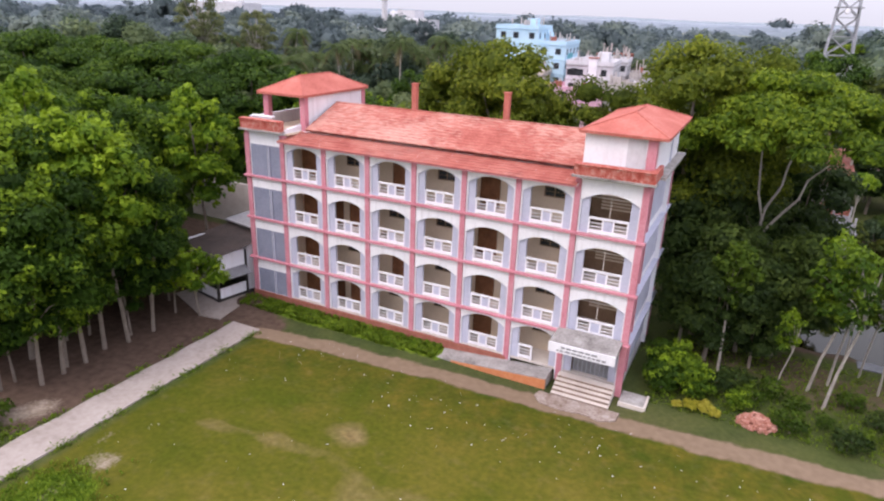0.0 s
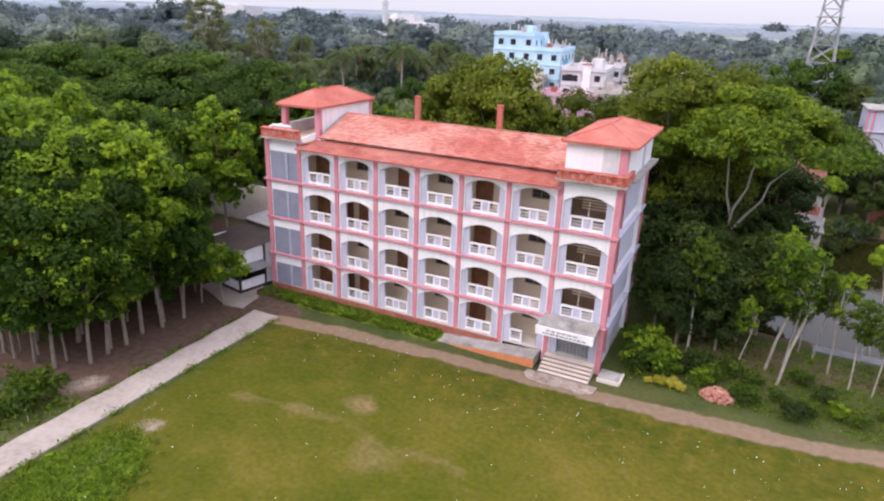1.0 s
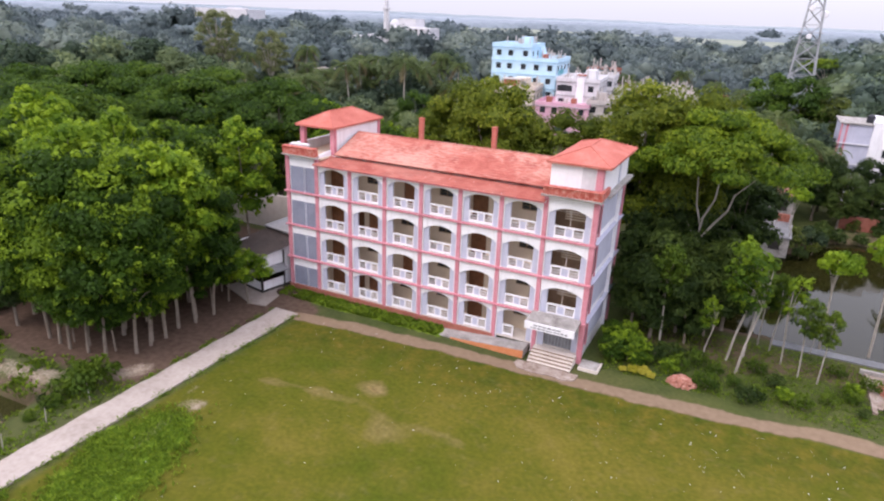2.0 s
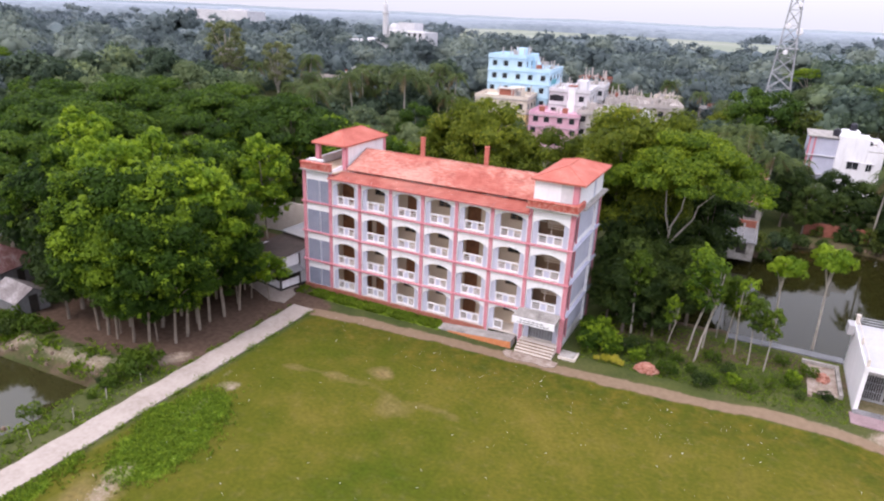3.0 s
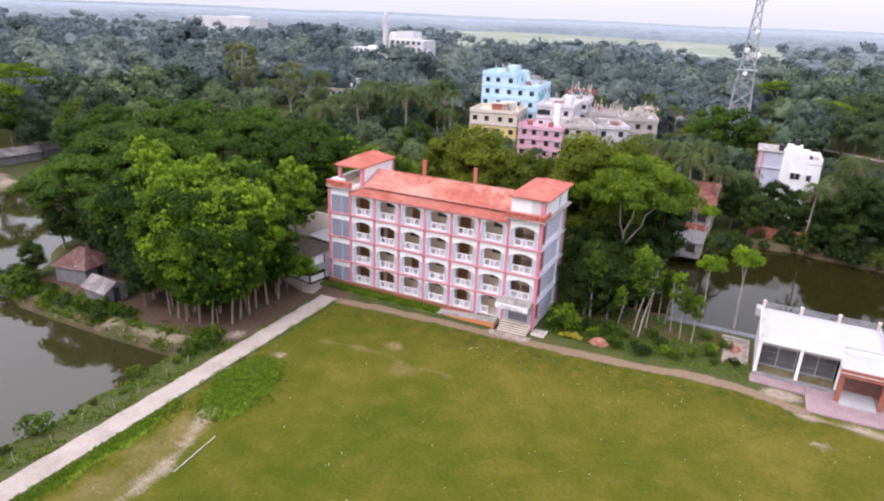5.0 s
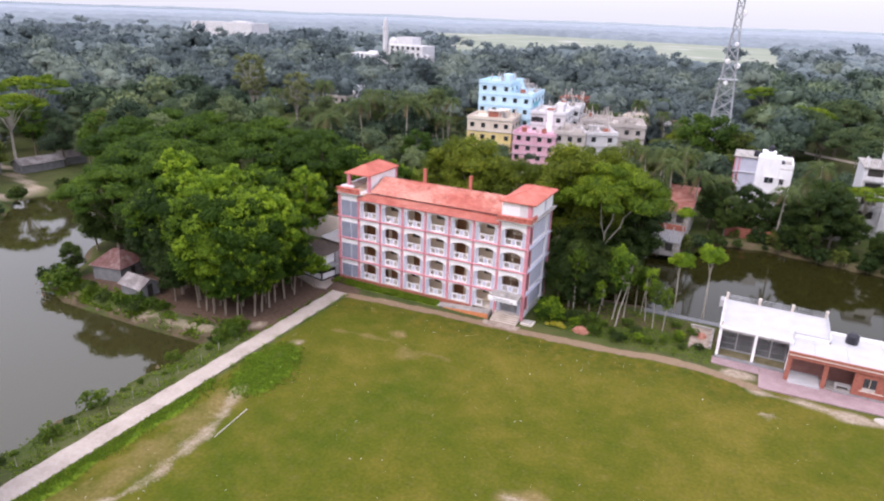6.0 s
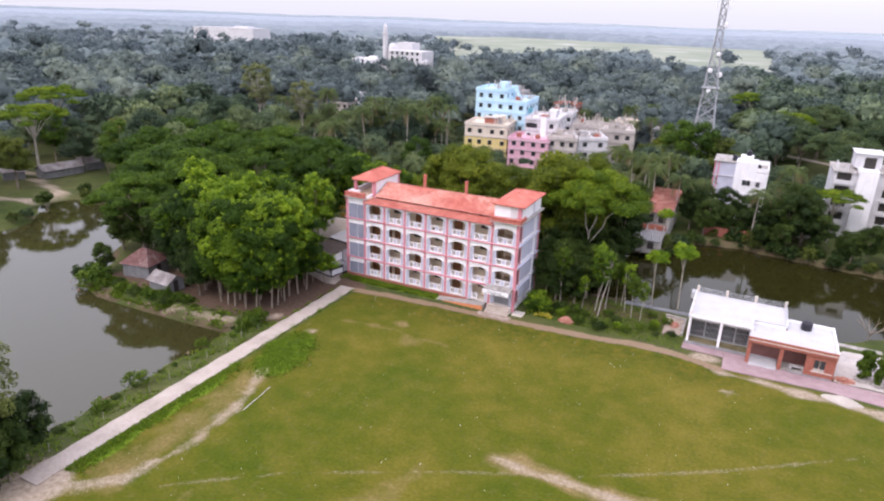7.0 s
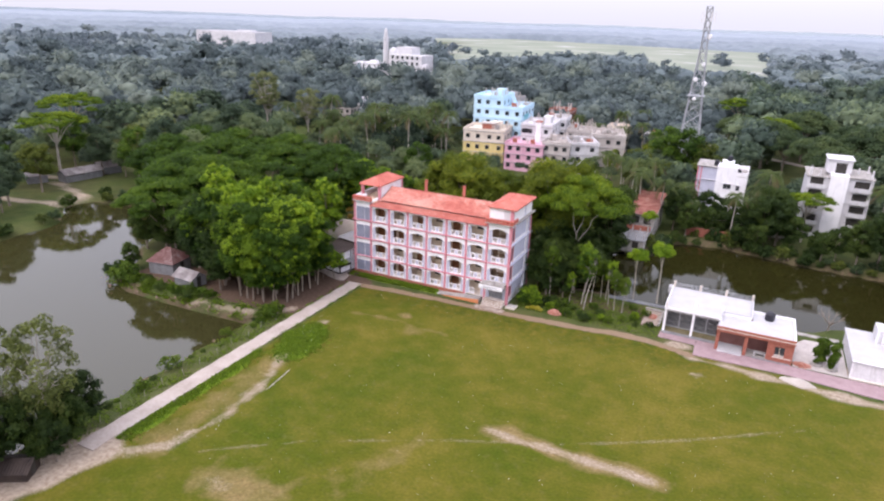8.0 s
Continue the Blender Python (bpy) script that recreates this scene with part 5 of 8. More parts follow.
PALMS = [palm(s, 9.5 + 1.6 * s) for s in range(3)]
for x, y, s in ((21.3, 56.5, 0.62), (29.6, 53.4, 0.8), (33.8, 65.5, 1.0), (14.9, 54.2, 0.98), (10.0, 58, 1.18), (38, 62.5, 0.95), (36, 67, 1.0), (12, 66, 1.0), (57, 64, 1.0), (18.5, 63, 0.9), (61, 60, 1.05), (6.5, 66, 1.1), *((-112 + rnd.uniform(0, 52), 50 + rnd.uniform(0, 70), rnd.uniform(0.95, 1.3)) for _ in range(22)), (-70, 95, 1.0), (-62, 90, 1.2), (-76, 88, 1.1), (-58, 98, 1.1), (-66, 104, 1.2), (-80, 100, 1.1), (2, 78, 0.9), (-3, 84, 1.0), (7, 72, 1.1), (-14, 60, 0.75), (-19, 52, 0.7)):
    put(PALMS[rnd.randrange(3)], x, y, s)

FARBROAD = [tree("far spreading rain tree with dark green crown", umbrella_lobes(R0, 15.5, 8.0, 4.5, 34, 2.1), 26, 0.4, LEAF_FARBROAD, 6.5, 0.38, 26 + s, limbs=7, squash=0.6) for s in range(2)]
UMBRELLA = tree("light green flat-topped tree with bare pale trunk", umbrella_lobes(R0, 17, 7.5, 2.5, 30, 1.5), 40, 0.3, LEAF_RAIN, 9.5, 0.3, 120, bark=PALEBARK, limbs=8, squash=0.45)
for x, y, s in ((-129.2, 15.6, 1.02), (43.4, 62.0, 0.64), (-150, 36, 1.1), (-141, 46, 0.9), (36, 150, 0.9), (24, 190, 1.0)):
    put(UMBRELLA, x, y, s)
for x, y, s in ((48, 118, 0.95), (62, 128, 1.1), (75, 116, 1.0), (84, 134, 1.15), (58, 142, 1.0), (98, 126, 1.1), (72, 150, 1.0), (90, 156, 1.1), (108, 148, 1.0), (66, 98, 0.85), (82, 100, 0.95), (98, 104, 0.95), (40, 132, 0.85), (112, 116, 1.0), (66, 84, 0.8), (80, 78, 0.9), (52, 104, 0.9), (34, 140, 1.0), (46, 160, 1.1), (26, 160, 0.9)):
    put(FARBROAD[rnd.randrange(2)], x, y, s)
TALL = tree("tall feathery tree above the woods", round_lobes(R0, 24, 4.6, 9.5, 34, 1.25), 60, 0.3, LEAF_PALE, 10, 0.3, 130, bark=PALEBARK, limbs=12, body=0.45)
for x, y, s in ((-115.6, 80, 1.12), (-98.6, 80, 0.93), (-101, 83, 0.8), (-128, 96, 0.9), (-60, 150, 0.8)):
    put(TALL, x, y, s)

# far banks of the ponds and the woods behind
KEEP_OUT = [[(-75, 84), (-75, 135), (2, 140), (2, 84)], [(17, 64), (17, 82), (34, 82), (34, 64)], [(35, 60), (35, 81), (57, 81), (57, 60)], [(8, 33), (8, 60), (17, 60), (17, 33)],
            [(8, 97), (8, 112), (22, 112), (22, 97)], [(16, 53), (60, 53), (60, 66), (16, 66)], [(8, 181), (14, 164), (60, 132), (66, 146), (22, 180)], [(-228, 285), (-185, 285), (-185, 350), (-228, 350)], [(-136, 134), (-119, 134), (-119, 162), (-136, 162)], [(-250, 345), (-222, 345), (-160, 250), (-190, 250)], [(-228, 350), (-186, 350), (-135, 272), (-176, 272)], [(-172, 200), (-156, 200), (-156, 214), (-172, 214)], [(-520, 400), (-425, 385), (-425, 465), (-520, 465)], [(-36, 10), (-29, 10), (-29, -3), (-36, -3)], [(-50, 20), (-36, 22), (-34, 8), (-44, 4)]]


def blocked(x, y, margin=2.5):
    P, Q = np.array([x]), np.array([y])
    for pond in (POND_WEST, POND_EAST):
        if inside(pond, P, Q)[0] or line_distance(pond + pond[:1], P, Q)[0] < margin:
            return True
    return any(inside(k, P, Q)[0] for k in KEEP_OUT)


count, far_trees = 0, []
for iy in range(14):
    for ix in range(34):
        x, y = -190 + ix * 8.6 + rnd.uniform(-3.4, 3.4), 12 + iy * 8.6 + rnd.uniform(-3.4, 3.4)
        if y < 40 and -78 < x < 10:
            continue
        if x > 10 and y < 54 or x > 80:
            continue
        if blocked(x, y) or (x < -110 and y < 24) or count > 165 or y > 118 or x < -150:
            continue
        count += 1
        if y > 62 or x < -118:
            far_trees.append((x, y))
            continue
        low = 0.5 if -78 < x < 8 and y < 95 else 1.0
        put(WOOD[rnd.randrange(5)], x, y, rnd.uniform(0.55, 1.15) * (0.75 if low < 1 else 1.0) if low == 1 or rnd.random() < 0.6 else rnd.uniform(0.3, 0.55))
for x, y, s in ((21, 53.5, 0.65), (24.5, 55.5, 0.55), (28, 56.5, 0.55), (31.5, 54.5, 0.5), (33.5, 56, 0.8), (31.2, 51.6, 0.42), (34.6, 51.0, 0.5), (36, 54.5, 0.95), (38.5, 56.5, 1.0), (46.5, 50.6, 0.5), (63, 49.5, 1.2), (67, 47.5, 1.1), (71, 47, 1.2), (60, 53, 1.2), (66, 52, 1.3), (74, 44, 1.1), (41, 54.5, 0.7), (45.5, 54.4, 0.45), (49, 52, 0.62), (52.5, 51.4, 0.8), (56, 51, 1.0), (60, 50, 1.1), (37.5, 60, 1.05), (18, 56, 0.8), (24, 60, 0.8), (58, 55, 0.9), (34, 59, 0.75), (64, 44, 0.9), (29, 62, 0.7), (39, 60, 0.75), (19, 62, 0.8)):
    put(DARKT[rnd.randrange(3)], x, y, s * 1.15)
for line in ([(8, 37.5), (17.5, 43), (19.5, 51), (27, 53.4), (42, 50.4), (58, 49), (79, 42)], [(-98.5, -20), (-99.5, -7), (-110, 3), (-107, 9.5), (-95, 11.5)]):
    for (ax, ay), (bx, by) in zip(line, line[1:]):
        n = int(math.hypot(bx - ax, by - ay) / (1.35 if ax > 0 else 4.0))
        for i in range(n):
            x, y = ax + (bx - ax) * i / n + rnd.uniform(-0.5, 0.5), ay + (by - ay) * i / n + (rnd.uniform(-2.6, -1.0) if i % 2 else rnd.uniform(-0.6, 2.0))
            put(FARSHRUB[rnd.choice((0, 1, 2, 0))], x, y, rnd.uniform(0.35, 1.2), z=-0.7 if i % 2 else -0.3)
for x, y in ((-112, -10), (-116, -6), (-121, 5), (-126, 8), (-107, -15), (-131, 2), (-142, 4), (-110, -14), (-122, -8), (-136, 12), (-118, 26), (-108, 22), (-124, 24), (-138, 26), (-146, 14)):
    put(WOOD[rnd.randrange(5)], x, y, rnd.uniform(0.6, 0.95))


for i in range(34):
    x, y = rnd.uniform(-84, -54), rnd.uniform(80, 112)
    if i % 3:
        far_trees.append((x, y))
    else:
        put(PALMS[rnd.randrange(3)], x, y, 1.0)
for x, y, s in ((-9, 90, 0.55), (-4, 95, 0.62), (1, 101, 0.7), (4, 108, 0.75), (-14, 88, 0.42), (-20, 86, 0.4), (6, 97, 0.7)):
    put(BUSHY[rnd.randrange(2)] if rnd.random() < 0.4 else WOOD[rnd.randrange(5)], x, y, s)
for x, y, s in ((10, 93, 1.12), (14.5, 94, 1.1), (19.5, 94, 1.1), (6, 90, 0.8), (12.5, 85, 0.72), (18, 86, 0.75), (24.5, 93, 0.8), (3, 86, 0.75)):
    put(WOOD[(0, 3)[rnd.randrange(2)]], x, y, s)
for x, y, s in ((-2, 132, 0.9), (-10, 133, 1.0), (-18, 134, 1.0), (-25, 138, 1.0), (3, 126, 0.95), (5, 116, 0.9), (0, 92, 0.7), (7, 112, 0.8), (-14, 150, 1.1), (-6, 156, 1.0)):
    put(PALMS[rnd.randrange(3)], x, y, s)
for i in range(14):
    put(WOOD[rnd.randrange(5)], rnd.uniform(-52, 4), rnd.uniform(80, 86), rnd.uniform(0.15, 0.24))


def woods(name, label, xy, H, R, lobes, per, size, seed, leaf):
    """Many far trees in one mesh: each has its lobes, and each lobe its leaf clumps."""
    rng = np.random.default_rng(seed)
    n = len(xy)
    # a few old trees stand above the rest, and the canopy rises and dips from stand to stand
    old = rng.random(n) < 0.14
    swell = 0.5 + 0.5 * np.sin(xy[:, 0] * 0.061 + 1.9 * np.sin(xy[:, 1] * 0.043)) * np.cos(xy[:, 1] * 0.057)
    H = H * (0.72 + 0.4 * swell) * np.where(old, 1.35, 1.0)
    R = R * np.where(old, 1.45, 0.72 + 0.5 * rng.random(n))
    d = rng.normal(size=(n, lobes, 3))
    d /= np.linalg.norm(d, axis=2, keepdims=True)
    d[..., 2] = np.abs(d[..., 2])
    c = np.zeros((n, lobes, 3))
    c[..., 0] = xy[:, None, 0] + d[..., 0] * R[:, None] * 0.55
    c[..., 1] = xy[:, None, 1] + d[..., 1] * R[:, None] * 0.55
    flat = rng.uniform(0.25, 0.95, n)
    c[..., 2] = (H - R * 0.35)[:, None] - (R * flat)[:, None] * (1 - d[..., 2])
    e = rng.normal(size=(n, lobes, per, 3))
    e /= np.linalg.norm(e, axis=3, keepdims=True)
    e[..., 2] = np.where(e[..., 2] < -0.35, -e[..., 2], e[..., 2])
    p = c[:, :, None] + e * (R[:, None, None, None] * (0.38 + 0.26 * rng.random((n, lobes, per, 1)))) * np.array([1, 1, 0.8])
    nn = e * 0.6 + (0.6 if per > 15 else 0.35) * rng.normal(size=e.shape) + np.array([0, 0, 0.35])
    nn /= np.linalg.norm(nn, axis=3, keepdims=True)
    # each lobe has a rough rounded body under its leaf clumps
    ico = bmesh.new()
    bmesh.ops.create_icosphere(ico, subdivisions=1, radius=1.0)
    iv = np.array([v.co[:] for v in ico.verts])
    it = np.array([[v.index for v in f.verts] for f in ico.faces if f.calc_center_median().z > -0.45])
    ico.free()
    body = c[:, :, None] + iv * (R[:, None, None, None] * 0.37 * (0.6 + 0.8 * rng.random((n, lobes, len(iv), 1)))) * np.array([1, 1, 0.8])
    tri = (np.arange(n * lobes)[:, None, None] * len(iv) + it).reshape(-1, 3)
    bm_me = bpy.data.meshes.new(name)
    bm_me.vertices.add(n * lobes * len(iv))
    bm_me.vertices.foreach_set("co", body.reshape(-1).astype(np.float32))
    bm_me.loops.add(tri.size)
    bm_me.loops.foreach_set("vertex_index", tri.reshape(-1).astype(np.int32))
    bm_me.polygons.add(len(tri))
    bm_me.polygons.foreach_set("loop_start", np.arange(0, tri.size, 3, dtype=np.int32))
    # stands of one kind: the tint drifts over the land and jumps from tree to tree
    drift = 0.5 + 0.25 * np.sin(xy[:, 0] * 0.045 + 1.7 * np.sin(xy[:, 1] * 0.031)) + 0.25 * np.sin(xy[:, 1] * 0.052 + 2.1 * np.sin(xy[:, 0] * 0.023))
    tree_tint = np.clip(0.4 * drift + 0.85 * rng.random(n) ** 1.7 - 0.08, 0, 1)
    at = bm_me.attributes.new("tint", "FLOAT", "POINT")
    at.data.foreach_set("value", np.repeat(tree_tint, lobes * len(iv)).astype(np.float32))
    bm_me.update(calc_edges=True)
    bm_me.materials.append(leaf)
    crown = solo(name, bm_me, leaf, label, "woods", kind="stuff")
    k = n * lobes * per
    s = size * (0.5 + 1.1 * rng.random(k)) * np.repeat(R / R.mean(), lobes * per)
    # the boughs of one tree differ a little
    tint = np.repeat(np.clip(np.repeat(tree_tint, lobes) + rng.normal(0, 0.13, n * lobes), 0, 1), per)
    part("foliage", quads_mesh("foliage", leaf_tris(rng, p.reshape(k, 3), nn.reshape(k, 3), s), leaf, tint), leaf, crown)["kind"] = "stuff"


def scatter(rng, near_r, far_r, step, lo=-14, hi=68):
    """Jittered polar grid round the playing field's south end."""
    out = []
    r = near_r
    while r < far_r:
        da = step(r) / r
        a = radians(lo)
        while a < radians(hi):
            rr, aa = r + rng.uniform(-0.5, 0.5) * step(r), a + rng.uniform(-0.45, 0.45) * da
            out.append((20 - math.sin(aa) * rr, -75 + math.cos(aa) * rr))
            a += da
        r += step(r) * 0.95
    return np.array(out)


def thinned(pts):
    ok = ~inside(FAR_FIELD, pts[:, 0], pts[:, 1])
    ok |= (np.sin(pts[:, 0] * 0.017 + 2 * np.sin(pts[:, 1] * 0.011)) > 0.992)
    ok &= ~inside([(120, 700), (330, 1200), (700, 1200), (500, 640)], pts[:, 0], pts[:, 1])
    for k in KEEP_OUT:
        ok &= ~inside(k, pts[:, 0], pts[:, 1])
    for pond in (POND_WEST, POND_EAST):
        ok &= ~inside(pond, pts[:, 0], pts[:, 1])
    return pts[ok]


wr = np.random.default_rng(77)
far_trees = np.array(far_trees)
low = np.where((far_trees[:, 0] > -62) & (far_trees[:, 0] < 4) & (far_trees[:, 1] > 55), 0.5, 1.0)
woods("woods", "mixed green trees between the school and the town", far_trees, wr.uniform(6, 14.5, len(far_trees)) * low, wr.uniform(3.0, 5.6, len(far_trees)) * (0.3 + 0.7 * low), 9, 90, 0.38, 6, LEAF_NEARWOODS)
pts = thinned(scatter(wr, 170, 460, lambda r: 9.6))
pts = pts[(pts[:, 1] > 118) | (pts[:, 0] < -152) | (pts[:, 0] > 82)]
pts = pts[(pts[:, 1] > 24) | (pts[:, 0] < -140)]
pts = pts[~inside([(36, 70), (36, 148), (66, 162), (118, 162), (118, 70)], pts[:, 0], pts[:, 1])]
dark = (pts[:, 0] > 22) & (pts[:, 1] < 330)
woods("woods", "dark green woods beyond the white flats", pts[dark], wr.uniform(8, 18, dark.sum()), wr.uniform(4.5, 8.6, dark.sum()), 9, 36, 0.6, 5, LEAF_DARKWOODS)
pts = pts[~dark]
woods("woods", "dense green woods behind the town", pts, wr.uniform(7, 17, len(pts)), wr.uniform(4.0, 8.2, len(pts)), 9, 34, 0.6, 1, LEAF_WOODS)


def canopy_material(name, dark, mid, light, scale):
    """Closed far canopy: each crown has its own tone, broken up by clumps of leaves."""
    m = leaf_material(name, dark, mid, light, 0.15, True, 0.62)
    n, l = m.node_tree.nodes, m.node_tree.links
    geo, t, b = n.new("ShaderNodeNewGeometry"), n.new("ShaderNodeTexNoise"), n.new("ShaderNodeBump")
    t.inputs["Scale"].default_value, t.inputs["Detail"].default_value = scale, 5
    l.new(geo.outputs["Position"], t.inputs["Vector"])
    ramp = next(k for k in n if k.bl_idname == "ShaderNodeValToRGB")
    old = ramp.inputs[0].links[0].from_socket
    mix = n.new("ShaderNodeMath")
    mix.operation = "MULTIPLY_ADD"
    mix.inputs[1].default_value = 0.5
    l.new(t.outputs["Fac"], mix.inputs[0])
    l.new(old, mix.inputs[2])
    shift = n.new("ShaderNodeMath")
    shift.operation = "SUBTRACT"
    shift.inputs[1].default_value = 0.32
    l.new(mix.outputs[0], shift.inputs[0])
    l.new(shift.outputs[0], ramp.inputs[0])
    b.inputs["Strength"].default_value, b.inputs["Distance"].default_value = 0.5, 0.4 / scale
    l.new(t.outputs["Fac"], b.inputs["Height"])
    l.new(b.outputs[0], n["Principled BSDF"].inputs["Normal"])
    return m


def cell_random(ix, iy, k):
    v = np.sin(ix * 127.1 + iy * 311.7 + k * 74.7) * 43758.5453
    return v - np.floor(v)


def canopy(label, r0, r1, dr, da, cell, height, mat, seed):
    """A closed sheet of rounded crowns over the far land, open where the fields lie."""
    rr = np.arange(r0, r1 + dr, dr)
    aa = np.radians(np.arange(-14, 68 + da, da))
    RR, AA = np.meshgrid(rr, aa, indexing="ij")
    X, Y = 20 - np.sin(AA) * RR, -75 + np.cos(AA) * RR
    cx, cy = np.floor(X / cell), np.floor(Y / cell)
    Z, T = np.zeros_like(X), np.zeros_like(X)
    for dx in (-1, 0, 1):
        for dy in (-1, 0, 1):
            ix, iy = cx + dx, cy + dy
            px, py = (ix + 0.15 + 0.7 * cell_random(ix, iy, seed)) * cell, (iy + 0.15 + 0.7 * cell_random(ix, iy, seed + 1)) * cell
            size = cell * (0.6 + 0.55 * cell_random(ix, iy, seed + 2))
            top = height * (0.6 + 0.3 * cell_random(ix, iy, seed + 3) + 0.2 * np.sin(ix * 0.31 + 1.7 * np.sin(iy * 0.23)))
            d = np.hypot(X - px, Y - py) / size
            z = top - height * 0.95 * d * d
            higher = z > Z
            Z, T = np.where(higher, z, Z), np.where(higher, cell_random(ix, iy, seed + 4), T)
    Z = np.maximum(Z, height * 0.2)
    drift = 0.5 + 0.25 * np.sin(X * 0.017 + 1.7 * np.sin(Y * 0.012)) + 0.25 * np.sin(Y * 0.015 + 2.1 * np.sin(X * 0.009))
    T = np.clip(0.3 * drift + 0.9 * T - 0.1, 0, 1)
    flat = np.stack([X.ravel(), Y.ravel()], 1)
    bare = inside(FAR_FIELD, flat[:, 0], flat[:, 1]) | inside([(120, 700), (330, 1200), (700, 1200), (500, 640)], flat[:, 0], flat[:, 1])
    for k in KEEP_OUT:
        bare |= inside(k, flat[:, 0], flat[:, 1])
    Z = np.where(bare.reshape(X.shape), -2.0, Z)
    Z[0], Z[-1] = -2.0, -2.0
    nr, na = X.shape
    idx = np.arange(nr * na).reshape(nr, na)
    quads = np.stack([idx[:-1, :-1], idx[:-1, 1:], idx[1:, 1:], idx[1:, :-1]], -1).reshape(-1, 4)
    quads = quads[(Z.ravel()[quads] > -1).any(1)]
    me = bpy.data.meshes.new("woods")
    me.vertices.add(nr * na)
    me.vertices.foreach_set("co", np.stack([X, Y, Z], -1).reshape(-1).astype(np.float32))
    me.loops.add(quads.size)
    me.loops.foreach_set("vertex_index", quads.reshape(-1).astype(np.int32))
    me.polygons.add(len(quads))
    me.polygons.foreach_set("loop_start", np.arange(0, quads.size, 4, dtype=np.int32))
    me.polygons.foreach_set("use_smooth", np.ones(len(quads), bool))
    at = me.attributes.new("tint", "FLOAT", "POINT")
    at.data.foreach_set("value", T.ravel().astype(np.float32))
    me.update(calc_edges=True)
    me.materials.append(mat)
    solo("woods", me, mat, label, "woods", kind="stuff")


# Distance haze is painted into these tones, paler and bluer ring by ring.
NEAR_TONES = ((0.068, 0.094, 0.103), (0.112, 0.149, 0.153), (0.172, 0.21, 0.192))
HAZED_TONES = ((0.29, 0.335, 0.39), (0.31, 0.355, 0.408), (0.33, 0.372, 0.42))
for label, r0, r1, dr, da, cell, share in (("dense distant green woods", 452, 650, 2.6, 0.24, 11.0, 0.05), ("distant green woods", 640, 900, 3.4, 0.26, 13.0, 0.2), ("far woods with blue haze in their colour", 885, 1250, 5.0, 0.3, 17.0, 0.38),
                                           ("far treeline with blue haze in its colour", 1230, 1750, 8.0, 0.3, 24.0, 0.55), ("treeline paled by haze colour", 1720, 2600, 14.0, 0.3, 36.0, 0.75), ("treeline towards the horizon paled by haze colour", 2560, 4500, 30.0, 0.3, 60.0, 0.95)):
    tones = [tuple(a + (b - a) * share for a, b in zip(p, q)) for p, q in zip(NEAR_TONES, HAZED_TONES)]
    canopy(label, r0, r1, dr, da, cell, 14.0, canopy_material("hazed_canopy", *tones, 2.6 / cell), r0 % 17)
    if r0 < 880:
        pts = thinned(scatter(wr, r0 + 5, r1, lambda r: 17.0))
        woods("woods", "old trees standing above the distant woods", pts, wr.uniform(11, 17, len(pts)), wr.uniform(4.5, 8.5, len(pts)), 5, 16, 1.0, r0, leaf_material("hazed_old_leaf", *tones, 0.3, True, 0.75))


# ---- hall and brick office ----
hall = thing("assembly_hall", "white-roofed hall with two bays of grey grilles above pink paving", "hall", (0, 0, 0))
part("floor", Geo().box(23.6, 31.0, 2.9, 11.3, 0.0, 0.32), MOSSY, hall, "damp olive-stained veranda floor")
part("floor_edge", Geo().box(23.55, 31.0, 2.78, 2.9, 0.0, 0.36), GRILLE, hall, "dark step edge")
part("roof_slab", Geo().box(23.45, 31.1, 2.75, 11.6, 3.95, 4.12), ROOFWHITE, hall, "flat white roof")
part("roof_slab", Geo().box(31.1, 34.9, 5.4, 11.6, 3.95, 4.12), ROOFWHITE, hall)
part("roof_edge", Geo().box(23.4, 31.15, 2.66, 2.75, 3.86, 4.2), WHITE, hall)
part("roof_edge", Geo().box(23.36, 23.45, 2.66, 11.6, 3.86, 4.34), WHITE, hall)
part("roof_edge", Geo().box(34.9, 35.0, 5.4, 11.6, 3.86, 4.3), WHITE, hall)
for x in (23.6, 27.42, 31.02):
    part("column", Geo().box(x - 0.15, x + 0.15, 2.82, 3.14, 0.0, 3.95), WHITE, hall)
part("beam", Geo().box(23.75, 30.87, 2.9, 3.1, 3.5, 3.95), RAWCONC, hall)
part("back_wall", Geo().box(23.5, 34.9, 11.3, 11.5, 0, 3.95), WHITE, hall)
part("base_step", Geo().box(23.4, 31.15, 2.5, 2.78, -0.05, 0.3), GRILLE, hall, "dark grey front step")
part("side_wall", Geo().box(34.7, 34.9, 5.4, 11.3, 0, 3.95), WHITE, hall)
part("side_wall", Geo().box(23.45, 23.6, 3.2, 11.3, 0, 3.95), WHITE, hall)
part("front_wall", Geo().box(31.1, 34.7, 5.4, 5.6, 3.3, 3.95), WHITE, hall)
# added dark sheet: its colour stands for the shade inside the hall
part("shade_sheet", Geo().box(23.6, 31.0, 5.2, 5.3, 0.32, 3.95), DARK, hall, "dark sheet standing for the shaded room behind the grilles")
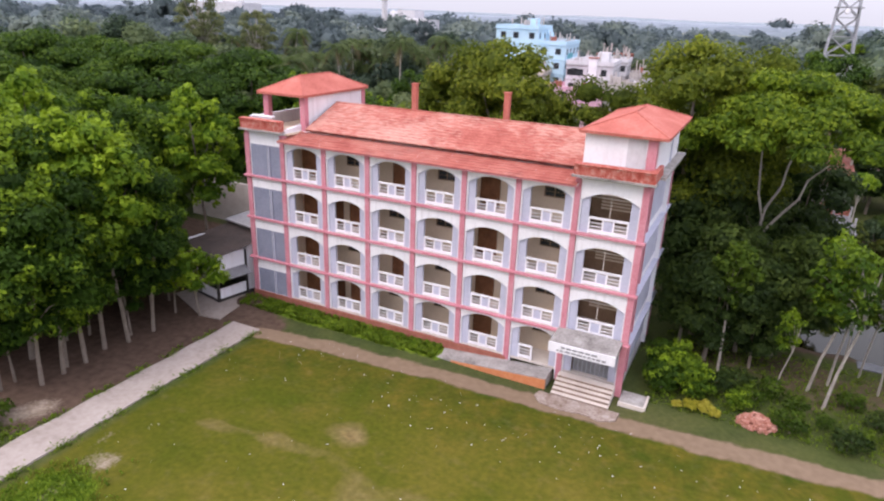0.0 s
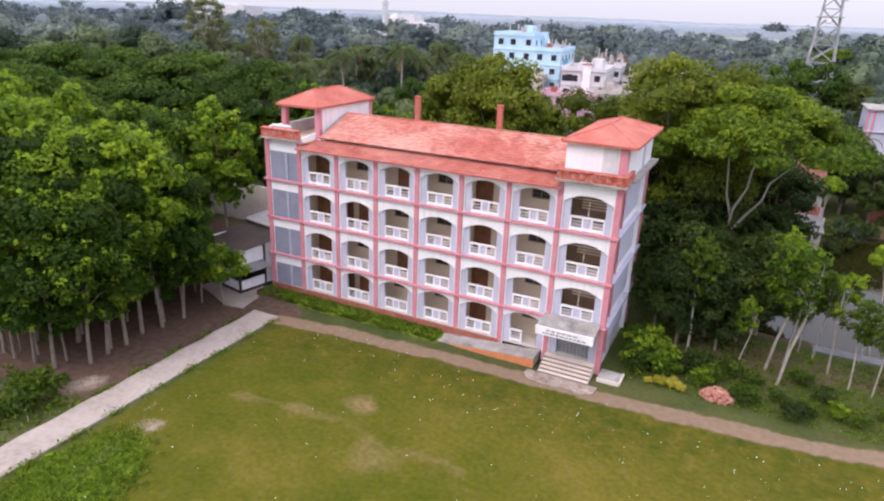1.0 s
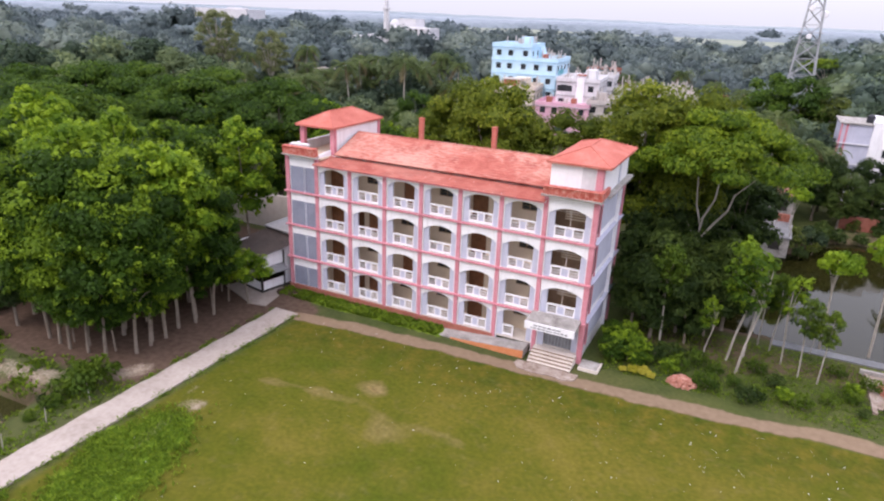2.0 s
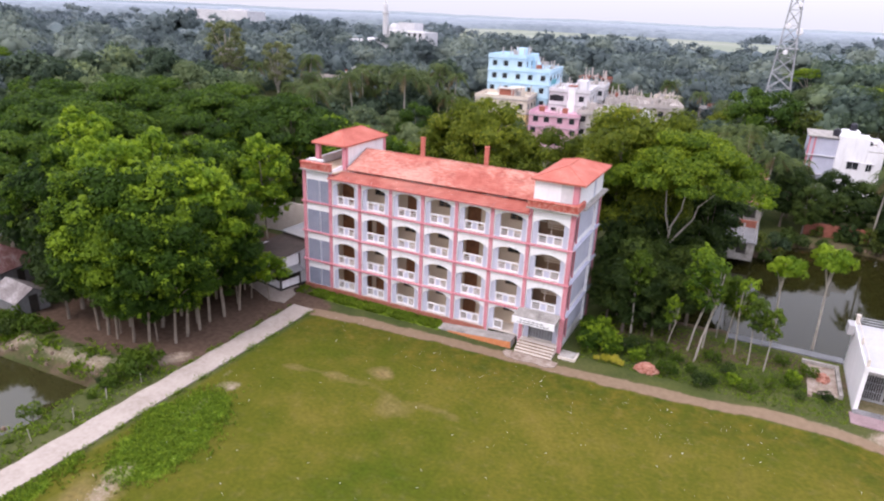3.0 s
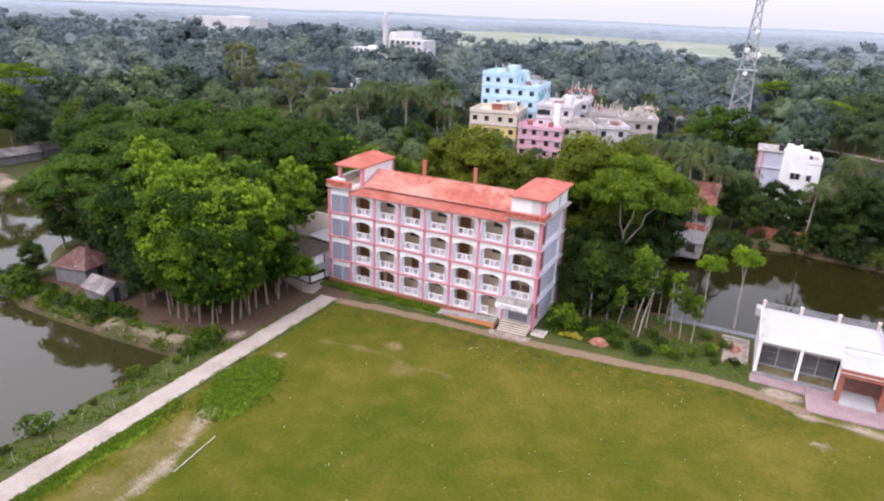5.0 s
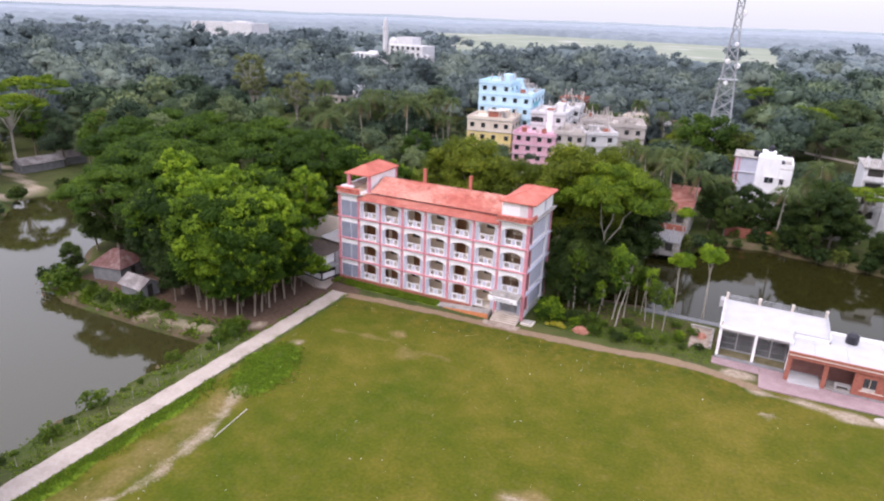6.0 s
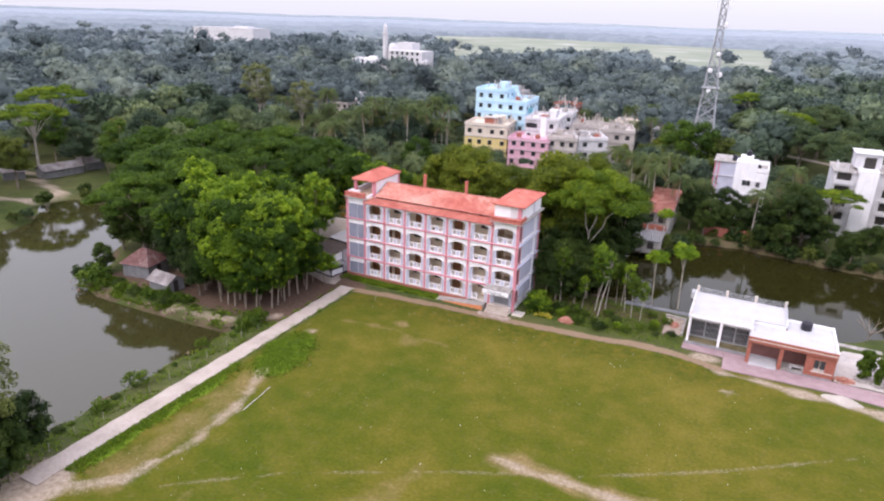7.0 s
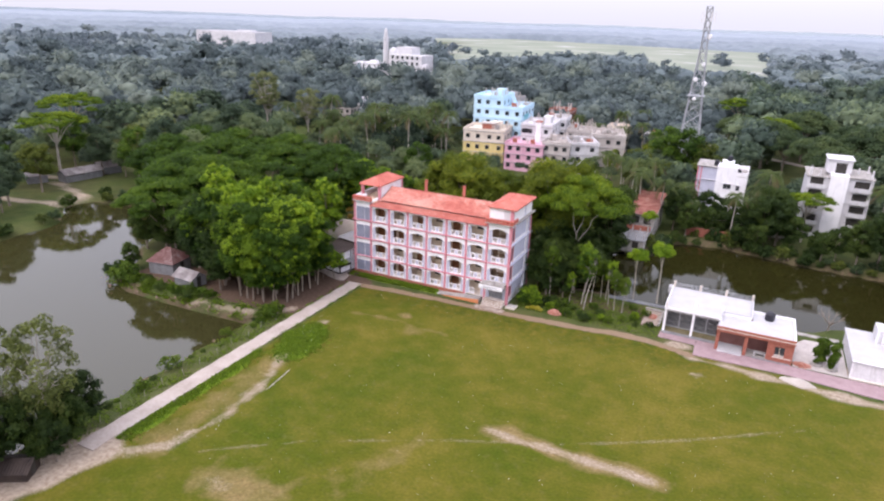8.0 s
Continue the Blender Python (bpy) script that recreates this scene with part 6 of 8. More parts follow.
for a, b in ((23.72, 27.3), (27.55, 30.9)):
    s = part("grille_panel", Geo().box(a, b, 4.72, 4.8, 3.2, 3.9), METALGREY, hall, "grey steel grille screen")
    part("bottom_rail", Geo().box(a, b, 4.72, 4.8, 0.32, 0.5), METALGREY, s)
    for f in (0.0, 0.5, 1.0):
        x = a + (b - a - 0.1) * f
        part("mullion", Geo().box(x, x + 0.1, 4.66, 4.72, 0.32, 3.9), ROOFWHITE, s)
    n = 22
    for i in range(n):
        x = a + (b - a) * (i + 0.5) / n
        part("bar", Geo().box(x - 0.03, x + 0.03, 4.74, 4.78, 0.5, 3.2), METALGREY, s)
    for z in (1.2, 2.0, 2.7):
        part("cross_bar", Geo().box(a, b, 4.7, 4.74, z, z + 0.05), METALGREY, s)
for x in (23.6, 27.4, 31.1, 34.8):
    part("rail_post", Geo().box(x - 0.14, x + 0.14, 11.4, 11.66, 4.12, 4.95).box(x - 0.18, x + 0.18, 11.36, 11.7, 4.95, 5.03), STEP, hall)
for z in (4.35, 4.58, 4.8):
    part("rail", Geo().box(23.74, 34.66, 11.5, 11.56, z - 0.03, z + 0.03), METALGREY, hall)
for z in (4.45, 4.8):
    part("rail", Geo().box(34.77, 34.83, 5.6, 11.4, z - 0.03, z + 0.03), METALGREY, hall)
part("rail", Geo().box(23.57, 23.63, 2.9, 11.4, 4.72, 4.78), STEP, hall)
part("rail_post", Geo().box(23.5, 23.7, 2.8, 3.0, 4.12, 4.78), STEP, hall)
part("rail_post", Geo().box(23.5, 23.7, 7.0, 7.2, 4.12, 4.78), STEP, hall)
part("side_tank", Geo().box(22.85, 23.35, 10.2, 11.5, 3.5, 4.4), ROOFWHITE, hall, "small white box beside the roof")
for x in (27.4, 31.05):
    part("roof_stub", Geo().box(x - 0.13, x + 0.13, 5.0, 5.3, 4.12, 4.8), WHITE, hall)

office = thing("brick_office", "single-storey red brick office with white flat roof and water tank", "office building")
part("roof_slab", Geo().box(30.8, 40.5, 0.9, 5.3, 3.35, 3.55).box(35.1, 40.5, 5.3, 8.5, 3.35, 3.55), ROOFWHITE, office, "flat white roof")
for x in (33.4, 36.6):
    part("roof_seam", Geo().box(x - 0.05, x + 0.05, 0.95, 5.2, 3.55, 3.6), ROOFWHITE, office)
part("cream_band", Geo().box(30.66, 40.54, 0.68, 0.74, 3.36, 3.44), STEP, office, "thin cream line across the bricks")
part("parapet", Geo().box(30.7, 40.5, 0.75, 0.9, 3.05, 3.75), BRICK, office)
part("parapet", Geo().box(40.3, 40.5, 0.9, 8.5, 3.55, 3.85), WHITE, office)
part("parapet", Geo().box(35.1, 40.3, 8.4, 8.55, 3.55, 3.85), WHITE, office)
part("band", Geo().box(30.68, 40.52, 0.7, 0.75, 3.0, 3.1), BRICK, office)
part("east_wall", Geo().box(40.25, 40.45, 0.9, 8.4, 0, 3.35), BRICK, office)
part("north_wall", Geo().box(35.1, 40.25, 8.2, 8.4, 0, 3.35), BRICK, office)
part("front_wall", Geo().box(37.6, 38.2, 0.95, 1.15, 0, 3.1).box(39.4, 40.3, 0.95, 1.15, 0, 3.1).box(38.2, 39.4, 0.95, 1.15, 0, 0.9).box(38.2, 39.4, 0.95, 1.15, 2.4, 3.1), BRICK, office)
wdw = part("window", Geo().box(38.2, 39.4, 1.02, 1.06, 0.9, 2.4), WINDOWDARK, office, "dark framed window")
part("mullion", Geo().box(38.78, 38.82, 0.98, 1.0, 0.9, 2.4), BEIGE, wdw)
part("lower_pane", Geo().box(38.2, 39.4, 0.99, 1.02, 0.9, 1.25), PALECONC, wdw, "pale lower panel")
part("sill_band", Geo().box(38.0, 40.3, 0.9, 0.95, 0.8, 0.9), STEP, office)
for x in (31.0, 34.6, 37.5):
    part("pillar", Geo().box(x - 0.22, x + 0.22, 0.9, 1.3, 0, 3.05), BRICK, office)
part("porch_wall", Geo().box(31.0, 40.2, 3.2, 3.4, 0, 3.35), PORCHRED, office, "dull red painted porch wall")
part("porch_floor", Geo().box(31.2, 34.3, 0.35, 3.2, 0.0, 0.34), ROOFWHITE, office, "pale cement porch floor")
part("porch_floor", Geo().box(34.3, 37.6, 0.95, 3.2, 0.0, 0.2), OLDCONC, office)
part("bench", Geo().box(35.8, 37.3, 1.4, 2.0, 0.6, 0.75).box(35.8, 36.0, 1.4, 2.0, 0, 0.6).box(37.1, 37.3, 1.4, 2.0, 0, 0.6), RAWCONC, office)
part("step_edge", Geo().box(35.6, 40.3, 0.7, 0.9, 0, 0.25), GRILLE, office)
tank = solo("water_tank", Geo().tube([(0, 0, 0), (0, 0, 0.12), (0, 0, 0.95), (0, 0, 1.15), (0, 0, 1.3)], [0.62, 0.66, 0.66, 0.45, 0.18], 14), BLACKPLASTIC, "black plastic water tank on the white roof", "water tank", (37.2, 6.9, 3.55))


def paver_material():
    m = material("pink_block_paving", [(0.26, 0.175, 0.185), (0.36, 0.26, 0.27)], 0.8, 0.9, 8, 0.0)
    n, l = m.node_tree.nodes, m.node_tree.links
    geo, br, bump = n.new("ShaderNodeNewGeometry"), n.new("ShaderNodeTexBrick"), n.new("ShaderNodeBump")
    br.inputs["Scale"].default_value = 4.0
    l.new(geo.outputs["Position"], br.inputs["Vector"])
    bump.inputs["Strength"].default_value = 0.4
    l.new(br.outputs["Fac"], bump.inputs["Height"])
    l.new(bump.outputs[0], n["Principled BSDF"].inputs["Normal"])
    return m


PAVER = paver_material()
g = Geo().hexa([(23.2, 0.9, -0.1), (28.3, 0.8, -0.1), (28.3, 2.7, -0.1), (23.2, 2.7, -0.1)], [(23.2, 0.9, 0.12), (28.3, 0.8, 0.12), (28.3, 2.7, 0.12), (23.2, 2.7, 0.12)])
g.hexa([(28.3, -2.4, -0.1), (39.6, -2.0, -0.1), (43.5, -2.4, -0.1), (70, -4.4, -0.1), (70, 0.2, -0.1), (40.5, 0.8, -0.1), (28.3, 0.95, -0.1)], [(28.3, -2.4, 0.12), (39.6, -2.0, 0.12), (43.5, -2.4, 0.12), (70, -4.4, 0.12), (70, 0.2, 0.12), (40.5, 0.8, 0.12), (28.3, 0.95, 0.12)])
solo("pavement", g, PAVER, "pink block paving before the hall and office", "pavement", kind="structure")
solo("pavement", Geo().box(28.35, 31.0, 0.96, 2.48, -0.1, 0.11), PAVER, "pink block paving at the hall step", "pavement", kind="structure")
solo("pavement", Geo().box(13.6, 23.5, 11.5, 12.6, -0.15, 0.08), DAMPCONC, "narrow grey concrete walkway along the pond", "pavement", kind="structure")
solo("pavement", Geo().box(40.8, 47, 12.0, 13.0, -0.15, 0.08), OLDCONC, "narrow grey concrete walkway along the pond", "pavement", kind="structure")
annexe = thing("annexe", "low whitewashed flat-roofed annexe beside the paving", "building")
part("front_wall", Geo().box(47.4, 75, 1.4, 1.65, 0, 2.3), HOUSEWHITE, annexe, "grimy cream-white front wall")
part("side_wall", Geo().box(47.4, 47.65, 1.65, 12.4, 0, 2.3), HOUSEWHITE, annexe)
part("roof_slab", Geo().box(47.2, 75, 1.25, 12.5, 2.3, 2.48), ROOFWHITE, annexe, "flat white roof")
part("ledge", Geo().box(47.3, 75, 1.0, 1.4, 0.0, 0.16), STEP, annexe)
part("kerb", Geo().box(47.2, 75, 1.25, 1.4, 2.48, 2.6), WHITE, annexe)
part("upper_room", Geo().box(50.6, 75, 9.2, 12.3, 2.48, 4.2), HOUSEWHITE, annexe)
for i in range(5):
    part("fin", Geo().box(50.5 + i * 0.75, 50.72 + i * 0.75, 8.7, 9.2, 2.48, 4.5), WHITE, annexe, "white upright fin")
part("pilaster", Geo().box(47.28, 47.4, 1.3, 1.7, 0, 2.3), WHITE, annexe)
yard = [(40.7, 1.1), (47.2, 1.2), (47.2, 11.0), (42.4, 10.6), (40.7, 8.0)]
solo("pavement", Geo().hexa([(x, y, -0.1) for x, y in yard], [(x, y, 0.07) for x, y in yard]), PALECONC, "dusty pale cement yard beside the office", "pavement", kind="structure")
for x, y, r in ((43.6, 3.0, 0.75), (45.3, 2.5, 0.8)):
    ring = Geo()
    ring.tube([(0, 0, 0.0), (0, 0, 0.32)], [r, r], 14)
    solo("tree_kerb", ring, OLDCONC, "round cement kerb at the foot of a tree", "kerb", (x, y, 0.05))
terrace = thing("brick_terrace", "low broken brick platform with weeds beside the hall", "platform")
part("wall", Geo().box(20.0, 22.9, 9.6, 9.9, 0, 0.45), OLDCONC, terrace)
part("wall", Geo().box(22.6, 22.9, 4.4, 9.6, 0, 0.4), OLDCONC, terrace)
part("cement_top", Geo().box(20.6, 22.6, 4.4, 9.6, 0, 0.14), APRON, terrace, "stained cement floor")
part("kerb", Geo().box(20.3, 20.6, 3.6, 9.6, 0, 0.22), APRON, terrace)


def weeping(seed):
    rng = np.random.default_rng(seed)
    lobes = [(0.25 * math.sin(i), 0.25 * math.cos(i * 1.7), 0.5 + i * 0.4, 0.42 + 0.25 * math.sin(i * 0.42)) for i in range(9)]
    lobes += [(0.3 * math.cos(i * 1.3), 0.3 * math.sin(i * 1.3), 3.2 + 0.3 * i, 0.5) for i in range(4)]
    return tree("dark green weeping tree with drooping foliage to the ground", lobes, 190, 0.2, LEAF_SHRUB, 2.0, 0.09, seed, limbs=4, squash=1.0)


WEEP = weeping(200)
put(WEEP, 43.6, 3.0, 0.95, 20)
put(WEEP, 45.3, 2.5, 0.92, 140)
put(WEEP, 44.4, 4.2, 0.8, 250)

# bare tree behind the walkway
rnd2 = random.Random(8)
g = Geo().tube([(0, 0, -0.2), (0.05, 0, 0.9), (0.1, 0, 1.4)], [0.12, 0.1, 0.08], 6)
for i in range(11):
    a = i * 2.39
    p1 = (0.1 + math.cos(a) * 1.0, math.sin(a) * 1.0, 2.3 + rnd2.uniform(-0.3, 0.5))
    p2 = (0.1 + math.cos(a) * 1.9, math.sin(a) * 1.9, 3.0 + rnd2.uniform(-0.5, 0.7))
    g.tube([(0.1, 0, 1.35), p1, p2], [0.06, 0.035, 0.012], 5)
    for k in (-0.5, 0.5):
        g.tube([p1, (p1[0] + math.cos(a + k) * 0.9, p1[1] + math.sin(a + k) * 0.9, p1[2] + 0.6)], [0.025, 0.008], 4)
solo("bare_tree", g, BARK, "leafless grey tree on the pond bank", "tree", (45.7, 15.9, -0.4))

# brick heaps
def heap(at, label, n, rx, ry, h, mat, seed, name="brick_pile"):
    rr = random.Random(seed)
    t = thing(name, label, "brick pile", at)
    core = bmesh.new()
    bmesh.ops.create_icosphere(core, subdivisions=2, radius=1.0)
    g = Geo()
    g.v = [(v.co.x * rx * 0.85, v.co.y * ry * 0.85, max(v.co.z, -0.05) * h * 0.55) for v in core.verts]
    g.f = [tuple(v.index for v in f.verts) for f in core.faces]
    core.free()
    # core in a darker brick colour, painting the shaded gaps between bricks
    part("rubble", g, BRICK, t, "brick rubble coloured dark like shaded gaps")
    base = Geo().box(-0.12, 0.12, -0.06, 0.06, -0.04, 0.04).data("brick", mat)
    for i in range(n):
        r, a = math.sqrt(rr.random()), rr.uniform(0, 6.28)
        z = h * (1 - r * r) + rr.uniform(-0.05, 0.08)
        b = part("brick", base, mat, t, at=(rx * r * math.cos(a), ry * r * math.sin(a), max(z, 0.04)))
        b.rotation_euler = (rr.uniform(-0.6, 0.6), rr.uniform(-0.6, 0.6), rr.uniform(0, 6.28))


SALMON = material("salmon_brick", [(0.28, 0.085, 0.055), (0.42, 0.19, 0.14), (0.6, 0.38, 0.31)], 2.0, 0.85, 8, 0.2, random_object=0.3)
heap((7.7, 0.95, 0), "heap of salmon-red bricks beside the shrubs", 290, 1.05, 0.7, 0.62, SALMON, 1)
heap((21.5, 7.2, 0.14), "low stack of broken bricks beside the hall", 60, 0.6, 1.0, 0.2, SALMON, 3)
SANDPILE = material("pale_sand", [(0.32, 0.28, 0.24), (0.45, 0.41, 0.37)], 0.9, 0.95, 9, 0.3)
core = bmesh.new()
bmesh.ops.create_icosphere(core, subdivisions=3, radius=1.0)
g = Geo()
g.v = [(v.co.x * 2.0 * (1 + 0.12 * math.sin(5 * v.co.y + 2)), v.co.y * 1.1 * (1 + 0.15 * math.sin(4 * v.co.x)), max(v.co.z, -0.1) * 0.42 * (1 + 0.2 * math.sin(6 * v.co.x + 3 * v.co.y))) for v in core.verts]
g.f = [tuple(v.index for v in f.verts) for f in core.faces]
core.free()
solo("sand_heap", g, SANDPILE, "low heap of pale sand beside the paving", "sand heap", (41.2, -3.4, 0), -8)
heap((41.8, 1.9, 0), "scattered heap of broken red bricks", 130, 1.2, 0.8, 0.35, SALMON, 2)

def corrugated(x0, x1, ya, za, yb, zb):
    """A sheet with ridges that run down the slope."""
    g = Geo()
    n = int((x1 - x0) / 0.14)
    for i in range(n + 1):
        x, lift = x0 + (x1 - x0) * i / n, 0.04 * (i % 2)
        g.v += [(x, ya, za + lift), (x, yb, zb + lift)]
    g.f = [(2 * i, 2 * i + 2, 2 * i + 3, 2 * i + 1) for i in range(n)]
    return g


# small house left of the school
shed = thing("low_house", "low white-walled house with dark tin roof beside the school", "house", (-29.8, -2.45, 0), -12)
# floor coloured near-black for the shade inside the open front
part("base", Geo().box(-4.7, 0.05, -0.05, 7.5, -0.1, 0.3), DARK, shed)
part("low_wall", Geo().box(-4.6, -0.16, 0.0, 0.12, 0.3, 1.05), WHITE, shed)
part("low_wall", Geo().box(-0.12, 0.0, 0.16, 2.5, 0.3, 1.1), WHITE, shed)
part("upper_wall", Geo().box(-4.6, -0.16, 0.0, 0.12, 2.7, 3.7), WHITE, shed)
part("upper_wall", Geo().box(-0.12, 0.0, 0.16, 2.5, 2.45, 3.8), WHITE, shed)
part("wall", Geo().box(-0.12, 0.0, 2.75, 7.4, 0.3, 4.1), WHITE, shed)
part("wall", Geo().box(-4.6, -4.48, 0.2, 7.4, 0.3, 4.1), WHITE, shed)
part("back_wall", Geo().box(-4.48, -0.12, 7.28, 7.4, 0.3, 4.4), WHITE, shed)
# this wall's dark colour also paints the shaded room
part("inner_wall", Geo().box(-4.45, -0.15, 2.75, 2.9, 0.3, 3.6), DARK, shed)
for x, y in ((-0.08, 0.08), (-2.4, 0.08), (-4.55, 0.08), (-0.08, 2.62)):
    part("post", Geo().box(x - 0.09, x + 0.09, y - 0.09, y + 0.09, 0.3, 3.72), DARK, shed)
part("roof", corrugated(-5.0, 0.4, -0.5, 3.8, 4.5, 4.35), DARKTIN, shed, "dark brown tin roof")
part("rear_roof", Geo().hexa([(-5.1, 4.3, 4.6), (0.3, 4.4, 4.65), (0.2, 8.0, 4.85), (-5.1, 8.0, 4.85)], [(-5.1, 4.3, 4.72), (0.3, 4.4, 4.77), (0.2, 8.0, 4.97), (-5.1, 8.0, 4.97)]), RAWCONC, shed, "pale grey flat rear roof")
part("rear_fascia", Geo().box(-5.0, 0.2, 4.42, 4.5, 4.3, 4.6), DARK, shed)
part("porch_roof", Geo().hexa([(0.0, 0.5, 2.5), (1.15, 0.3, 2.2), (1.15, 2.3, 2.2), (0.0, 2.5, 2.5)], [(0.0, 0.5, 2.56), (1.15, 0.3, 2.26), (1.15, 2.3, 2.26), (0.0, 2.5, 2.56)]), TINGREY, shed, "small grey tin porch roof")
solo("courtyard_wall", Geo().box(-49, -36.5, 13.2, 13.5, 0, 4.3), STEP, "pale cream wall behind the low house", "wall")
fc = [(-33.9, -2.9), (-29.4, -4.7), (-27.7, -4.5), (-28.4, -0.2), (-33.5, -1.2)]
solo("pavement", Geo().hexa([(x, y, -0.1) for x, y in fc], [(x, y, 0.09) for x, y in fc]), CONCRETE, "concrete forecourt of the low house", "pavement", kind="structure")


def hipped_sheet(x0, x1, y0, z0, r0, r1, y1, z1):
    """A ridged sheet from an eave x0..x1 to a shorter ridge r0..r1, cut at the hips."""
    g = Geo()
    n = int((x1 - x0) / 0.14)
    for i in range(n + 1):
        x, lift = x0 + (x1 - x0) * i / n, 0.04 * (i % 2)
        up = min(1.0, (x - x0) / max(r0 - x0, 1e-6), (x1 - x) / max(x1 - r1, 1e-6))
        g.v += [(x, y0, z0 + lift), (x, y0 + (y1 - y0) * up, z0 + (z1 - z0) * up + lift)]
    g.f = [(2 * i, 2 * i + 2, 2 * i + 3, 2 * i + 1) for i in range(n)]
    return g


def tin_hut(at, turn, w, d, h, rise, roof_mat, label, wall=None, hipped=False):
    t = thing("tin_hut", label, "hut", at, turn)
    wall = wall or TINGREY
    for y in (-d / 2, d / 2 - 0.1):
        part("wall", Geo().box(-w / 2, w / 2, y, y + 0.1, 0, h), wall, t)
    for sx in (-1, 1):
        x = sx * w / 2
        g = Geo()
        g.hexa([(x - 0.05, -d / 2, 0), (x + 0.05, -d / 2, 0), (x + 0.05, d / 2, 0), (x - 0.05, d / 2, 0)], [(x - 0.05, -d / 2, h), (x + 0.05, -d / 2, h), (x + 0.05, d / 2, h), (x - 0.05, d / 2, h)])
        if not hipped:
            g.v += [(x, 0, h + rise)]
            g.f.append((5, 6, 8))
        part("wall" if hipped else "gable", g, wall, t)
    for sy in (-1, 1):
        if hipped:
            ends = (w / 2 + 0.4, d / 2 + 0.4)
            part("roof", hipped_sheet(-ends[0], ends[0], sy * ends[1], h - 0.15, -0.5, 0.5, 0, h + rise), roof_mat, t)
            g = hipped_sheet(-ends[1], ends[1], sy * ends[0], h - 0.15, -0.02, 0.02, sy * 0.5, h + rise)
            g.v = [(b, a, c) for a, b, c in g.v]
            part("roof", g, roof_mat, t)
            continue
        g = corrugated(-w / 2 - 0.4, w / 2 + 0.4, sy * (d / 2 + 0.4), h - 0.15, 0, h + rise + 0.03)
        part("roof", g, roof_mat, t)
    part("door", Geo().box(w / 2 + 0.05, w / 2 + 0.09, -0.4, 0.4, 0, 1.8), DARK, t)
    return t


tin_hut((-56.1, -15.4, 0), 10, 4.7, 4.6, 2.3, 1.9, TIN, "tin hut with rusty red hipped roof on the pond bank", hipped=True)
tin_hut((-48.5, -18.2, 0), -4, 4.0, 2.9, 1.6, 0.95, TINPALE, "small grey tin hut with patched roof on the pond bank")
for x, y, a, w in ((-125.6, 18.5, 84, 9.5), (-131.5, 10.6, 62, 4.5), (-126, 27, 70, 5.5)):
    tin_hut((x, y, 0), a, w, 3.8, 2.0, 1.2, TINPALE, "weathered tin-roofed hut beyond the pond")

# ---- town ----
def block(name, label, x0, x1, y0, y1, storeys, h, wall, base=0.0, windows=4, roofstuff=0, seed=0, band=None, side=3, foot=None, turn=0.0, head=True, tall=2.6):
    """A flat-roofed block of flats with slabs, parapet, windows and roof stubs; its windows face south and east."""
    rr = random.Random(seed)
    t = thing(name, label, "building", (x0, y0, base), turn)
    w, d = x1 - x0, y1 - y0
    H = storeys * h
    part("wall", Geo().box(0, w, 0, d, 0 if not foot else 2 * h, H), wall, t)
    if foot:
        part("lower_wall", Geo().box(0, w, 0, d, 0, 2 * h - 0.13), foot, t)
    part("parapet", Geo().box(-0.1, w + 0.1, -0.1, 0.1, H, H + 0.8).box(-0.1, w + 0.1, d - 0.1, d + 0.1, H, H + 0.8).box(-0.1, 0.1, 0.1, d - 0.1, H, H + 0.8).box(w - 0.1, w + 0.1, 0.1, d - 0.1, H, H + 0.8), wall, t)
    for s in range(storeys):
        part("slab_edge", Geo().box(-0.25, w + 0.25, -0.25, d + 0.1, (s + 1) * h - 0.14, (s + 1) * h - 0.015), band or RAWCONC, t)
        for i in range(windows):
            x = w * (i + 0.5) / windows - 0.6 + rr.uniform(-0.3, 0.3)
            wd = part("window", Geo().box(x, x + 1.2, -0.03, 0.0, s * h + 1.0, s * h + 2.3), WINDOWDARK, t)
            part("sunshade", Geo().box(x - 0.15, x + 1.35, -0.4, 0, s * h + 2.35, s * h + 2.43), wall, wd)
        for i in range(side):
            y = d * (i + 0.5) / side - 0.5
            part("window", Geo().box(w, w + 0.03, y, y + 1.1, s * h + 1.0, s * h + 2.2), WINDOWDARK, t)
    if w > 8 and head:
        part("stair_head", Geo().box(w * 0.55, w * 0.8, d * 0.5, d * 0.8, H, H + 2.2), wall, t)
    # rooms, tanks and low walls left about on the roof
    for i in range(min(roofstuff // 3, 7)):
        x, y, s = rr.uniform(0.5, w - 2.6), rr.uniform(0.5, d - 2.6), rr.uniform(0.6, 2.0)
        part("roof_room", Geo().box(x, x + s * rr.uniform(0.7, 1.4), y, y + s, H, H + rr.uniform(0.5, 2.0)), rr.choice((wall, OLDCONC, BRICK, RAWCONC)), t)
    for i in range(roofstuff * 2):
        x, y = rr.uniform(0.3, w - 0.3), rr.uniform(0.3, d - 0.3)
        part("column_stub", Geo().box(x - 0.12, x + 0.12, y - 0.12, y + 0.12, H, H + rr.uniform(0.6, tall)), PALECONC, t)
    return t


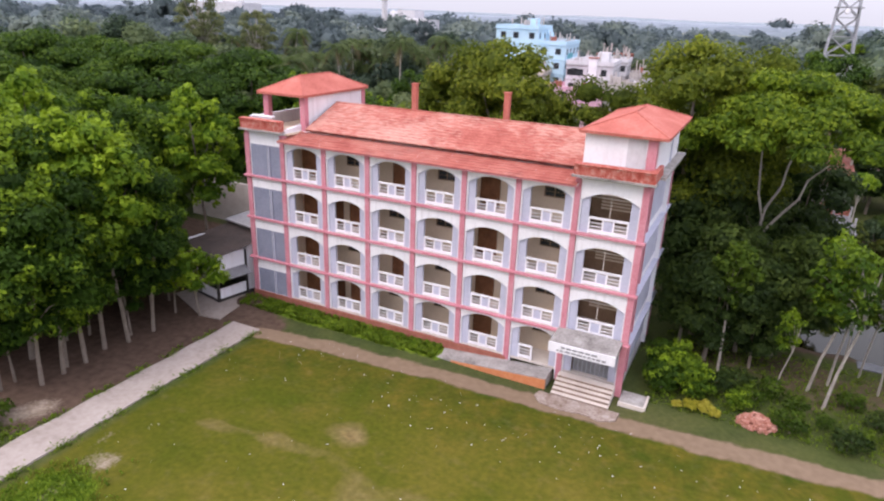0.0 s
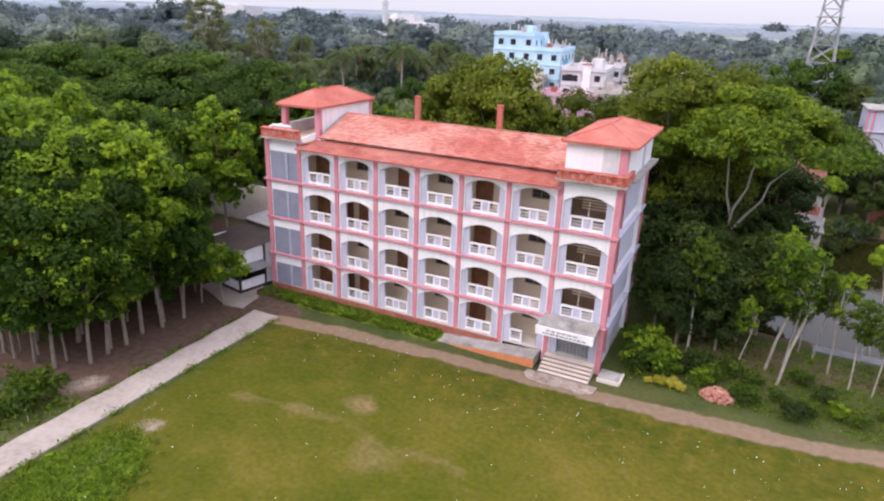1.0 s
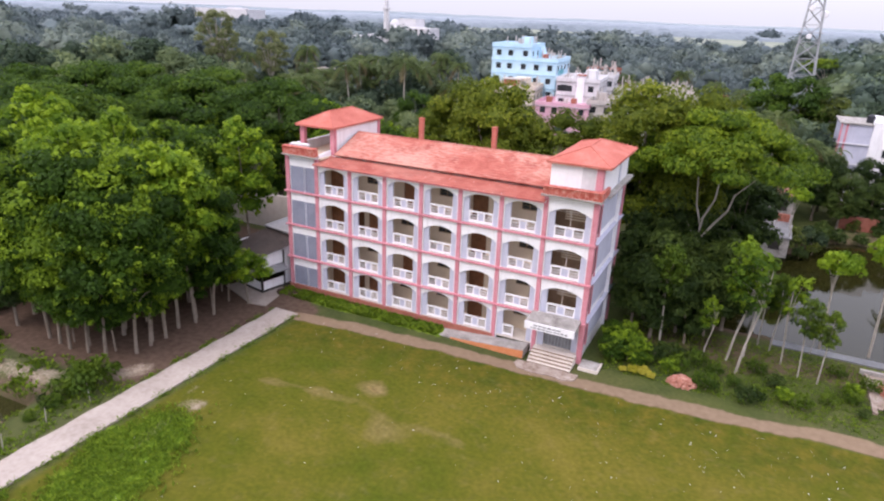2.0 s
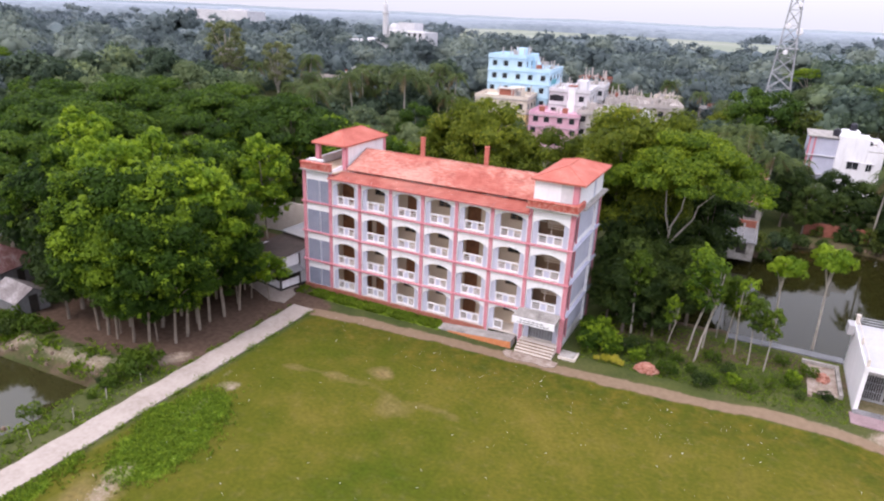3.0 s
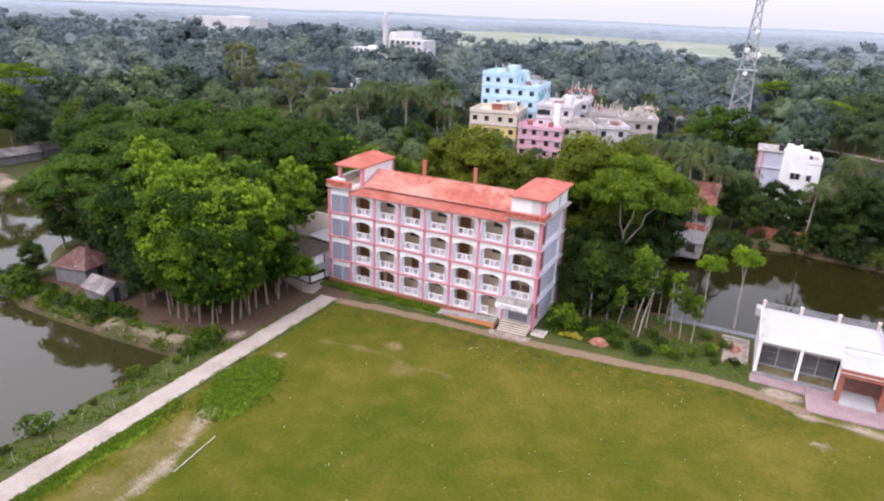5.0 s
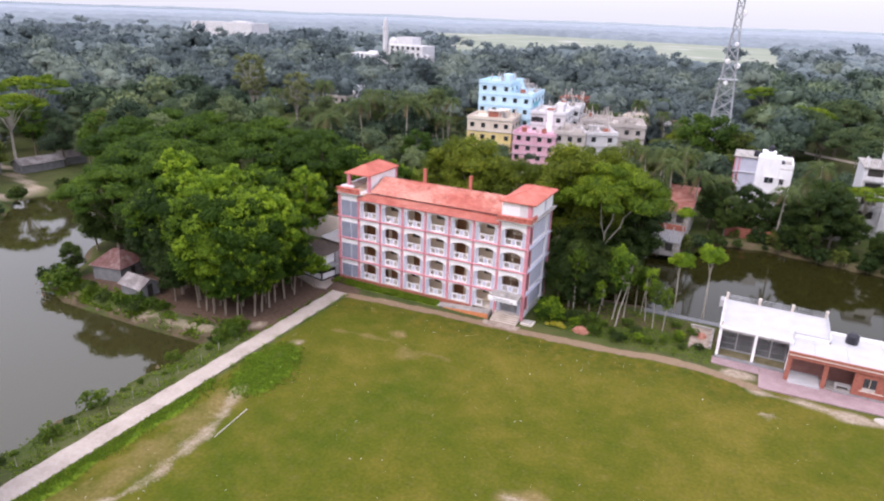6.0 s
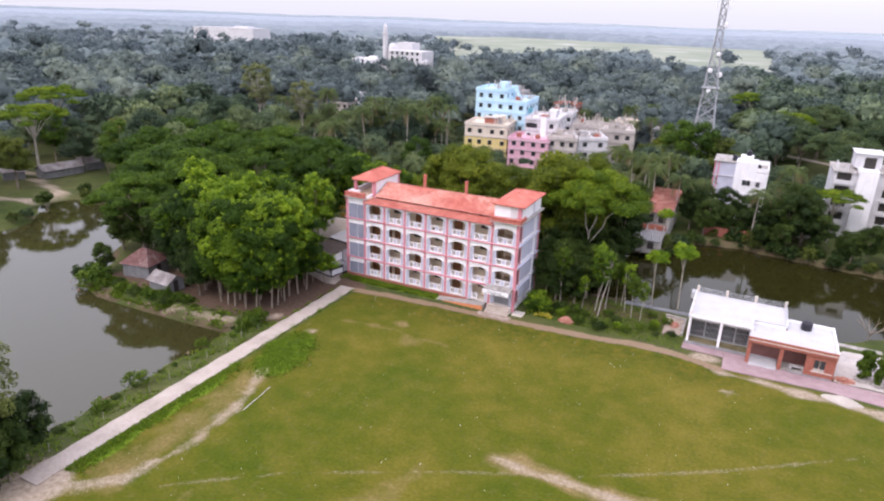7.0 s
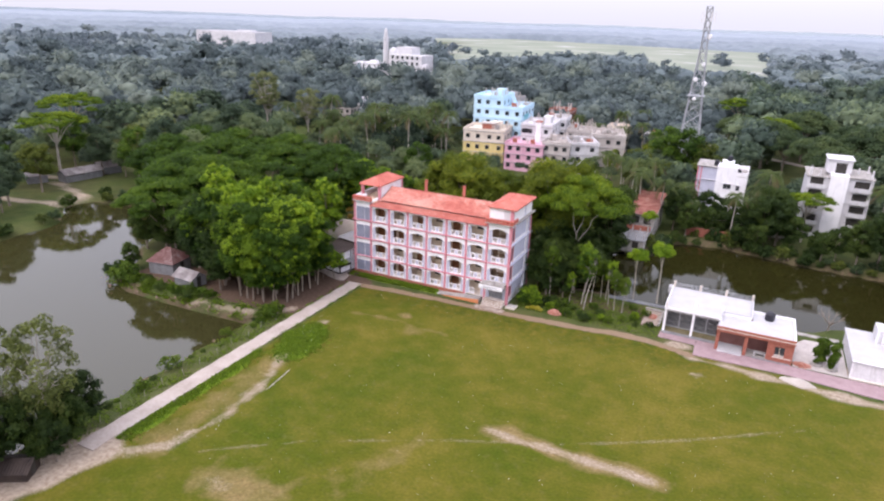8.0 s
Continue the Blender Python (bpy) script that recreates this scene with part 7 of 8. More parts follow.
TEAL = material("turquoise_paint", [(0.1, 0.36, 0.42), (0.18, 0.46, 0.52)], 0.5, 0.8, 8, 0.0)
SKYBLUE = material("sky_blue_paint", [(0.4, 0.6, 0.73), (0.53, 0.71, 0.81)], 0.5, 0.8, 8, 0.0, streak=0.25, streak_colour=(0.3, 0.4, 0.45))
CREAM = material("cream_paint", [(0.58, 0.5, 0.42), (0.7, 0.63, 0.54)], 0.5, 0.8, 8, 0.0, streak=0.3, streak_colour=(0.3, 0.26, 0.22))
YELLOW = material("pale_yellow_paint", [(0.62, 0.5, 0.2), (0.7, 0.58, 0.28)], 0.5, 0.8, 8, 0.0, streak=0.2, streak_colour=(0.4, 0.32, 0.2))
ROSE = material("rose_paint", [(0.56, 0.3, 0.39), (0.68, 0.42, 0.5)], 0.5, 0.8, 8, 0.0, streak=0.25, streak_colour=(0.4, 0.2, 0.26))
blue = block("apartment_block", "sky-blue apartment block with dark windows", -54, -44.2, 110, 124, 6, 3.1, SKYBLUE, windows=3, roofstuff=8, seed=1, band=SKYBLUE, turn=5)
part("balcony_recess", Geo().box(9.8, 9.84, 2.0, 6.0, 12.6, 15.2), TEAL, blue, "turquoise balcony recess")
blue2 = block("apartment_block", "lower sky-blue wing of the apartment block", -44.3, -37.6, 110.6, 127, 5, 3.1, SKYBLUE, windows=2, roofstuff=9, seed=2, band=SKYBLUE, turn=5, side=4)
part("balcony_recess", Geo().box(6.7, 6.74, 3.0, 9.0, 11.2, 13.6), TEAL, blue2, "turquoise balcony recess")
part("stair_slope", Geo().hexa([(0, 9, 15.5), (1.2, 9, 15.5), (1.2, 14, 15.5), (0, 14, 15.5)], [(0, 9, 19.2), (1.2, 9, 16.2), (1.2, 14, 16.2), (0, 14, 19.2)]), SKYBLUE, blue2, "sloping stair roof")
cream = block("apartment_block", "cream apartment block with concrete roof edge", -51.6, -38.6, 97, 109, 3, 3.25, CREAM, windows=4, roofstuff=9, seed=3, foot=YELLOW, turn=8)
part("roof_room", Geo().box(5.2, 9.0, 3.4, 6.6, 9.75, 11.7), BRICK, cream, "unplastered brick roof room")
part("roof_slab", Geo().box(4.8, 9.3, 3.0, 7.0, 11.7, 11.85), PALECONC, cream)
block("apartment_block", "rose-pink apartment block with small dark windows", -35.7, -24.2, 92, 103, 3, 2.55, ROSE, windows=4, roofstuff=6, seed=4, turn=6, head=False, tall=1.6)
white = block("apartment_block", "white apartment block with grey ledges", -34.3, -24.7, 101.6, 116, 4, 3.05, HOUSEWHITE, windows=3, roofstuff=7, seed=5, turn=6)
part("stair_tower", Geo().box(4.6, 6.3, -0.4, 2.2, 0, 13.6), WHITE, white, "white stair tower")
part("stair_roof", Geo().box(4.4, 6.5, -0.6, 2.5, 13.6, 13.75), BRICK, white)
part("ribbon_window", Geo().box(0.2, 3.6, -0.05, 0.0, 10.0, 11.3), WINDOWDARK, white, "dark ribbon window")
block("apartment_block", "grey-roofed white house with dusty flat roof", -25.2, -17.0, 95, 109, 3, 2.85, PALECONC, windows=3, roofstuff=9, seed=6, turn=5, head=False)
low = block("apartment_block", "white corner house with few windows", -17.2, -9.0, 98, 110, 3, 2.85, HOUSEWHITE, windows=2, roofstuff=12, seed=61, turn=24, head=False)
block("unfinished_building", "pale unfinished concrete house with bare rooftop columns", -14.5, -4.5, 112, 126, 3, 3.1, PALECONC, windows=3, roofstuff=18, seed=7, turn=14, head=False, tall=3.4)
block("unfinished_building", "low unfinished concrete house with bare rooftop columns", -24.0, -15.5, 117, 127, 3, 3.1, PALECONC, windows=3, roofstuff=16, seed=31, turn=8, head=False, tall=3.6)
block("unfinished_building", "unfinished white-washed house with bare columns", -33, -25.5, 120, 130, 4, 3.0, HOUSEWHITE, windows=3, roofstuff=12, seed=32, turn=6, tall=3.0)
block("town_house", "small cream house behind the flats", -16, -9, 140, 147, 3, 2.8, CREAM, windows=3, roofstuff=6, seed=33)
block("town_house", "small brick-red house behind the flats", -38, -30, 142, 150, 4, 3.0, BRICK, windows=2, roofstuff=8, seed=34, tall=3.6)
block("town_house", "small white house behind the flats", -4, 4, 146, 152, 2, 2.9, HOUSEWHITE, windows=2, roofstuff=6, seed=35)
block("unfinished_building", "unfinished concrete house with rooftop columns", -61, -50, 140, 150, 5, 3.0, RAWCONC, windows=3, roofstuff=12, seed=8, tall=3.4)


def gap_window(parent, x, y, z, w, h):
    """A dark window set 3 cm proud of a south wall, with its shade and bars."""
    wd = part("window", Geo().box(x, x + w, y - 0.03, y, z, z + h), WINDOWDARK, parent)
    part("sunshade", Geo().box(x - 0.15, x + w + 0.15, y - 0.45, y, z + h + 0.05, z + h + 0.13), HOUSEWHITE, wd)
    part("mullion", Geo().box(x + w / 2 - 0.03, x + w / 2 + 0.03, y - 0.05, y - 0.03, z, z + h), HOUSEWHITE, wd)


# white house across the pond: tall plain white part and a pale blue-grey part with red posts
house = thing("white_house", "plain white three-storey house with grey wing and rooftop tanks", "house", (24.4, 70, 0))
part("wall", Geo().box(0, 6.6, 0, 9.5, 0, 10.6), WHITE, house)
part("upper_wall", Geo().box(0, 4.3, 0, 4.0, 10.6, 12.7), WHITE, house)
part("roof_terrace", Geo().box(4.3, 6.6, 0, 9.5, 10.6, 10.72).box(0, 4.3, 4.0, 9.5, 10.6, 10.72), OLDCONC, house)
part("parapet", Geo().box(4.3, 6.6, 0, 0.15, 10.72, 11.6).box(6.45, 6.6, 0.15, 9.5, 10.72, 11.6).box(0, 6.45, 9.35, 9.5, 10.72, 11.6).box(0, 0.15, 4.0, 9.35, 10.72, 11.6), WHITE, house)
part("stair_head", Geo().box(0.6, 3.2, 5.0, 8.0, 10.72, 12.9), WHITE, house)
for x, z, w in ((1.8, 7.6, 1.6), (4.5, 7.5, 0.75), (1.6, 4.3, 1.6), (4.5, 4.2, 0.75), (1.6, 1.1, 1.6), (4.4, 1.0, 0.8)):
    gap_window(house, x, 0, z, w, 1.15)
for z in (1.2, 4.4, 7.6):
    for y in (2.0, 5.6):
        part("window", Geo().box(6.6, 6.63, y, y + 1.2, z, z + 1.2), WINDOWDARK, house)
wing = part("grey_wing", Geo().box(-4.2, 0, 0.6, 8.5, 0, 12.1), LILAC, house, "pale blue-grey wing")
part("roof_slab", Geo().box(-4.5, 0.0, 0.3, 8.8, 12.1, 12.3), OLDCONC, wing)
for x in (-4.24, -3.5):
    part("red_post", Geo().box(x, x + 0.28, 0.46, 0.6, 0, 12.1), PINK, wing, "dull red post")
for z in (2.9, 6.0, 9.1):
    part("ledge", Geo().box(-4.3, 0, 0.3, 0.6, z, z + 0.12), HOUSEWHITE, wing)
for x, y, z in ((24.0, 72.4, 12.3), (26.6, 76.6, 12.9), (28.9, 72.5, 10.72)):
    solo("water_tank", Geo().tube([(0, 0, 0), (0, 0, 1.0), (0, 0, 1.25)], [0.55, 0.55, 0.2], 12), BLACKPLASTIC, "black water tank on a white roof", "water tank", (x, y, z))

# white flats: blank middle, balconies on both wings, open roof room
flats = thing("white_flats", "white five-storey flats with blank middle wall and balconies", "building", (42.6, 68, 0))
part("middle_wall", Geo().box(4.2, 7.6, 0, 11, -0.2, 13.8), WHITE, flats, "blank white wall")
part("roof_room", Geo().box(3.4, 8.0, 3.2, 9.0, 13.8, 16.6), HOUSEWHITE, flats)
part("roof_slab", Geo().box(3.1, 8.3, 2.8, 9.3, 16.6, 16.8), HOUSEWHITE, flats)
part("roof_door", Geo().box(5.0, 7.0, 3.15, 3.2, 13.8, 16.0), DARK, flats, "dark roof room opening")
left = part("left_wing", Geo().box(0, 4.2, 0.8, 11, -0.2, 13.0), HOUSEWHITE, flats)
right = part("right_wing", Geo().box(7.6, 12.0, 1.0, 11, -0.2, 13.4), HOUSEWHITE, flats)
part("roof_edge", Geo().box(-0.3, 4.15, 0.4, 11.2, 13.0, 13.2), OLDCONC, left)
part("roof_edge", Geo().box(7.65, 12.4, 0.5, 11.2, 13.4, 13.6), OLDCONC, right)
for z in (0.0, 2.7, 5.4, 8.1, 10.8):
    for wing, x0, x1, y in ((left, 0.3, 3.6, 0.8), (right, 8.6, 12.1, 1.0)):
        b = part("balcony", Geo().box(x0, x1, y - 1.0, y, z - 0.12, z + 0.04), HOUSEWHITE, wing)
        part("rail", Geo().box(x0, x1, y - 1.04, y - 0.94, z + 0.04, z + 0.85), HOUSEWHITE, b)
        part("opening", Geo().box(x0 + 0.3, x1 - 0.5, y - 0.04, y, z + 0.1, z + 2.1), DARK, b, "dark balcony doorway")
        part("post", Geo().box(x1 - 0.2, x1, y - 1.0, y - 0.8, z + 0.04, z + 2.55), HOUSEWHITE, b)
    for y in (3.0, 7.0):
        part("window", Geo().box(12.0, 12.03, y, y + 1.2, z + 0.9, z + 2.1), WINDOWDARK, right)
for x, y, z, h in ((0.3, 1.0, 13.2, 1.6), (2.0, 1.0, 13.2, 1.2), (11.6, 1.2, 13.6, 1.8), (9.6, 6.0, 13.6, 1.2), (11.6, 8.0, 13.6, 1.5), (0.6, 6.0, 13.2, 1.2)):
    part("column_stub", Geo().box(x, x + 0.28, y, y + 0.28, z, z + h), HOUSEWHITE, flats)
part("brick_shed", Geo().box(-6.5, -1.8, -6.0, -2.4, 0, 3.2), OLDCONC, flats)
# long house at the pond's north-west bank
longh = thing("brick_house", "unfinished brick house with rusty red roof on the pond bank", "house", (9.6, 36.5, 0))
part("wall", Geo().box(0.2, 5.4, 10, 24, 0, 5.2), OLDCONC, longh)
part("roof", corrugated(-0.1, 5.7, 9.6, 5.25, 24.3, 6.9), RUST, longh, "rusty red tin roof")
part("front_room", Geo().box(0.5, 5.2, 0, 10, 0, 2.4), OLDCONC, longh, "low grey unfinished front room")
part("roof_slab", Geo().box(0.3, 5.4, -0.2, 10, 2.4, 2.55), TINGREY, longh)
for i in range(2):
    part("opening", Geo().box(1.0 + i * 2.3, 2.4 + i * 2.3, 9.95, 10.0, 3.2, 4.7), DARK, longh)
    part("opening", Geo().box(1.0 + i * 2.1, 2.2 + i * 2.1, -0.04, 0.0, 0.9, 2.2), DARK, longh)
part("brick_wall", Geo().box(0.3, 5.3, 7, 7.3, 2.55, 3.5), BRICK, longh)
for i in range(4):
    for y in (0.3, 5.0):
        part("column_stub", Geo().box(0.5 + i * 1.5, 0.7 + i * 1.5, y, y + 0.2, 2.55, 3.6 + 0.4 * (i % 2)), RAWCONC, longh)
solo("boundary_wall", Geo().box(21, 31, 54.2, 54.5, -0.2, 1.9), BRICK, "old red brick wall along the far bank", "wall")


# ---- lattice mast ----
def mast(at, H, half0, half1, label):
    t = thing("radio_mast", label, "radio mast", at)
    levels = 16
    zs = [H * (1 - (1 - i / levels) ** 1.15) for i in range(levels + 1)]

    def half(z):
        return half0 + (half1 - half0) * min(z / (H * 0.8), 1.0)

    for sx in (-1, 1):
        for sy in (-1, 1):
            part("leg", Geo().tube([(sx * half(z), sy * half(z), z) for z in zs], [0.16] * len(zs), 5), METALGREY, t)
    for a, b in zip(zs, zs[1:]):
        ha, hb = half(a), half(b)
        for i in range(4):
            c = [(-1, -1), (1, -1), (1, 1), (-1, 1)]
            (x0, y0), (x1, y1) = c[i], c[(i + 1) % 4]
            part("brace", Geo().tube([(x0 * ha, y0 * ha, a), (x1 * hb, y1 * hb, b)], [0.085, 0.085], 4), METALGREY, t)
            part("brace", Geo().tube([(x1 * ha, y1 * ha, a), (x0 * hb, y0 * hb, b)], [0.085, 0.085], 4), METALGREY, t)
            part("strut", Geo().tube([(x0 * hb, y0 * hb, b), (x1 * hb, y1 * hb, b)], [0.075, 0.075], 4), METALGREY, t)
    for z, a, r in ((28, 0.3, 0.7), (29, 2.0, 0.6), (24, 4.6, 0.5), (40, 0.2, 0.7), (33, 1.0, 0.5)):
        h = half(z) + 0.3
        x, y = h * math.cos(a), -abs(h * math.sin(a)) - 0.2
        part("dish", Geo().tube([(x, y, z), (x, y - 0.35, z)], [r, r * 0.8], 12), WHITE, t, "white microwave dish")
    for i in range(6):
        a = i * 1.05
        part("antenna", Geo().box(math.cos(a) * 1.6 - 0.13, math.cos(a) * 1.6 + 0.13, math.sin(a) * 1.6 - 0.1, math.sin(a) * 1.6 + 0.1, 43.6, 46.2), WHITE, t)
    part("platform", Geo().box(-2.2, 2.2, -2.2, 2.2, 24.6, 24.75), METALGREY, t)
    return t


mast((14.4, 104, 0), 47.5, 3.3, 0.7, "tall grey steel lattice radio mast")
def street_lamp(x, y, turn):
    t = thing("street_lamp", "grey curved street lamp beside the far road", "street lamp", (x, y, 0), turn, group="lamps along the far road")
    part("pole", Geo().tube([(0, 0, 0), (0, 0, 6.5), (0.5, 0, 7.4), (1.6, 0, 7.8), (2.6, 0, 7.7)], [0.12, 0.1, 0.09, 0.08, 0.07], 6), RAWCONC, t)
    part("lamp_head", Geo().box(2.3, 3.0, -0.16, 0.16, 7.55, 7.7), ROOFWHITE, t)


for x, y, a in ((22, 160, 10), (31.6, 155, 5), (40.3, 149, 0), (50, 142, 0)):
    street_lamp(x, y, a)
solo("road", Geo().hexa([(14, 174, -0.1), (60, 142, -0.1), (61, 145, -0.1), (16, 177, -0.1)], [(14, 174, 0.1), (60, 142, 0.1), (61, 145, 0.1), (16, 177, 0.1)]), CONCRETE, "pale road past the mast", "road", kind="structure")

# ---- mosque and far white buildings ----
mosque = thing("mosque", "white mosque with dome and slender minaret among trees", "mosque", (-212, 330, 0))
part("hall", Geo().box(-3.3, 22.4, 0, 18, 0, 16.5), HOUSEWHITE, mosque)
part("upper_hall", Geo().box(0.5, 13, 3, 15, 16.5, 21.8), HOUSEWHITE, mosque)
part("parapet", Geo().box(-3.5, 22.6, -0.3, 0.0, 16.0, 17.3), WHITE, mosque)
part("minaret", Geo().tube([(-8, 2, 0), (-8, 2, 27), (-8, 2, 27.1), (-8, 2, 28), (-8, 2, 28.1), (-8, 2, 32), (-8, 2, 34.5)], [2.0, 1.8, 2.4, 2.4, 1.5, 1.3, 0.2], 10), HOUSEWHITE, mosque)
g = Geo()
g.tube([(-2.5, 4, 17 + 4.4 * math.sin(a * math.pi / 12)) for a in range(7)], [3.6 * math.cos(a * math.pi / 12) + 0.05 for a in range(7)], 14)
part("dome", g, HOUSEWHITE, mosque)
part("drum", Geo().tube([(-2.5, 4, 10), (-2.5, 4, 17)], [3.8, 3.7], 14), HOUSEWHITE, mosque)
for s in range(4):
    for i in range(6):
        part("window", Geo().box(-2 + i * 4, -0.2 + i * 4, -0.06, 0, 1.8 + s * 4, 3.9 + s * 4), WINDOWDARK, mosque)
block("far_house", "white flat-roofed house among distant trees", -246, -224, 326, 338, 3, 3.1, WHITE, windows=5, seed=20, roofstuff=5)
block("far_house", "white house among distant trees", -190, -180, 318, 328, 3, 3.2, HOUSEWHITE, windows=3, seed=21, roofstuff=3)
block("far_house", "white house half hidden by trees", -170, -160, 204, 213, 2, 3.2, HOUSEWHITE, windows=3, seed=26, roofstuff=6)
block("far_house", "grey-white house in the trees", -134, -125, 152, 160, 2, 3.2, HOUSEWHITE, windows=3, seed=22, roofstuff=6)
block("far_house", "grey-white house in the trees", -131, -122, 139, 146, 2, 3.0, PALECONC, windows=3, seed=23, roofstuff=4)
block("far_shed", "long white industrial shed among trees", -511, -432, 435, 460, 2, 11.0, HOUSEWHITE, windows=0, side=0, seed=24, band=WHITE)
block("far_house", "small white house by the far fields", -380, -368, 392, 400, 3, 3.4, HOUSEWHITE, windows=3, seed=25)

# strip of far trees at the horizon, distance haze painted into its colour
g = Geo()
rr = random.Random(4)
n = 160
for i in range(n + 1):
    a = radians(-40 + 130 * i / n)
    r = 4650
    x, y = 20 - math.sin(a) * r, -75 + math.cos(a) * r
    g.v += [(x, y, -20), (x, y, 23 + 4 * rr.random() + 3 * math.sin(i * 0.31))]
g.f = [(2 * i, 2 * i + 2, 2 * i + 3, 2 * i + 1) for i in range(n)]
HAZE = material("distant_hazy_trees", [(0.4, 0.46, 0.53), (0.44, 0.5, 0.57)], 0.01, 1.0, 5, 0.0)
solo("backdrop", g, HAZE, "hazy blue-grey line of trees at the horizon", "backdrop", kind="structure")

# ---- small things on the field ----
rng = np.random.default_rng(5)
n = 850
x, y = rng.uniform(-23, 45, n), rng.uniform(-50, -4.5, n)
near_path = rng.random(n) < 0.2
x[near_path], y[near_path] = rng.uniform(-23, 18, near_path.sum()), rng.uniform(-9, -3.6, near_path.sum())
ok = ~((x > 20) & (y > -6))
p = np.stack([x, y, np.full(n, 0.13)], 1)[ok]
nn = rng.normal(size=p.shape) * 0.35 + np.array([0, 0, 1])
nn /= np.linalg.norm(nn, axis=1, keepdims=True)
solo("litter", quads_mesh("litter", leaf_quads(rng, p, nn, rng.uniform(0.014, 0.046, len(p)), 0.8, 0.0), PAPER), PAPER, "scattered white scraps of paper on the grass", "litter", kind="stuff")


def tufts(label, pts, h, seed, blades=4):
    rng = np.random.default_rng(seed)
    n = len(pts)
    base = np.repeat(pts, blades, 0) + np.c_[rng.normal(0, 0.1, (n * blades, 2)), np.zeros(n * blades)]
    a = rng.uniform(0, 6.28, n * blades)
    ln = h * rng.uniform(0.5, 1.3, n * blades)
    side = np.stack([-np.sin(a), np.cos(a), np.zeros_like(a)], 1) * (0.22 * ln)[:, None]
    out = np.stack([np.cos(a), np.sin(a), np.zeros_like(a)], 1)
    mid = base + out * (0.25 * ln)[:, None] + np.array([0, 0, 1]) * (0.65 * ln)[:, None]
    tip = base + out * (0.75 * ln)[:, None] + np.array([0, 0, 1]) * (0.85 * ln)[:, None]
    q = np.stack([base - side * 0.4, mid - side, tip, mid + side], 1)
    solo("grass", quads_mesh("grass", q, LEAF_GRASS, np.repeat(rng.random(n), blades)), LEAF_GRASS, label, "grass", kind="stuff")


p = np.c_[rng.uniform(-28.3, -11.8, 2600), rng.uniform(-1.9, -0.15, 2600), np.full(2600, 0.15)]
p = p[rng.random(2600) < 0.55 + 0.4 * np.sin(p[:, 0] * 1.9)]
tufts("thick green weeds along the foot of the school", p, 0.27, 1)
p = np.c_[rng.uniform(-23.8, -15.5, 6000), rng.uniform(-31.5, -19.5, 6000), np.zeros(6000)]
p = p[inside(LUSH, p[:, 0], p[:, 1])]
p[:, :2] += rng.normal(0, 0.55, (len(p), 2))
p = p[rng.random(len(p)) < 0.75]
tufts("lush patch of tall grass beside the road", p, 0.2, 2)
p = np.c_[-24 + np.abs(rng.normal(0, 0.8, 1500)), rng.uniform(-52, -30, 1500), np.zeros(1500)]
tufts("short green grass along the road edge", p, 0.22, 3)
p = np.r_[np.c_[rng.normal(-24.1, 0.16, 900), rng.uniform(-31, -4.5, 900), np.zeros(900)], np.c_[rng.normal(-26.75, 0.16, 500), rng.uniform(-19, -4.5, 500), np.zeros(500)]]
p = p[rng.random(1400) < 0.45 + 0.5 * np.sin(p[:, 1] * 2.3 + p[:, 0])]
tufts("ragged tufts of grass along the concrete road", p, 0.16, 7)
p = np.c_[rng.uniform(-30.6, -26.7, 3000), rng.uniform(-58, -19, 3000), np.full(3000, -0.12)]
p = p[rng.random(3000) < 0.5 + 0.45 * np.sin(p[:, 1] * 0.9) * np.cos(p[:, 0] * 1.4)]
tufts("weeds on the bank of the pond", p, 0.26, 4)
p = np.c_[rng.uniform(-62.5, -32, 4600), rng.uniform(-23.4, -19, 4600), np.full(4600, -0.15)]
p[:, 2] -= 0.7 * np.clip((-21.9 - p[:, 1]) / 1.2, 0, 1)
p = p[rng.random(4600) < np.where(p[:, 0] < -44, 0.5, 0.12) + 0.45 * np.sin(p[:, 0] * 0.9 + 1.5 * np.sin(p[:, 1])) * np.cos(p[:, 1] * 1.6 + 0.4 * p[:, 0])]
tufts("weeds on the wooded bank", p, 0.34, 5)
p = np.c_[rng.uniform(1.5, 23, 3500), rng.uniform(0.2, 11, 3500), np.zeros(3500)]
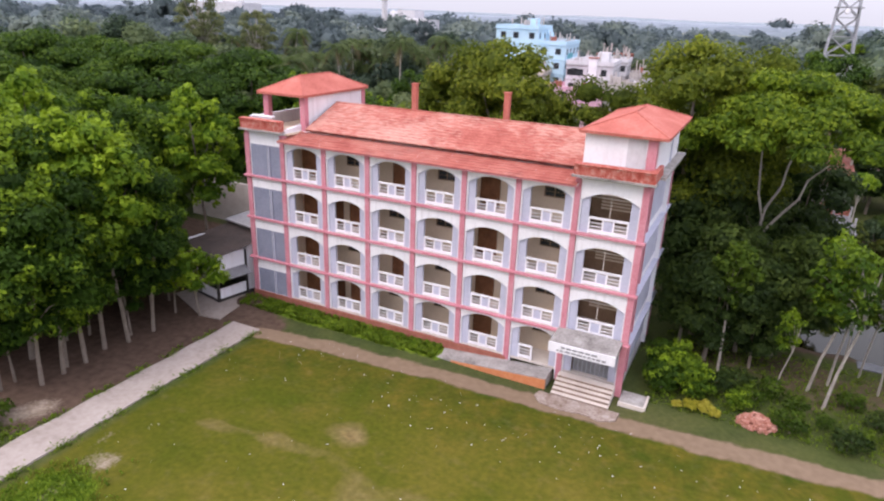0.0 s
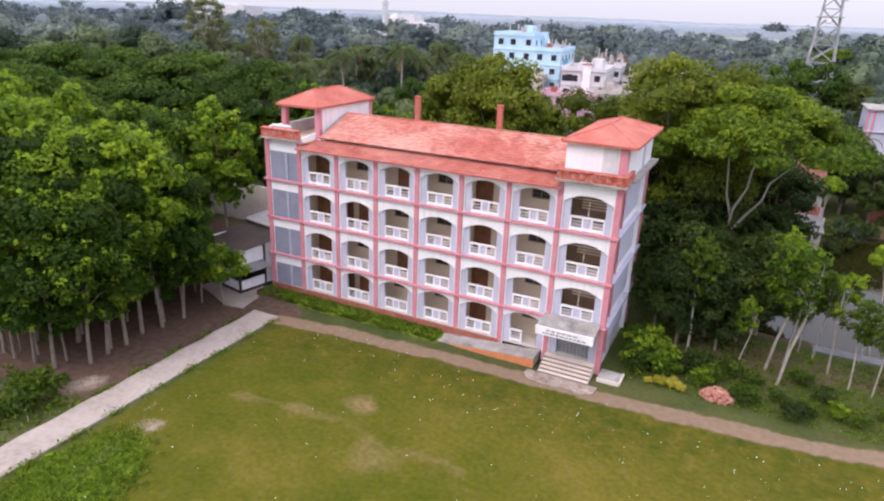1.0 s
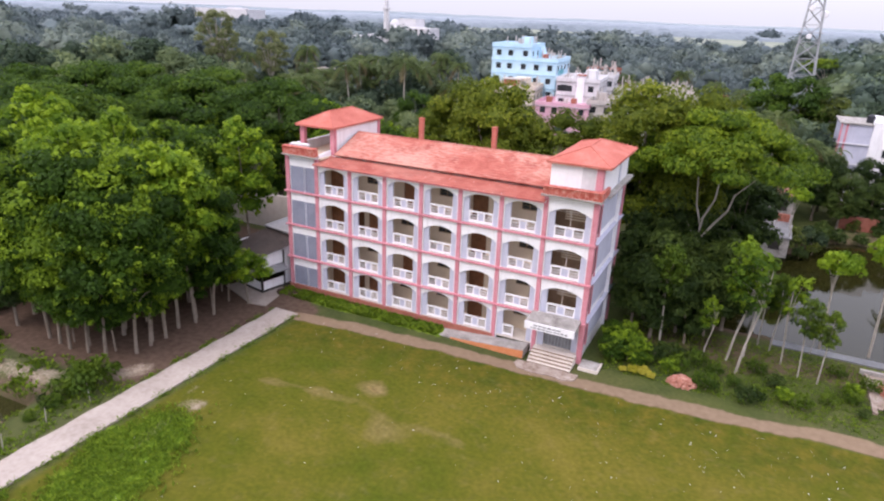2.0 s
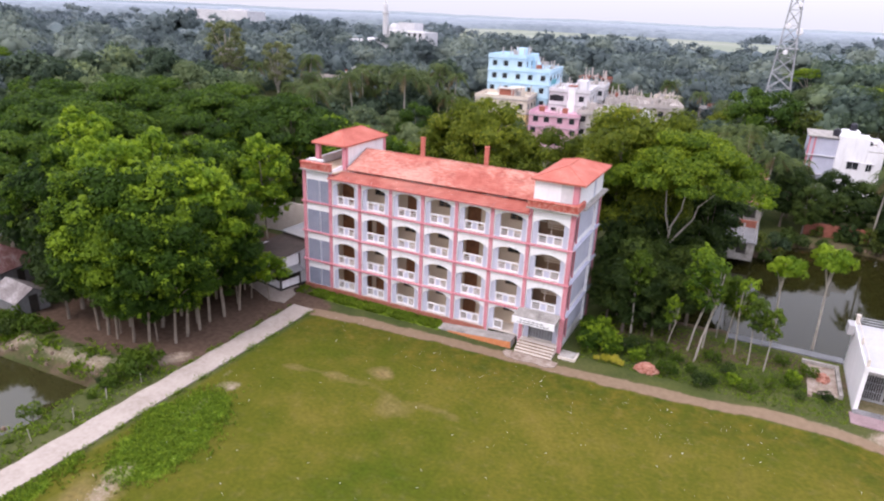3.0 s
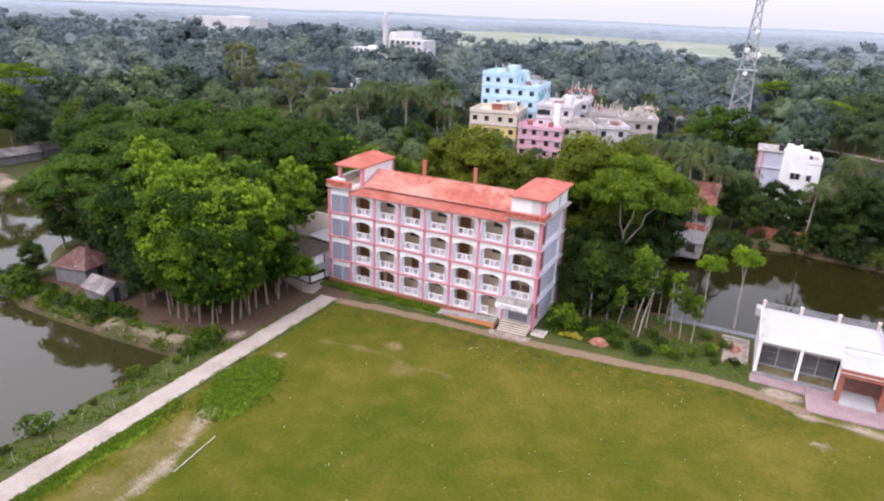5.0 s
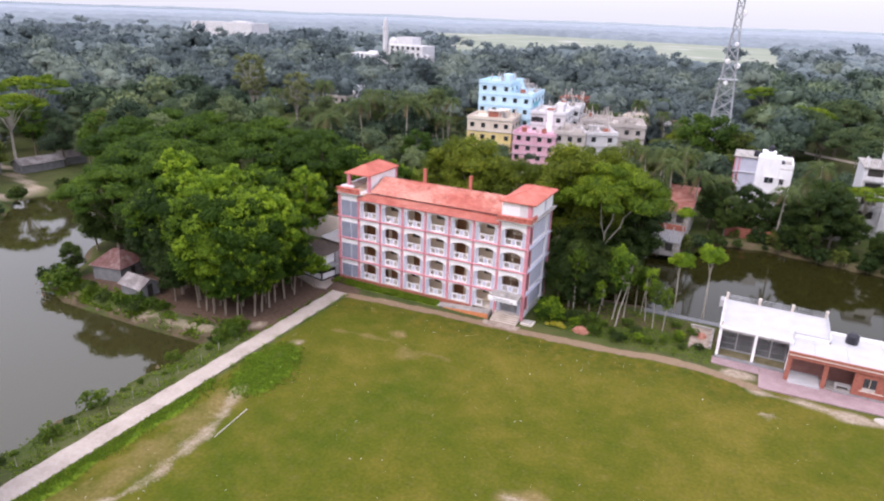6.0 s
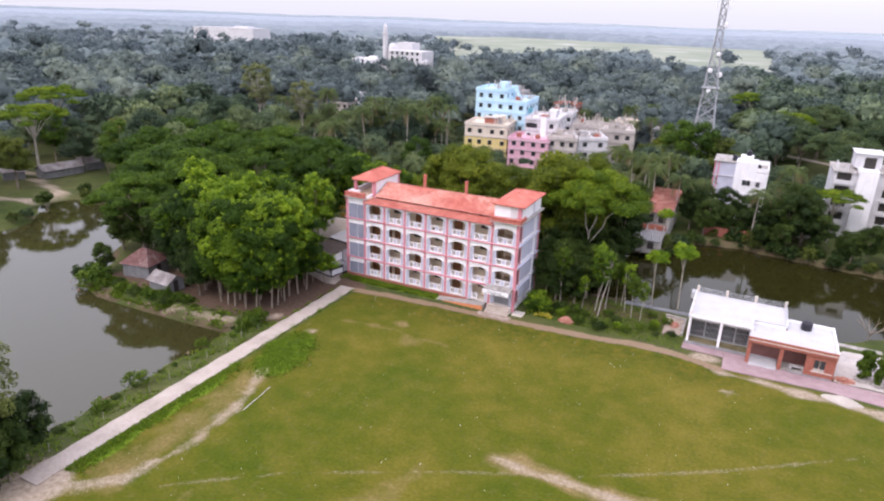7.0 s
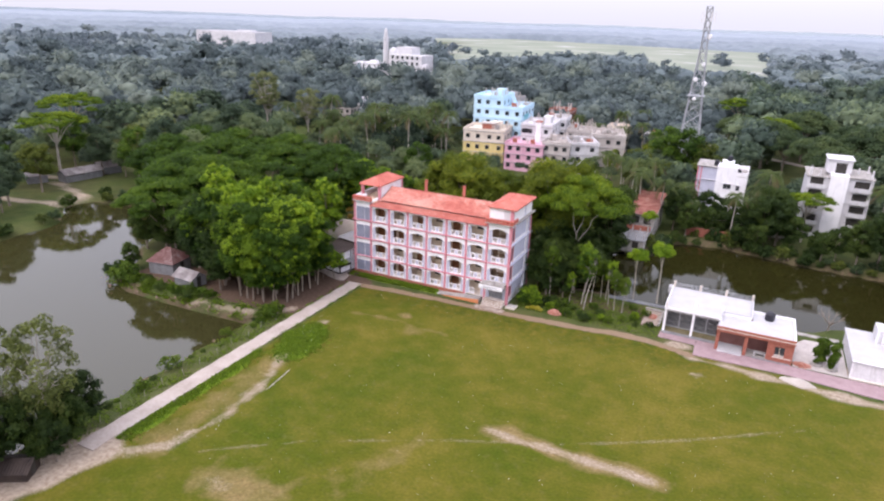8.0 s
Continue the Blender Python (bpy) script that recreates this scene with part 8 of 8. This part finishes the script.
tufts("rough grass under the young trees", p, 0.16, 6)
# broken stones along the foot of the bank
rng = np.random.default_rng(9)
g = Geo()
for i in range(70):
    t = rng.random()
    x, y = (-32 - 32 * t, -22.7 + rng.normal(0, 0.7)) if i < 50 else (-30.9 + rng.normal(0, 0.5), -24 - 34 * t)
    r = rng.uniform(0.08, 0.22)
    k = len(g.v)
    ring = [(math.cos(a) * r * rng.uniform(0.7, 1.2), math.sin(a) * r * rng.uniform(0.7, 1.2)) for a in (0, 1.3, 2.5, 3.8, 5.0)]
    z = -0.75 + 0.6 * rng.random()
    g.v += [(x + a, y + b, z - r) for a, b in ring] + [(x + a * 0.7, y + b * 0.7, z + r * 0.6) for a, b in ring]
    g.f += [(k + j, k + (j + 1) % 5, k + 5 + (j + 1) % 5, k + 5 + j) for j in range(5)] + [tuple(k + 5 + j for j in range(5))]
for i in range(160):
    t = rng.random()
    x, y = 19.5 + 44 * t, 51.8 - 3.4 * t + 1.0 * math.sin(9 * t) + abs(rng.normal(0, 1.1))
    r = rng.uniform(0.1, 0.34)
    k = len(g.v)
    ring = [(math.cos(a) * r * rng.uniform(0.7, 1.2), math.sin(a) * r * rng.uniform(0.7, 1.2)) for a in (0, 1.3, 2.5, 3.8, 5.0)]
    z = -0.7 + 0.55 * rng.random()
    g.v += [(x + a, y + b, z - r) for a, b in ring] + [(x + a * 0.7, y + b * 0.7, z + r * 0.6) for a, b in ring]
    g.f += [(k + j, k + (j + 1) % 5, k + 5 + (j + 1) % 5, k + 5 + j) for j in range(5)] + [tuple(k + 5 + j for j in range(5))]
solo("stones", g, RISER, "broken brownish stones along the foot of the pond bank", "stones", kind="stuff")
tin_hut((-27.4, -60.2, 0), 30, 3.2, 2.4, 1.2, 0.6, DARKTIN, "small dark tin shelter at the road bend", DARKTIN)
# fallen pole by the worn track
solo("fallen_pole", Geo().tube([(-16.9, -32.4, 0.1), (-16.4, -37.2, 0.1)], [0.04, 0.03], 6), STEP, "pale bamboo pole lying on the grass", "pole")
